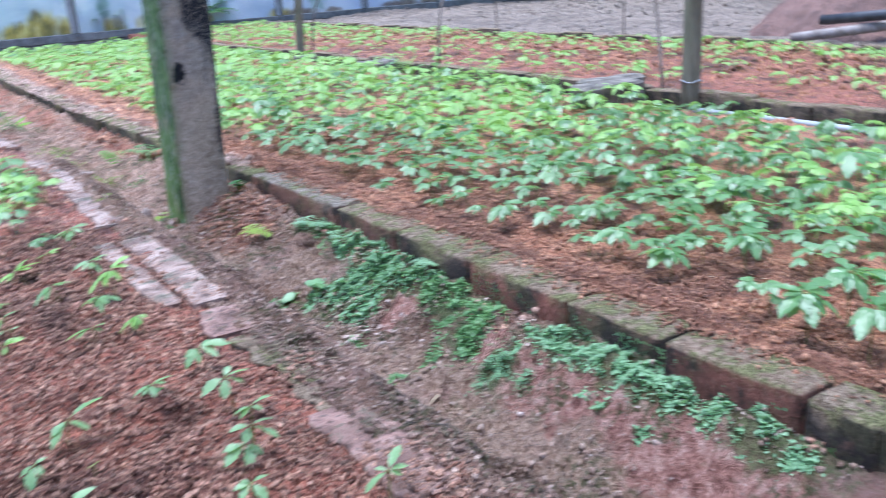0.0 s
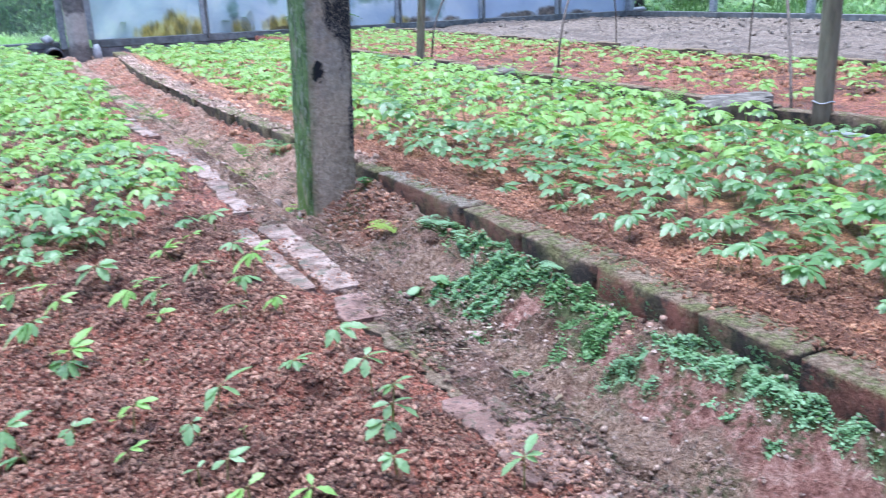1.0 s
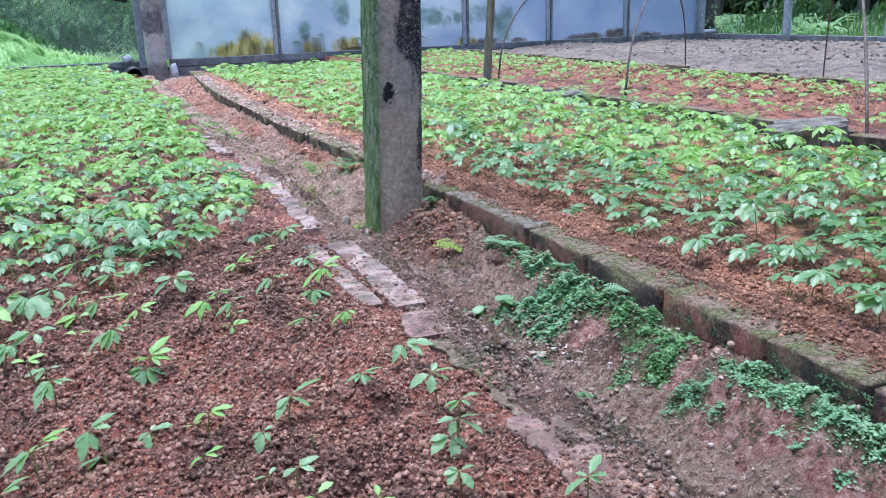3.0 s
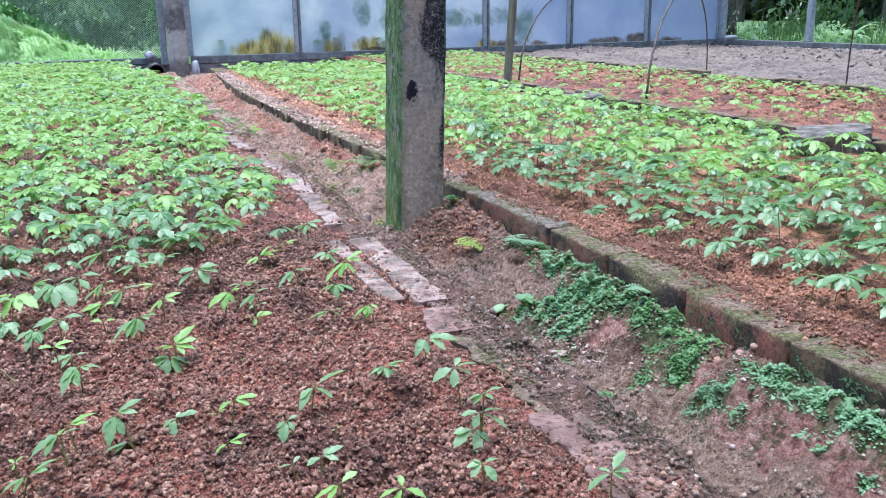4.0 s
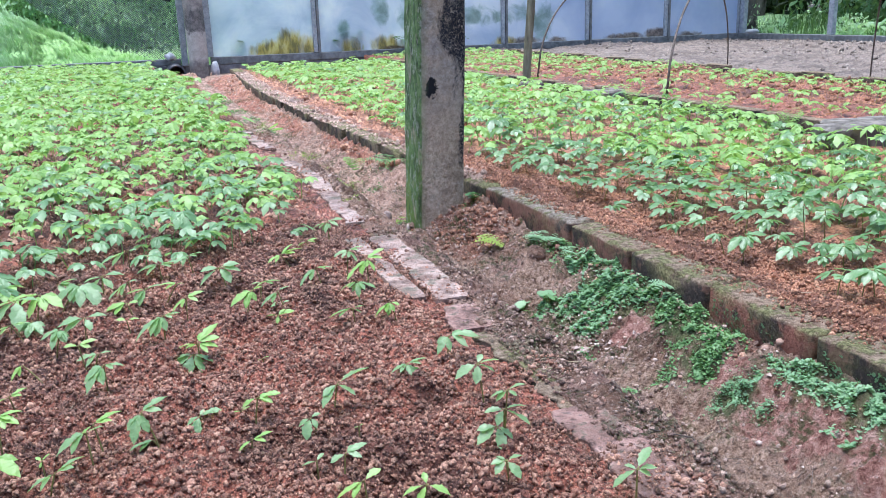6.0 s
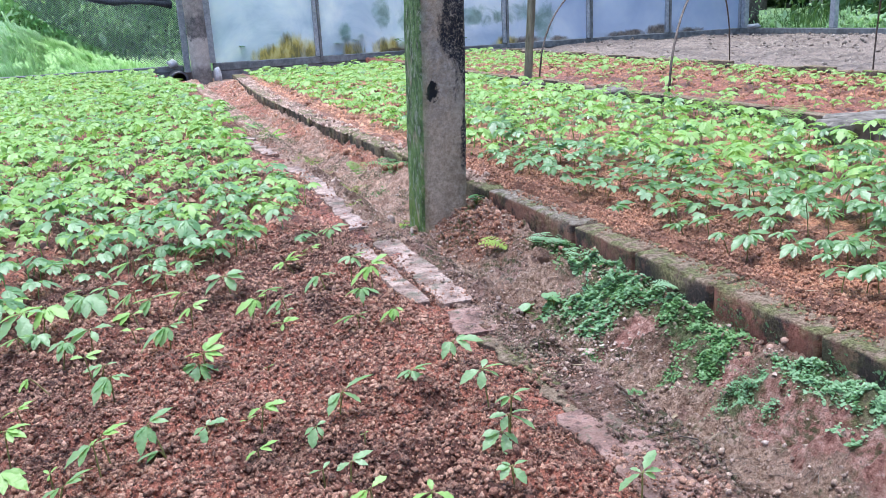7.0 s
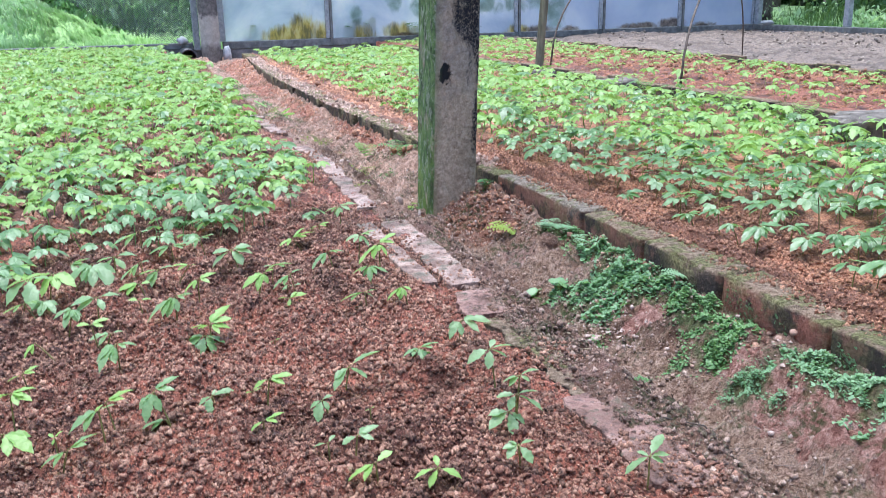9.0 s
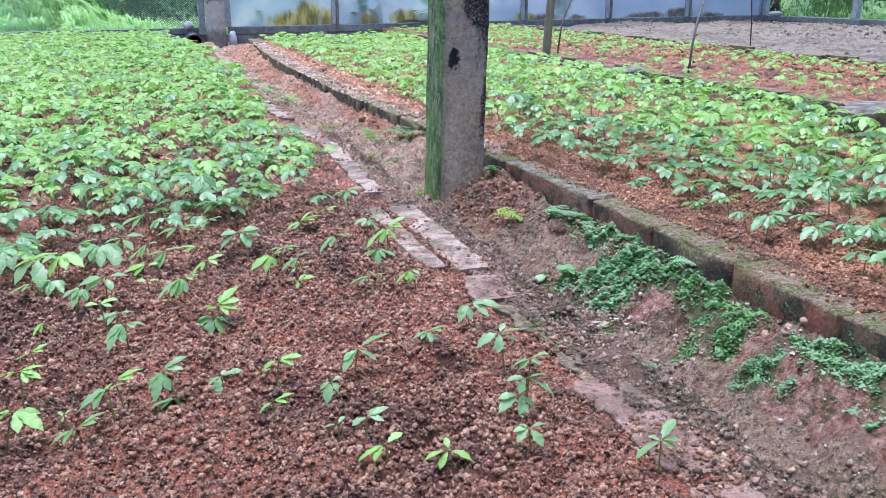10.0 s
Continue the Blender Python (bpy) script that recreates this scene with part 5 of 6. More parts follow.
# dark mossy crumbs beside the flush bricks
CRUMB_DARK = make_granule("dark_brown_crumbs", (0.08, 0.05, 0.037), (0.31, 0.17, 0.122), (0.54, 0.335, 0.255))
MOSS_CRUMB = make_granule("dark_mossy_earth", (0.06, 0.048, 0.028), (0.19, 0.145, 0.085), (0.36, 0.28, 0.175))
x, y, r = spread(16000, -0.44, -0.22, -1.2, -0.40, 43, lambda x, y: np.exp(-((x + 0.375 - 0.16 * (-0.65 - y)) ** 2) / 0.0016) * smooth(-0.12, 0.15, fbm(x, y, 11, 3, 2)))
crumbs("mossy_crumbs", x, y, lambda x, y: np.where(x < -0.385, 0.086, path_z(x, y) + 0.001), 0.0013 * r, MOSS_CRUMB, "dark mossy lumps of earth beside the flush bricks", seed=43)


x, y, r = spread(6000, -0.42, -0.26, -1.25, 0.3, 49, lambda x, y: 0.35 + 0.65 * smooth(-0.1, 0.2, fbm(x, y, 9, 3, 7)))
crumbs("path_grit", x, y, path_z, 0.0017 * r, CRUMB_DARK, "dark brown crumbs washed against the flush bricks", seed=49, near=True)


CRUMB_PALE = make_granule("pale_pink_grit", (0.20, 0.125, 0.096), (0.45, 0.295, 0.23), (0.72, 0.54, 0.45))
x, y, r = spread(10000, -0.33, -0.005, -1.25, 1.6, 50, lambda x, y: (1 - 0.7 * slipped(x, y)) * (0.15 + 0.85 * smooth(-0.05, 0.2, fbm(x, y, 7, 3, 1))))
crumbs("path_grit", x, y, path_z, 0.0012 * r, CRUMB_PALE, "pale pink grit on the clay path", seed=50, near=True)


x, y, r = spread(1500, -0.10, -0.004, -1.2, 0.5, 54, lambda x, y: smooth(-0.1, 0.0, x) * smooth(-0.1, 0.15, fbm(x, y, 8, 2, 3)))
crumbs("path_clods", x, y, path_z, 0.0027 * r, CRUMB, "reddish clods at the foot of the bricks", seed=54, near=True)
x, y, r = spread(2600, -0.22, -0.004, 0.05, 0.75, 55, lambda x, y: np.exp(-((x + 0.09) ** 2 / 0.010 + (y - 0.40) ** 2 / 0.03)))
crumbs("path_clods", x, y, path_z, 0.0029 * r, CRUMB_ORANGE, "orange-red clods heaped at the post's foot", seed=55, near=True)


def litter(name, x, y, height, length, width, material, label, seed):
    """Short dry fibres lying on the ground, one mesh."""
    rng = np.random.RandomState(seed)
    n = len(x)
    a, ln = rng.rand(n) * 2 * np.pi, length * np.exp(rng.normal(0, 0.5, n))
    dx, dy = np.cos(a) * ln, np.sin(a) * ln
    w = width * rng.uniform(0.6, 1.5, n)
    px, py = -np.sin(a) * w, np.cos(a) * w
    z0, z1 = height(x, y) + 0.002, height(x + dx, y + dy) + 0.002 + 0.004 * rng.rand(n)
    v = np.stack([np.stack([x - px, y - py, z0], -1), np.stack([x + px, y + py, z0], -1), np.stack([x + dx / 2, y + dy / 2, (z0 + z1) / 2 + 0.0008], -1), np.stack([x + dx, y + dy, z1], -1)], 1)
    f = np.array([(0, 1, 2), (1, 3, 2), (0, 2, 3)])[None] + 4 * np.arange(n)[:, None, None]
    return tagged(mesh_np(name, v.reshape(-1, 3), f.reshape(-1, 3), material), label, "litter", kind="stuff")


STRAW = make_plain("dry_straw", (0.22, 0.16, 0.10), (0.46, 0.38, 0.27), 60, 0.8, 0.2, 0.2)
x, y, r = spread(1500, -0.39, -0.01, -1.25, 3.6, 44, lambda x, y: 0.25 + 0.75 * smooth(-0.1, 0.2, fbm(x, y, 5, 2, 6)))
litter("plant_litter", x, y, path_z, 0.010, 0.0005, STRAW, "short dry straws strewn on the path", 44)
x, y, r = spread(900, -0.38, -0.15, -1.1, 0.4, 45, lambda x, y: smooth(-0.1, 0.2, fbm(x, y, 6, 2, 3)))
litter("plant_litter", x, y, path_z, 0.016, 0.0005, TWIG, "brown root fibres lying on the clay", 45)
x, y, r = spread(40, -1.2, -0.5, -1.2, 0.5, 46)
litter("plant_litter", x, y, left_z, 0.012, 0.0006, STRAW, "few dry straws on the crumbly bed", 46)
x, y, r = spread(130, 0.1, 0.6, -1.2, 1.2, 47)
litter("plant_litter", x, y, right_z, 0.014, 0.0006, STRAW, "few dry straws under the seedlings", 47)
x, y, r = spread(14, -0.39, -0.03, -1.0, 3.0, 48)
litter("plant_litter", x, y, path_z, 0.014, 0.004, STRAW, "small dead leaves on the path", 48)

x, y, r = spread(700, -0.38, -0.18, -1.0, -0.66, 56, lambda x, y: np.exp(-((x + 0.285) ** 2 / 0.0016 + (y + 0.82) ** 2 / 0.006)))
litter("dead_grass", x, y, lambda x, y: path_z(x, y) + 0.002, 0.032, 0.0005, TWIG, "clump of dead brown grass roots on the path", 56)

# dead twigs on the path
for k, (ax, ay, bx, by) in enumerate(((-0.33, -0.74, -0.24, -0.80), (-0.31, -0.77, -0.27, -0.86), (-0.29, -0.73, -0.23, -0.84), (-0.37, -0.88, -0.33, -0.97), (-0.26, -0.30, -0.20, -0.33), (-0.24, -0.25, -0.19, -0.27))):
    mid = ((ax + bx) / 2 + 0.008, (ay + by) / 2)
    pts = [(ax, ay, pz(ax, ay) + 0.004), (*mid, pz(*mid) + 0.010), (bx, by, pz(bx, by) + 0.004)]
    tagged(capped_tube("twig", pts, 0.0010, TWIG, 5), "thin dry brown twig lying on the path", "twig", "twigs on the path")


# ---- outside: bank of grass, shrubs and wood ----
def bank_z(x, y):
    rise = (0.66 * smooth(-0.75, -2.5, x) + 0.5 * smooth(-2.3, -5.5, x)) * smooth(8.8, 10.0, y)
    fade = 1 - 0.35 * smooth(10.0, 13.0, y)
    return 0.05 + rise * fade + 0.05 * fbm(x, y, 1.2, 3, 3) + 0.07 * fbm(x, y, 5, 3, 6) * smooth(-0.5, -1.0, x) + 0.3 * smooth(12, 20, y)


def yard_z(x, y):
    return 0.03 + 0.05 * fbm(x, y, 1.5, 3, 4) + 0.25 * smooth(8.2, 11.0, x)


TURF = make_plain("mossy_turf", (0.20, 0.34, 0.13), (0.44, 0.62, 0.28), 9, 0.9, 0.2, 0.6)
bank = sheet("grass_bank", steps((-9, -4.0, 0.2), (-4.0, 1.0, 0.06)), steps((8.9, 10.4, 0.06), (10.4, 22, 0.3)), lambda x, y: bank_z(x, y), TURF, -0.4)
tagged(bank, "grassy bank rising outside the greenhouse wall", "bank", kind="structure")
yard = sheet("yard", np.linspace(7.56, 16, 60), np.linspace(-3, 22, 90), lambda x, y: yard_z(x, y), TURF, -0.4)
tagged(yard, "weedy ground outside the open greenhouse side", "ground", kind="structure")


def blades(name, x, y, z, length, width, material, label, seed):
    """Bent grass blades in one mesh."""
    rng = np.random.RandomState(seed)
    n = len(x)
    a, bend = rng.rand(n) * 2 * np.pi, rng.uniform(0.2, 1.3, n)
    ln = length * np.exp(rng.normal(0, 0.3, n))
    dx, dy = np.cos(a), np.sin(a)
    w = width * rng.uniform(0.7, 1.3, n)
    root = np.stack([x, y, z], -1)
    side = np.stack([-dy * w, dx * w, 0 * w], -1)
    mid = root + np.stack([dx * bend * ln * 0.25, dy * bend * ln * 0.25, ln * 0.6], -1)
    tip = root + np.stack([dx * bend * ln * 0.9, dy * bend * ln * 0.9, ln * (1 - 0.45 * bend)], -1)
    v = np.stack([root - side, root + side, mid + 0.7 * side, mid - 0.7 * side, tip], 1)
    f = np.array([(0, 1, 2), (0, 2, 3), (3, 2, 4)])[None] + 5 * np.arange(n)[:, None, None]
    return tagged(mesh_np(name, v.reshape(-1, 3), f.reshape(-1, 3), material), label, "grass", kind="stuff")


rng = np.random.RandomState(51)
x, y = rng.uniform(-4.0, 0.2, 34000), 8.93 + 2.6 * rng.rand(34000) ** 1.1
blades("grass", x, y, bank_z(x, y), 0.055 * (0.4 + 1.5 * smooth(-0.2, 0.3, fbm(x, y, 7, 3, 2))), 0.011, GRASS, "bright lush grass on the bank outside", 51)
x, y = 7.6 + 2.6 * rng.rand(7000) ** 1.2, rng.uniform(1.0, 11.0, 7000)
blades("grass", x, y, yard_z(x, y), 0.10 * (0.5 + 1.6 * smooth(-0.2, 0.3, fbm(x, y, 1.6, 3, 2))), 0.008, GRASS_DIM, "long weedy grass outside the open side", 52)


def foliage(name, boxes, count, size, material, label, seed, thick=2.2):
    """A thicket of small leaves in clumps; boxes: x0, x1, y0, y1, z0, z1."""
    rng = np.random.RandomState(seed)
    clumps = []
    for x0, x1, y0, y1, z0, z1 in boxes:
        m = max(6, int((x1 - x0 + y1 - y0) * (z1 - z0) * thick))
        clumps.append(np.stack([rng.uniform(x0, x1, m), rng.uniform(y0, y1, m), z0 + (z1 - z0) * rng.rand(m), rng.uniform(0.25, 0.6, m)], -1))
    c = np.concatenate(clumps)
    pick = c[rng.randint(0, len(c), count)]
    d = rng.normal(0, 1, (count, 3))
    d /= np.linalg.norm(d, axis=1)[:, None]
    p = pick[:, :3] + d * (pick[:, 3] * rng.rand(count) ** 0.4)[:, None]
    p[:, 2] = np.maximum(p[:, 2], 0.05)
    s = size * np.exp(rng.normal(0, 0.35, count))
    base = np.array([(0, -1, 0), (0.45, 0, 0.12), (0, 1, -0.1), (-0.45, 0, 0.12)])
    v = np.einsum("nij,kj->nki", turns(count, rng), base) * s[:, None, None] + p[:, None]
    f = np.array([(0, 1, 2), (0, 2, 3)])[None] + 4 * np.arange(count)[:, None, None]
    return tagged(mesh_np(name, v.reshape(-1, 3), f.reshape(-1, 3), material), label, "shrubs", kind="stuff")


foliage("thicket", [(-4.5, 1.2, 11.8, 13.0, 0.1, 1.5)], 42000, 0.036, SHRUB_SUN_TONED, "leafy green shrubs behind the netted bay", 61, 14)
foliage("thicket", [(-8, 14, 16, 19, 0.2, 4.0)], 15000, 0.20, SHRUB_SHADE_TONED, "dark wood behind the nursery", 62)
# upper box: canopy above the view, added to shade the wood below
foliage("thicket", [(11.5, 14.5, -2, 16, 0.2, 4.0), (9.6, 14.5, -2, 16, 3.6, 5.0)], 30000, 0.165, SHRUB_SHADE_TONED, "dark wood beside the nursery under an added canopy", 63)
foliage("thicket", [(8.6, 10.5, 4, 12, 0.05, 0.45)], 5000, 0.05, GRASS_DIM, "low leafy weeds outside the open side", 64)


foliage("thicket", [(7.75, 9.2, 3.5, 11, 0.02, 0.14)], 3500, 0.032, SHRUB_SUN_TONED, "bright low weeds outside the open side", 65)


def trunk(x, y, r, height, seed, label):
    rng = random.Random(seed)
    holder = empty("tree", (x, y, 0), label, "tree", "trees outside")
    pts = [(0.02 * rng.gauss(0, 1) * k, 0.02 * rng.gauss(0, 1) * k, -0.3 + k * height / 10) for k in range(11)]
    capped_tube("trunk", pts, [r * (1.25 if k == 0 else 1 - 0.05 * k) for k in range(11)], BARK, 12, holder)
    for k in range(4):
        a, h = rng.uniform(0, 6.28), pts[6 + k][2]
        ln = rng.uniform(1.0, 1.8)
        b = [(pts[6 + k][0], pts[6 + k][1], h), (ln * 0.5 * math.cos(a), ln * 0.5 * math.sin(a), h + 0.4), (ln * math.cos(a), ln * math.sin(a), h + 1.0)]
        capped_tube("limb", b, [r * 0.45, r * 0.3, r * 0.12], BARK, 7, holder)
    rr = np.random.RandomState(seed)
    n = 1800
    c = rr.normal(0, 1, (14, 3)) * (0.9, 0.9, 0.5) + (0, 0, height + 0.3)
    p = c[rr.randint(0, 14, n)] + rr.normal(0, 0.32, (n, 3))
    base = np.array([(0, -1, 0), (0.45, 0, 0.12), (0, 1, -0.1), (-0.45, 0, 0.12)]) * 0.11
    v = np.einsum("nij,kj->nki", turns(n, rr), base) + p[:, None]
    f = np.array([(0, 1, 2), (0, 2, 3)])[None] + 4 * np.arange(n)[:, None, None]
    mesh_np("crown", v.reshape(-1, 3), f.reshape(-1, 3), SHRUB_SHADE_TONED, holder)
    return holder


trunk(8.05, 9.30, 0.15, 4.5, 1, "dark grey-brown tree trunk outside the greenhouse corner")
for k, (tx, ty, tr) in enumerate(((11.2, 9.2, 0.10), (10.9, 12.5, 0.14), (12.2, 6.5, 0.12), (11.5, 4.0, 0.10), (-0.6, 14.6, 0.10), (-3.2, 15.0, 0.13))):
    trunk(tx, ty, tr, 4.5 + 0.4 * (k % 3), k + 3, "slender tree in the shady wood outside")


def strap_plant(x, y, z, count, length, width, label, seed, material):
    rng = random.Random(seed)
    holder = empty("strap_leaved_plant", (x, y, z), label, "plant")
    for k in range(count):
        a = 2 * math.pi * k / count + rng.uniform(-0.3, 0.3)
        ln, lift = length * rng.uniform(0.8, 1.1), rng.uniform(0.5, 1.1)
        vs, fs = [], []
        for i in range(7):
            t = i / 6
            px, h = ln * t * (0.85 - 0.1 * lift), ln * (lift * t - 0.65 * t * t)
            w = width * math.sin(math.pi * (0.15 + 0.84 * t)) ** 0.7
            vs += [(px, -w, h + 0.2 * w), (px, 0, h), (px, w, h + 0.2 * w)]
        for i in range(6):
            b = 3 * i
            fs += [(b, b + 1, b + 4, b + 3), (b + 1, b + 2, b + 5, b + 4)]
        v = np.array(vs)
        c, s = math.cos(a), math.sin(a)
        v = np.stack([v[:, 0] * c - v[:, 1] * s, v[:, 0] * s + v[:, 1] * c, v[:, 2]], -1)
        mesh_np("leaf", v, np.array(fs), material, holder)
    return holder


strap_plant(8.6, 7.42, 0.14, 14, 0.50, 0.040, "pale green strap-leaved plant in the weeds outside", 1, GRASS)
strap_plant(8.9, 6.2, 0.12, 8, 0.30, 0.018, "green strap-leaved plant in the weeds outside", 2, GRASS)


# ---- shade net hung across the left bay ----
def shade_net():
    """Two families of slanting strands; the lower edge runs down from the outer side to the post."""
    vs, fs = [], []
    y, x1, top, pitch, half = WY + 0.03, -0.30, 1.6, 0.018, 0.0024

    def low(x):
        d = max(0.0, -0.405 - x)
        return 0.12 + 0.11 * d + 0.26 * d * d

    for slope in (0.55, -1.5):
        c = -6.0
        step = pitch * math.hypot(1, slope)
        while c < 8.0:
            xs = np.arange(-3.6, x1 + 1e-6, 0.05)
            zs = c + slope * (xs - x1)
            ok = [low(a) <= b <= top for a, b in zip(xs, zs)]
            pts = [(a, b) for a, b, k in zip(xs, zs, ok) if k]
            if len(pts) > 1:
                n = len(vs)
                nx, nz = -slope / math.hypot(1, slope) * half, half / math.hypot(1, slope)
                for a, b in pts:
                    sag = 0.02 * math.sin(3 * a + 2 * b)
                    vs += [(a - nx, y + sag, b - nz), (a, y + sag - 0.003, b), (a + nx, y + sag, b + nz)]
                for i in range(len(pts) - 1):
                    q = n + 3 * i
                    fs += [(q, q + 3, q + 4, q + 1), (q + 1, q + 4, q + 5, q + 2)]
            c += step
    ob = mesh_np("shade_net", np.array(vs), np.array(fs), NET)
    for k in range(3):
        fold = [(-1.75 + 0.2 * i, y + 0.02 * k, 1.0 - 0.028 * i + 0.05 * k + 0.02 * math.sin(1.3 * i + k)) for i in range(8)]
        capped_tube("net_fold", fold, [0.03 + 0.012 * math.sin(2.1 * i + 1.7 * k) for i in range(8)], NET_DARK, 9, ob, "dark gathered fold of netting")
    return tagged(ob, "dark grey shade net hung across the open bay", "net")


shade_net()


# weeds that lean on the outside of the clouded panes
for k, (wx, wz, ws, wn_) in enumerate(((0.36, 0.10, 0.06, 9), (1.55, 0.10, 0.07, 12), (1.75, 0.12, 0.06, 8), (2.9, 0.12, 0.09, 12))):
    broad_weed(wx, WY + 0.09, wz + 0.12, wn_, ws, 60 + k, "tall weed leaning on the outside of the panes", FERN)
fern(2.62, WY + 0.10, 0.1, 7, 0.75, FERN, 66, "tall fern leaning on the outside of the panes")

# ---- seedlings ----
def leaflet(length, width, stations=5):
    """A toothed leaflet along +y, folded along its midrib. Vertices, triangles."""
    teeth = (0.28, 0.66, 0.64, 1.0, 0.82, 0.82, 0.42) if stations > 4 else (0.36, 0.78, 0.70, 1.0, 0.48) if stations == 4 else (0.6, 1.0)
    n = len(teeth)
    v = [(0, 0, 0)]
    for k, w in enumerate(teeth):
        s = (k + 1) / (n + 1)
        hw = w * width / 2
        v += [(-hw, s * length, 0.10 * hw * 2), (0, (s - 0.03) * length, 0), (hw, s * length, 0.10 * hw * 2)]
    v.append((0, length, 0))
    f = [(0, 2, 1), (0, 3, 2)]
    for k in range(n - 1):
        a, b = 1 + 3 * k, 4 + 3 * k
        f += [(a, a + 1, b + 1), (a, b + 1, b), (a + 1, a + 2, b + 2), (a + 1, b + 2, b + 1)]
    e = 1 + 3 * (n - 1)
    f += [(e, e + 1, len(v) - 1), (e + 1, e + 2, len(v) - 1)]
    return np.array(v, float), np.array(f)


def palmate(size, rng, count=5, droop=0.9, fine=True, lobe=0.50):
    """A palmate leaf at the origin, pointing along +y, its lobes hanging like an umbrella."""
    vs, fs, off = [], [], 0
    spread_by = 84 if count == 5 else 55
    for k in range(count):
        a = np.radians((k - (count - 1) / 2) * 2 * spread_by / (count - 1) + rng.uniform(-6, 6))
        mid = 1 - 0.36 * abs(k - (count - 1) / 2) / ((count - 1) / 2)
        v, f = leaflet(size * mid * rng.uniform(0.92, 1.08), size * lobe * (0.7 + 0.3 * mid), 5 if fine == 1 else 4 if fine == 2 else 3)
        d = v[:, 1] / size
        v[:, 2] -= size * droop * (0.28 * d + 0.42 * d * d) * rng.uniform(0.7, 1.2)
        v[:, 1] *= 1 - 0.18 * droop * d
        c, s = np.cos(a), np.sin(a)
        v = np.stack([v[:, 0] * c + v[:, 1] * s, -v[:, 0] * s + v[:, 1] * c, v[:, 2]], -1)
        vs.append(v)
        fs.append(f + off)
        off += len(v)
    return np.concatenate(vs), np.concatenate(fs)


def seedling_arrays(seed, leaves, height, size, fine=True, droop=(0.3, 1.15)):
    """Stem (vertices, quads) and a list of leaves (vertices, triangles) with petioles in the stem."""
    rng = np.random.RandomState(seed)
    bend = rng.uniform(-0.25, 0.25, 2) * height
    rings, sides = (5, 4) if fine is True else (3, 3)
    t = np.linspace(0, 1, rings)
    pts = np.stack([bend[0] * t ** 2, bend[1] * t ** 2, height * t - 0.012], -1)
    sv, sq = tube_arrays(pts, np.linspace(0.0013, 0.0010, rings), sides)
    stems, quads, off = [sv], [sq], len(sv)
    blades = []
    a0 = rng.uniform(0, 360)
    for k in range(leaves):
        at = pts[-1] if k < 2 or leaves < 3 else pts[-1] * (1 - 0.16 * (k - 1))
        a = np.radians(a0 + k * (360 / max(leaves, 2)) + rng.uniform(-35, 35))
        reach = size * rng.uniform(0.25, 0.6)
        tip = at + np.array([np.sin(a) * reach, np.cos(a) * reach, reach * rng.uniform(0.1, 0.7)])
        pv, pq = tube_arrays([at, (at + tip) / 2 + (0, 0, reach * 0.12), tip] if fine is True else [at, tip], 0.0008, 3)
        stems.append(pv)
        quads.append(pq + off)
        off += len(pv)
        s = size * rng.uniform(0.75, 1.12) * (0.7 if k > 2 else 1)
        v, f = palmate(s, rng, 5 if rng.rand() < 0.7 else 3, rng.uniform(*droop), fine)
        roll, pitch = rng.uniform(-0.3, 0.3), rng.uniform(-0.35, 0.15)
        v[:, 2] += v[:, 1] * pitch + v[:, 0] * roll
        c, s_ = np.cos(a), np.sin(a)
        v = np.stack([v[:, 0] * c + v[:, 1] * s_, -v[:, 0] * s_ + v[:, 1] * c, v[:, 2]], -1) + tip
        blades.append((v, f))
    return (np.concatenate(stems), np.concatenate(quads)), blades


def seedling_thing(seed, leaves, height, size, leaf_mat, label, group, droop=(0.15, 0.75)):
    (sv, sq), blades = seedling_arrays(seed, leaves, height, size, True, droop)
    holder = empty("seedling", (0, 0, 0), label, "seedling", group)
    mesh_np("stem", sv, sq, STEM, holder)
    for v, f in blades:
        mesh_np("leaf", v, f, leaf_mat, holder)
    return holder


def plant_out(kinds, spots, height_of, rng, big=1.0):
    """Copies of the model seedlings at the spots; the models themselves take the first ones."""
    used = set()
    for px, py in spots:
        k = rng.randrange(len(kinds))
        s = rng.uniform(0.8, 1.2) * big
        z = float(height_of(np.array([px]), np.array([py]))[0])
        m = pose(px, py, z, rng.gauss(0, 6), rng.gauss(0, 6), rng.uniform(0, 360)) @ Matrix.Diagonal((s, s, s, 1))
        if k in used:
            copy_thing(kinds[k], m)
        else:
            kinds[k].matrix_basis = m
            kinds[k].scale = (1, 1, 1)
            kinds[k].matrix_basis = pose(px, py, z, 0, 0, rng.uniform(0, 360))
            used.add(k)
    for k, ob in enumerate(kinds):
        if k not in used:
            for o in (*ob.children_recursive, ob):
                bpy.data.objects.remove(o)


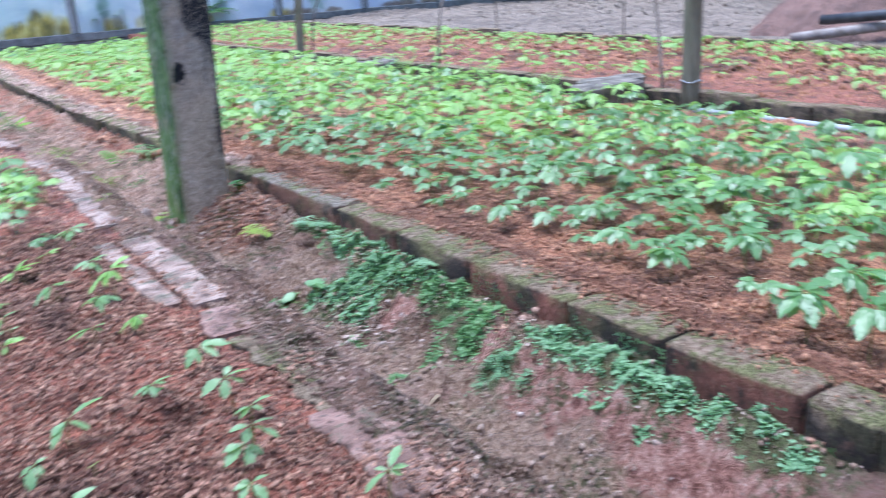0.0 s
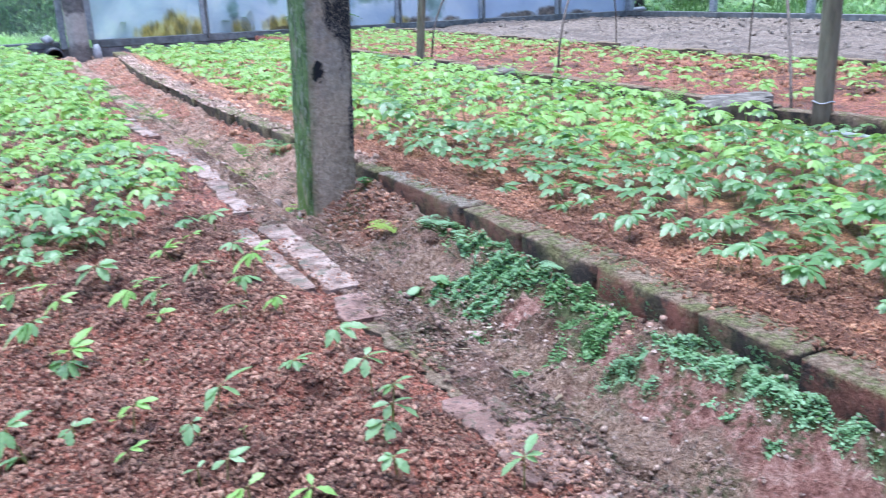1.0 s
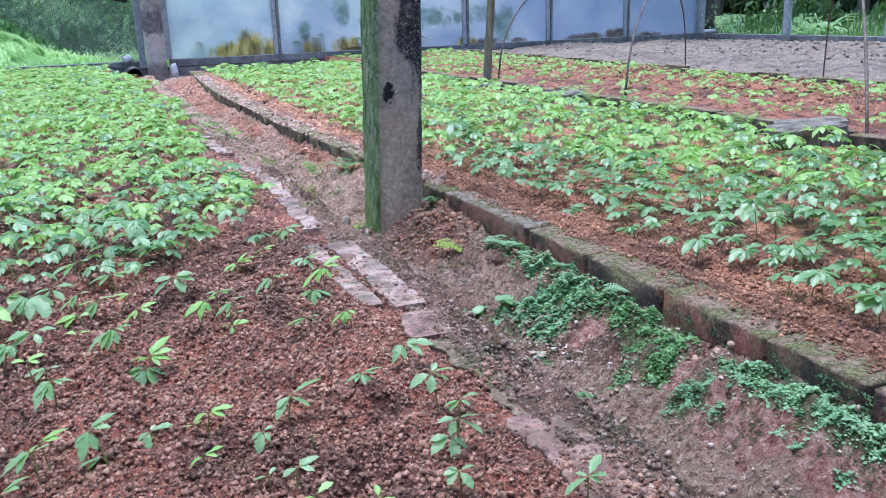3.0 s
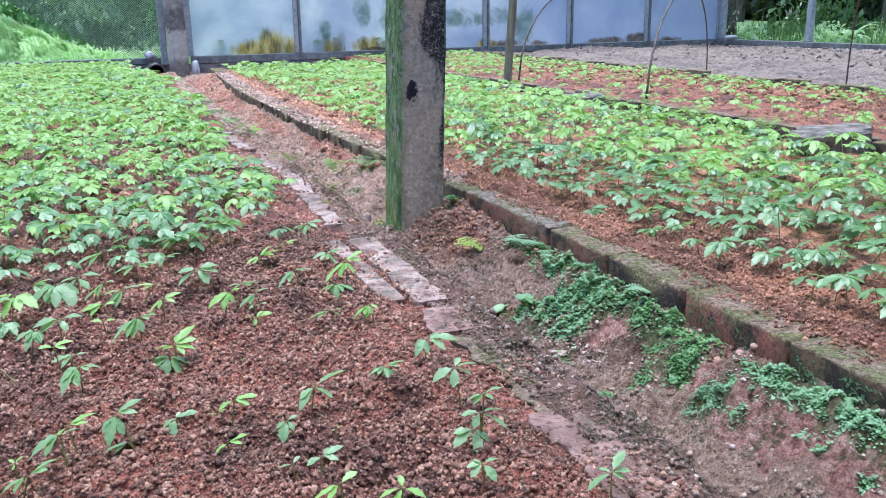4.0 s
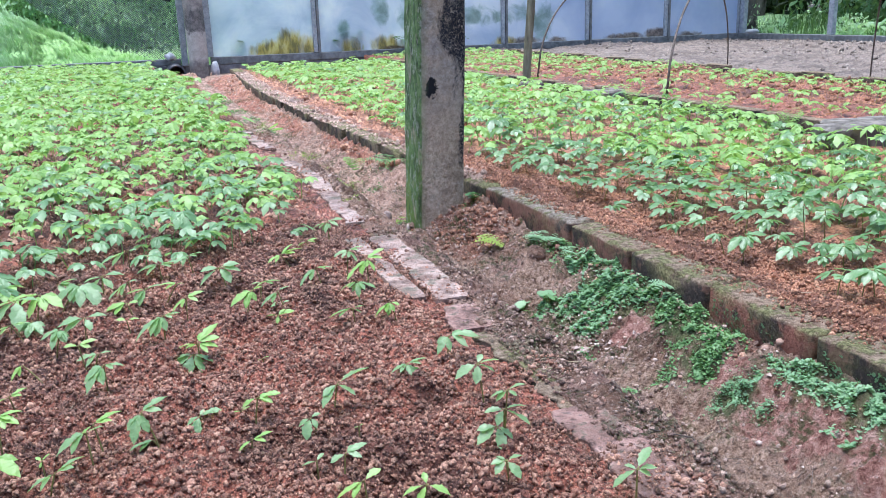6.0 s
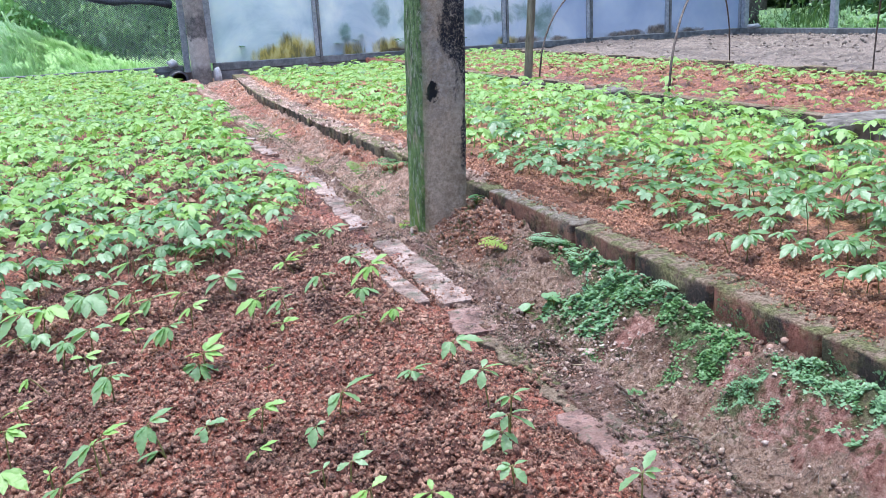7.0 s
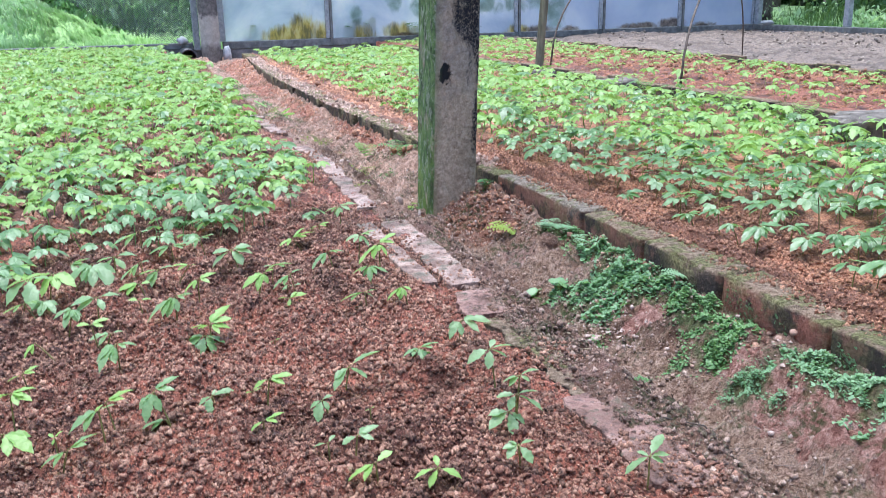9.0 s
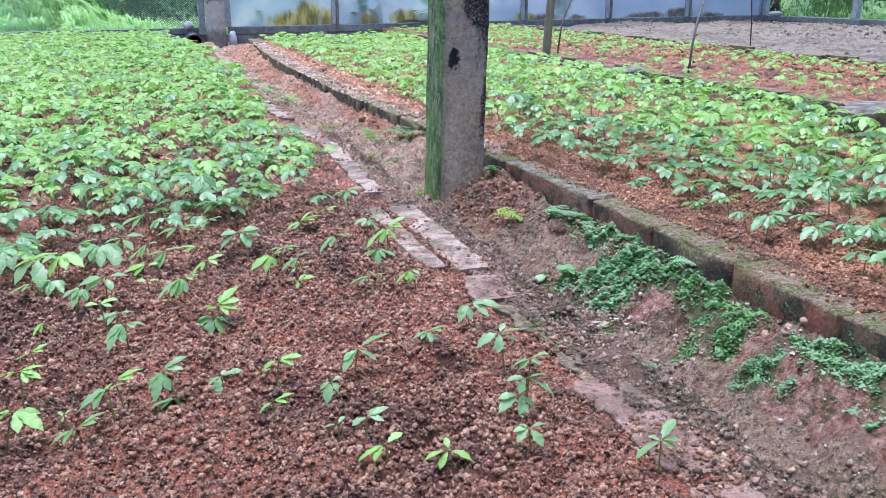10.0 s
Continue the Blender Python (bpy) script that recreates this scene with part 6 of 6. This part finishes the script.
def field(name, x, y, height_of, variants, scale, material, label, seed):
    """Many seedlings in one mesh."""
    rng = np.random.RandomState(seed)
    pick = rng.randint(0, len(variants), len(x))
    z = height_of(x, y)
    sc = scale * np.exp(rng.normal(0, 0.16, len(x)))
    vs, fs, off = [], [], 0
    for k, (v, f) in enumerate(variants):
        i = np.where(pick == k)[0]
        if not len(i):
            continue
        rot = turns(len(i), rng, True)
        tilt = rng.normal(0, 0.1, (len(i), 2))
        w = np.einsum("nij,kj->nki", rot, v) * sc[i, None, None]
        w[:, :, 0] += w[:, :, 2] * tilt[:, :1]
        w[:, :, 1] += w[:, :, 2] * tilt[:, 1:]
        w += np.stack([x[i], y[i], z[i]], -1)[:, None]
        vs.append(w.reshape(-1, 3))
        fs.append((f[None] + (off + len(v) * np.arange(len(i)))[:, None, None]).reshape(-1, 3))
        off += len(v) * len(i)
    return tagged(mesh_np(name, np.concatenate(vs), np.concatenate(fs), material), label, "seedlings", kind="stuff")


def merged(seed, leaves, height, size, fine):
    """One seedling as triangles, leaves and stem together."""
    (sv, sq), blades = seedling_arrays(seed, leaves, height, size, fine)
    vs, fs, off = [sv], [np.concatenate([sq[:, [0, 1, 2]], sq[:, [0, 2, 3]]])], len(sv)
    for v, f in blades:
        vs.append(v)
        fs.append(f + off)
        off += len(v)
    return np.concatenate(vs), np.concatenate(fs)


def grid_spots(x0, x1, y0, y1, pitch, seed, keep=None, jitter=0.38):
    rng = np.random.RandomState(seed)
    gx, gy = np.meshgrid(np.arange(x0, x1, pitch), np.arange(y0, y1, pitch))
    gx, gy = gx.ravel() + pitch * rng.uniform(-jitter, jitter, gx.size), gy.ravel() + pitch * rng.uniform(-jitter, jitter, gy.size)
    k = rng.rand(gx.size) < (1.0 if keep is None else keep(gx, gy))
    return gx[k], gy[k]


# seedlings on the crumbly bed and along the bricked bed's edge, each standing where it grows
SPROUTED = []


def toothed_blade(length, width, rng, arch):
    """One coarsely toothed leaf blade along +y, folded along its midrib and arching down."""
    v, f = leaflet(length, width, 5)
    d = v[:, 1] / length
    v[:, 2] += 0.10 * np.abs(v[:, 0]) - arch * length * d ** 1.8 + 0.02 * length * np.sin(9 * d + rng.uniform(0, 6)) * np.sign(v[:, 0])
    v[:, 0] += rng.uniform(-0.08, 0.08) * length * d ** 2
    return v, f


def sprout(x, y, height, lean_x, lean_y, *leaves, leaf=None, bed=None):
    """A seedling: its stem's height and lean, and for each leaf the heading and rise in degrees and the length in millimetres."""
    rng = np.random.RandomState(len(SPROUTED) + 1000)
    bed = bed or left_z
    z = float(bed(np.array([x]), np.array([y]))[0])
    height, look_at = max(0.008, height + 0.088 - z), np.array([lean_x, lean_y, 0.0])
    fresh = leaf is LEAF_FRESH
    text = ("tiny yellow-green seedling sprouting in crumbly red soil" if height < 0.02 else "young yellow-green seedling with toothed leaves in red soil") if fresh else "small seedling with one or two drooping toothed leaves" if len(leaves) < 3 else "green seedling with several toothed leaves on a thin stem"
    if bed is right_z:
        text = "glossy green seedling drooping at the bricked bed's edge"
    holder = empty("seedling", (x, y, z), text, "seedling", "seedlings standing singly")
    t = np.linspace(0, 1, 6)[:, None]
    top = np.array([lean_x, lean_y, height])
    pts = t * np.array([0, 0, height]) + (t ** 1.6) * look_at + np.array([0, 0, -0.012]) * (1 - t)
    sv, sq = tube_arrays(pts, np.linspace(0.0013, 0.0010, 6), 5)
    mesh_np("stem", sv, sq, STEM, holder)
    for az, el, mm in leaves:
        size, a, e = (0.00092 if bed is right_z else 0.00112) * mm, math.radians(az + rng.uniform(-5, 5)), math.radians(el * 0.72 + 6)
        fwd = np.array([math.sin(a) * math.cos(e), math.cos(a) * math.cos(e), math.sin(e)])
        right = np.array([math.cos(a), -math.sin(a), 0.0])
        up = np.cross(right, fwd)
        tip = top + fwd * size * 0.10 + np.array([0, 0, 0.04 * size])
        lobes = [(0.0, 1.0)]
        if mm > 20 and len(leaves) < 4 or bed is right_z:
            lobes += [(38 + rng.uniform(-6, 6), 0.66), (-38 + rng.uniform(-6, 6), 0.66)]
            if bed is right_z:
                lobes += [(74, 0.42), (-74, 0.42)]
        vs, fs, off = [], [], 0
        for turn, share in lobes:
            v, f = toothed_blade(size * 0.95 * share, size * (0.40 if len(lobes) > 1 else 0.52) * (0.4 + 0.6 * share), rng, rng.uniform(0.12, 0.30))
            v[:, 2] -= abs(turn) / 38 * 0.16 * v[:, 1]
            c, n = math.cos(math.radians(turn)), math.sin(math.radians(turn))
            v = np.stack([v[:, 0] * c + v[:, 1] * n, -v[:, 0] * n + v[:, 1] * c, v[:, 2]], -1)
            vs.append(v)
            fs.append(f + off)
            off += len(v)
        v = np.concatenate(vs)
        v[:, 2] += v[:, 0] * rng.uniform(-0.35, 0.35)
        w = v[:, :1] * right + v[:, 1:2] * fwd + v[:, 2:] * up + tip
        one = mesh_np("leaf", w, np.concatenate(fs), leaf or (LEAF_DEEP if bed is right_z else LEAF_YOUNG), holder)
        pv, pq = tube_arrays([top, (top + tip) / 2 + (0, 0, 0.03 * size), tip], 0.0008, 3)
        mesh_np("leaf_stalk", pv, pq, STEM, one)
    SPROUTED.append((x, y))
    return holder


sprout(-1.082, -0.407, 0.029, -0.029, 0.010, (-127, -52, 22), leaf=LEAF_FRESH)
sprout(-1.112, -0.494, 0.021, -0.007, 0.002, (77, 28, 21), (-92, -29, 18), leaf=LEAF_FRESH)
sprout(-1.118, -0.611, 0.046, 0.002, -0.001, (94, 15, 25), (121, -17, 26), (-76, -8, 22), leaf=LEAF_FRESH)
sprout(-1.125, -0.715, 0.046, 0.014, -0.005, (127, -25, 37), (-82, -17, 27), leaf=LEAF_FRESH)
sprout(-1.010, -0.697, 0.045, -0.003, 0.001, (-94, -31, 34), (86, 22, 17))
sprout(-0.998, -0.674, 0.042, -0.008, 0.003, (77, 28, 29), (-104, -40, 16), leaf=LEAF_FRESH)
sprout(-1.062, -0.700, 0.022, -0.001, 0.000, (-47, 22, 9), (57, 38, 10), (-161, -57, 7), leaf=LEAF_FRESH)
sprout(-1.057, -0.738, 0.023, 0.010, -0.003, (-92, -29, 28), (72, 31, 31))
sprout(-0.996, -0.490, 0.045, -0.001, 0.000, (-127, -52, 38), (-100, -37, 29), (106, 4, 25))
sprout(-1.026, -0.402, 0.046, -0.007, 0.002, (-71, 0, 19), (86, 22, 22), leaf=LEAF_FRESH)
sprout(-1.018, -0.368, 0.018, 0.008, -0.003, (-82, -17, 29), (94, 15, 16))
sprout(-1.031, -0.281, 0.049, 0.003, -0.001, (-82, -17, 38), (-102, -39, 36), (102, 7, 29), (153, -47, 23))
sprout(-1.077, -0.295, 0.042, 0.013, -0.005, (-88, -25, 28), (-143, -56, 30), (147, -44, 21))
sprout(-1.117, -0.211, 0.033, 0.004, -0.001, (-104, -40, 28), (-161, -57, 26), (143, -40, 28))
sprout(-1.154, -0.178, 0.063, 0.018, -0.006, (-114, -47, 46), (166, -52, 48), (-82, -17, 32), (102, 7, 29))
sprout(-0.963, -0.262, 0.028, -0.004, 0.001, (-63, 7, 17), (94, 15, 17), leaf=LEAF_FRESH)
sprout(-0.912, -0.323, 0.049, 0.002, -0.001, (-106, -42, 50), (-146, -56, 33), (98, 11, 23))
sprout(-0.866, -0.430, 0.016, -0.009, 0.003, (-146, -56, 31), (153, -47, 31), (-100, -37, 31), (-79, -13, 27), (124, -21, 29))
sprout(-0.866, -0.430, 0.032, -0.001, 0.000, (57, 38, 40), (115, -8, 27), (-73, -4, 25), leaf=LEAF_FRESH)
sprout(-0.934, -0.687, 0.051, -0.017, 0.006, (-146, -56, 32), (-109, -44, 16), (72, 31, 30))
sprout(-0.933, -0.683, 0.012, -0.008, 0.003, (-85, -21, 26))
sprout(-0.879, -0.670, 0.024, -0.005, 0.002, (-152, -57, 25), (-92, -29, 16), (94, 15, 23), (33, 44, 9))
sprout(-0.728, -0.338, 0.019, -0.003, 0.001, (-63, 7, 17), (57, 38, 15), (94, 15, 24), (-161, -57, 12), leaf=LEAF_FRESH)
sprout(-0.778, -0.474, 0.011, -0.000, 0.000, (-82, -17, 7), (86, 22, 8), leaf=LEAF_FRESH)
sprout(-0.818, -0.674, 0.042, 0.005, -0.002, (-92, -29, 20), (98, 11, 25), (127, -25, 12), leaf=LEAF_FRESH)
sprout(-0.828, -0.661, 0.015, -0.004, 0.001, (-76, -8, 12), (77, 28, 10), leaf=LEAF_FRESH)
sprout(-0.833, -0.752, 0.021, 0.001, -0.000, (-95, -33, 16), (90, 18, 22), leaf=LEAF_FRESH)
sprout(-0.746, -0.725, 0.024, -0.010, 0.003, (-140, -55, 24), (-92, -29, 15), (77, 28, 12), (153, -47, 13))
sprout(-0.712, -0.656, 0.033, 0.005, -0.002, (-127, -52, 32), (-100, -37, 21), (130, -29, 25), (83, 24, 40))
sprout(-0.769, -0.822, 0.020, -0.001, 0.000, (-79, -13, 15), (57, 38, 11))
sprout(-0.743, -0.841, 0.033, 0.002, -0.001, (-90, -27, 16), (86, 22, 23))
sprout(-0.730, -0.888, 0.022, -0.002, 0.001, (-92, -29, 31), (72, 31, 19), leaf=LEAF_FRESH)
sprout(-0.596, -0.625, 0.030, -0.002, 0.001, (-88, -25, 23), (-170, -57, 23), (94, 15, 24))
sprout(-0.597, -0.629, 0.010, 0.003, -0.001, (94, 15, 8), (-82, -17, 7), leaf=LEAF_FRESH)
sprout(-0.699, -0.736, 0.008, -0.000, 0.000, (-82, -17, 6), (77, 28, 6), leaf=LEAF_FRESH)
sprout(-0.677, -0.926, 0.026, 0.002, -0.001, (-82, -17, 24), (124, -21, 23), (6, 44, 14), (-127, -52, 19), leaf=LEAF_FRESH)
sprout(-0.611, -0.379, 0.034, -0.003, 0.001, (-83, -19, 36), (127, -25, 14), (94, 15, 17))
sprout(-0.521, -0.575, 0.041, 0.003, -0.001, (-114, -47, 28), (106, 3, 37))
sprout(-0.523, -0.720, 0.054, -0.007, 0.003, (-92, -29, 30), (-152, -57, 24), (45, 42, 16), (100, 9, 26), (127, -25, 21))
sprout(-0.548, -0.842, 0.073, 0.004, -0.001, (-82, -17, 18), (88, 20, 21), (127, -25, 11), (-100, -37, 16))
sprout(-0.548, -0.842, 0.049, -0.000, 0.000, (-75, -7, 20), (-120, -50, 18), (98, 11, 22), (133, -31, 31))
sprout(-0.548, -0.842, 0.027, -0.008, 0.003, (-75, -7, 21), (-102, -39, 28), (-175, -56, 26), (138, -37, 20), (57, 38, 13))
sprout(-0.583, -0.934, 0.038, -0.003, 0.001, (-76, -8, 15), (-106, -42, 17), (153, -47, 21), (94, 15, 16), (-47, 22, 10))
sprout(-0.461, -0.992, 0.030, -0.000, 0.000, (-92, -29, 27), (59, 38, 27), (106, 4, 19), (-47, 22, 12), (127, -25, 13))
sprout(-0.641, 0.035, 0.022, -0.020, 0.007, (-88, -25, 27), (86, 22, 39), (57, 38, 32), leaf=LEAF_FRESH)
sprout(-0.622, -0.171, 0.048, -0.009, 0.003, (-111, -45, 38), (103, 6, 26))
sprout(-0.559, -0.110, 0.058, 0.005, -0.002, (-82, -17, 26), (153, -47, 26), (90, 18, 27))
sprout(-0.536, -0.188, 0.058, -0.001, 0.000, (-111, -45, 47), (77, 28, 35), (153, -47, 25), leaf=LEAF_FRESH)
sprout(-0.574, -0.267, 0.043, -0.002, 0.001, (-86, -23, 29), (-161, -57, 26), (128, -27, 30))
sprout(-0.536, -0.368, 0.031, -0.009, 0.003, (-106, -42, 32), (-152, -57, 22), (124, -21, 14), leaf=LEAF_FRESH)
sprout(-0.772, -0.235, 0.044, 0.014, -0.005, (-100, -37, 40), (67, 34, 23), (-143, -56, 27), leaf=LEAF_FRESH)
sprout(-0.736, -0.164, 0.033, 0.003, -0.001, (-76, -8, 15), (103, 6, 31))
sprout(-0.712, -0.291, 0.052, -0.009, 0.003, (-109, -44, 33), (77, 28, 18))
sprout(-0.712, -0.276, 0.026, -0.001, 0.000, (-85, -21, 19), (94, 15, 10))
sprout(-0.528, 0.180, 0.047, -0.003, 0.001, (-88, -25, 30), (94, 15, 34), (-161, -57, 25))
sprout(-0.581, 0.147, 0.016, -0.005, 0.002, (-88, -25, 19), (90, 18, 23), leaf=LEAF_FRESH)
sprout(-0.901, 0.030, 0.036, -0.003, 0.001, (-82, -17, 38), (100, 9, 34))
sprout(-0.870, -0.199, 0.034, 0.002, -0.001, (-106, -42, 28), (90, 18, 27), leaf=LEAF_FRESH)
sprout(-0.957, -0.153, 0.022, -0.009, 0.003, (-82, -17, 38), (98, 11, 16), leaf=LEAF_FRESH)
sprout(-0.958, -0.070, 0.038, -0.004, 0.001, (-111, -45, 42), (94, 15, 13))
sprout(-0.954, -0.106, 0.034, 0.022, -0.008, (-82, -17, 30), (-146, -56, 30), (94, 15, 23), (-109, -44, 28))
sprout(-0.902, -0.100, 0.034, 0.024, -0.008, (-71, 0, 27), (102, 7, 11), leaf=LEAF_FRESH)
sprout(-0.787, -0.090, 0.048, -0.012, 0.004, (-111, -45, 41), (-79, -13, 30), (115, -8, 36), (94, 15, 33), (153, -47, 34))
sprout(-0.838, 0.057, 0.039, -0.009, 0.003, (-92, -29, 27), (94, 15, 26))
sprout(-1.083, -0.071, 0.050, 0.039, -0.014, (-102, -39, 45), (141, -39, 56), (-146, -56, 32))
sprout(-1.009, -0.025, 0.042, 0.001, -0.001, (-124, -51, 30), (153, -47, 30), (98, 11, 34), (-82, -17, 29))
sprout(-1.063, -0.049, 0.041, -0.021, 0.007, (88, 20, 30), (115, -8, 35))
sprout(-1.115, -0.147, 0.058, 0.012, -0.004, (-76, -8, 43), (127, -25, 43), (-146, -56, 37), leaf=LEAF_FRESH)
sprout(-0.961, 0.104, 0.053, 0.002, -0.001, (-95, -33, 56), (94, 15, 14))
sprout(-1.122, -0.248, 0.040, -0.019, 0.007, (-92, -29, 29), (94, 15, 24))

sprout(0.163, 0.067, 0.036, -0.014, 0.005, (-100, -37, 46), (96, 13, 50), (121, -17, 32), bed=right_z)
sprout(0.282, 0.007, 0.029, -0.013, 0.005, (-82, -17, 60), (94, 15, 36), (-178, -56, 23), bed=right_z)
sprout(0.207, -0.126, 0.028, -0.015, 0.005, (-82, -17, 43), (-161, -57, 24), (100, 9, 36), bed=right_z)
sprout(0.211, -0.211, 0.056, -0.009, 0.003, (-95, -33, 35), (100, 9, 39), (-79, -13, 46), bed=right_z)
sprout(0.191, -0.300, 0.049, -0.018, 0.006, (-88, -25, 33), (-117, -48, 27), (127, -25, 27), bed=right_z)
sprout(0.209, -0.333, 0.048, 0.001, -0.000, (-100, -37, 56), (-130, -53, 43), (127, -25, 31), (103, 6, 48), bed=right_z)
sprout(0.305, -0.317, 0.036, 0.003, -0.001, (-82, -17, 33), (109, 0, 33), (143, -40, 39), bed=right_z)
sprout(0.270, -0.391, 0.031, 0.007, -0.003, (-92, -29, 49), (127, -25, 32), (92, 16, 41), bed=right_z)
sprout(0.337, -0.407, 0.038, -0.004, 0.001, (-92, -29, 26), (-152, -57, 38), (151, -46, 31), bed=right_z)
sprout(0.294, -0.470, 0.031, -0.009, 0.003, (-85, -21, 41), (100, 9, 30), (-143, -56, 25), bed=right_z)
sprout(0.356, -0.243, 0.047, -0.010, 0.004, (-114, -47, 46), (-82, -17, 34), (121, -17, 41), bed=right_z)
sprout(0.449, -0.299, 0.059, -0.005, 0.002, (-88, -25, 34), (100, 9, 34), (127, -25, 41), bed=right_z)
sprout(0.338, -0.465, 0.045, -0.004, 0.001, (-95, -33, 41), (94, 15, 37), (-178, -56, 34), bed=right_z)
sprout(0.420, -0.271, 0.095, -0.012, 0.004, (-95, -33, 46), (98, 11, 39), (153, -47, 39), (-71, 0, 32), bed=right_z)
sprout(0.291, -0.559, 0.032, 0.007, -0.002, (-85, -21, 50), (-109, -44, 43), bed=right_z)
sprout(0.180, -1.046, 0.070, -0.008, 0.006, (-92, -25, 62), (-140, -45, 60), (150, -40, 62), (88, 5, 60), (-40, 15, 47), bed=right_z)
sprout(0.234, -0.758, 0.050, -0.006, 0.004, (-96, -30, 57), (160, -45, 49), (-70, 0, 55), (90, 5, 47), bed=right_z)
sprout(0.246, -0.629, 0.055, -0.010, 0.004, (-85, -20, 60), (100, 5, 49), (170, -40, 44), bed=right_z)
sprout(0.341, -0.823, 0.065, -0.004, 0.002, (-90, -20, 60), (95, 5, 57), (-160, -45, 52), (40, 20, 39), bed=right_z)
sprout(0.208, -1.119, 0.060, 0.004, 0.002, (-100, -30, 62), (170, -45, 57), (90, 0, 60), bed=right_z)
sprout(0.271, -1.049, 0.075, 0.002, 0.004, (-80, -10, 60), (110, -10, 60), (-150, -40, 55), (30, 15, 47), bed=right_z)


def clear_of_sprouts(x, y, gap):
    """True where no singly placed seedling stands within gap."""
    p = np.array(SPROUTED)
    return np.min(np.hypot(x[:, None] - p[None, :, 0], y[:, None] - p[None, :, 1]), axis=1) > gap


# crowded seedlings
FINE = [merged(200 + k, 2 + k % 3, 0.042 + 0.008 * (k % 4), 0.035, 2) for k in range(12)]
LIGHT = [merged(230 + k, 2 + k % 3, 0.045 + 0.008 * (k % 3), 0.040, False) for k in range(8)]


def dense_left(x, y):
    edge = 0.09 + 0.30 * smooth(-0.85, -0.52, x) - 0.45 * smooth(-1.12, -1.22, x) + 0.16 * vnoise(x * 4, y * 4, 2)
    return 0.92 * smooth(-0.10, 0.16, y - edge) * clear_of_sprouts(x, y, 0.04) * (1 - smooth(-0.54, -0.45, x + 0.01 + 0.03 * np.sin(y * 5)))


def two_tone(name, x, y, height_of, variants, scale, share, label_a, label_b, seed, deep=None):
    """The crop in two leaf colours; share: how many of the seedlings at a place are the paler ones."""
    pale = np.random.RandomState(seed).rand(len(x)) < share(x, y)
    field(name, x[~pale], y[~pale], height_of, variants, scale, deep or LEAF, label_a, seed)
    field(name, x[pale], y[pale], height_of, variants, scale, LEAF_FRESH, label_b, seed + 50)


# paler share grows up the beds, putting the far end's backlight into colour
x, y = grid_spots(-1.7, -0.43, -0.35, 2.0, 0.060, 31, dense_left)
two_tone("seedling_crop", x, y, left_z, FINE, 1.0, lambda x, y: 0.30 + 0.6 * smooth(0.2, 1.8, y), "crowded green seedlings covering the seed bed", "paler crowded seedlings covering the seed bed", 31)
x, y = grid_spots(-2.3, -0.38, 2.0, 8.3, 0.070, 32, lambda x, y: 0.95 * (1 - smooth(-0.54, -0.43, x + 0.04 * np.sin(y * 3.1))) * (1 - smooth(6.5, 6.9, y) * smooth(-0.78, -0.62, x)))
two_tone("seedling_crop", x, y, left_z, LIGHT, 1.05, lambda x, y: 0.9 + 0 * x, "crowded green seedlings further up the bed", "crowded yellow-green seedlings further up the bed", 32)

# seedlings of the bricked bed: the nearest ones single
FRONT = [seedling_thing(300 + k, 3 + k % 3, 0.05 + 0.012 * (k % 3), 0.035, LEAF if k % 3 == 0 else LEAF_DEEP, "green seedling with broad drooping palmate leaves", "seedlings of the bricked bed") for k in range(8)]


def dense_right(x, y):
    front_edge = 0.20 - 0.05 * smooth(0.5, 2.0, y) + 0.08 * vnoise(y * 3, y * 0 + 2.5, 1)
    return smooth(-0.02, 0.07, x - front_edge) * 0.93 * clear_of_sprouts(x, y, 0.055)


x, y = grid_spots(0.16, 0.62, -1.45, 1.1, 0.075, 33, dense_right)
plant_out(FRONT, list(zip(x.tolist(), y.tolist()))[:290], right_z, random.Random(33))
x, y = grid_spots(0.62, 1.5, -1.6, 1.1, 0.070, 34, lambda x, y: 1 - smooth(1.34, 1.42, x) * (y < 0.45))
two_tone("seedling_crop", x, y, right_z, FINE, 1.15, lambda x, y: 0.26 + 0.60 * smooth(-0.2, 0.9, y), "crowded green seedlings with glossy drooping leaves", "paler seedlings among the glossy ones", 34, LEAF_DEEP)
x, y = grid_spots(0.16, 1.5, 1.1, 3.0, 0.074, 35, dense_right)
two_tone("seedling_crop", x, y, right_z, FINE, 1.12, lambda x, y: 0.65 + 0.33 * smooth(1.1, 3.0, y), "crowded green seedlings with glossy drooping leaves", "paler seedlings among the glossy ones", 35, LEAF_DEEP)
x, y = grid_spots(0.14, 1.5, 3.0, 6.9, 0.084, 36, lambda x, y: 0.85 * smooth(-0.02, 0.07, x - 0.14))
two_tone("seedling_crop", x, y, right_z, LIGHT, 1.15, lambda x, y: 0.92 + 0 * x, "green seedlings at the bed's far end", "crowded yellow-green seedlings in the bricked bed", 36)
x, y = grid_spots(1.9, 3.3, -0.9, 8.4, 0.10, 37, lambda x, y: 0.28 + 0.6 * np.maximum(smooth(2.75, 3.0, x), smooth(4.2, 5.5, y)))
field("seedling_crop", x, y, bed_two_z, LIGHT, 0.88, LEAF_FRESH, "sparse pale green seedlings in the second bed", 37)
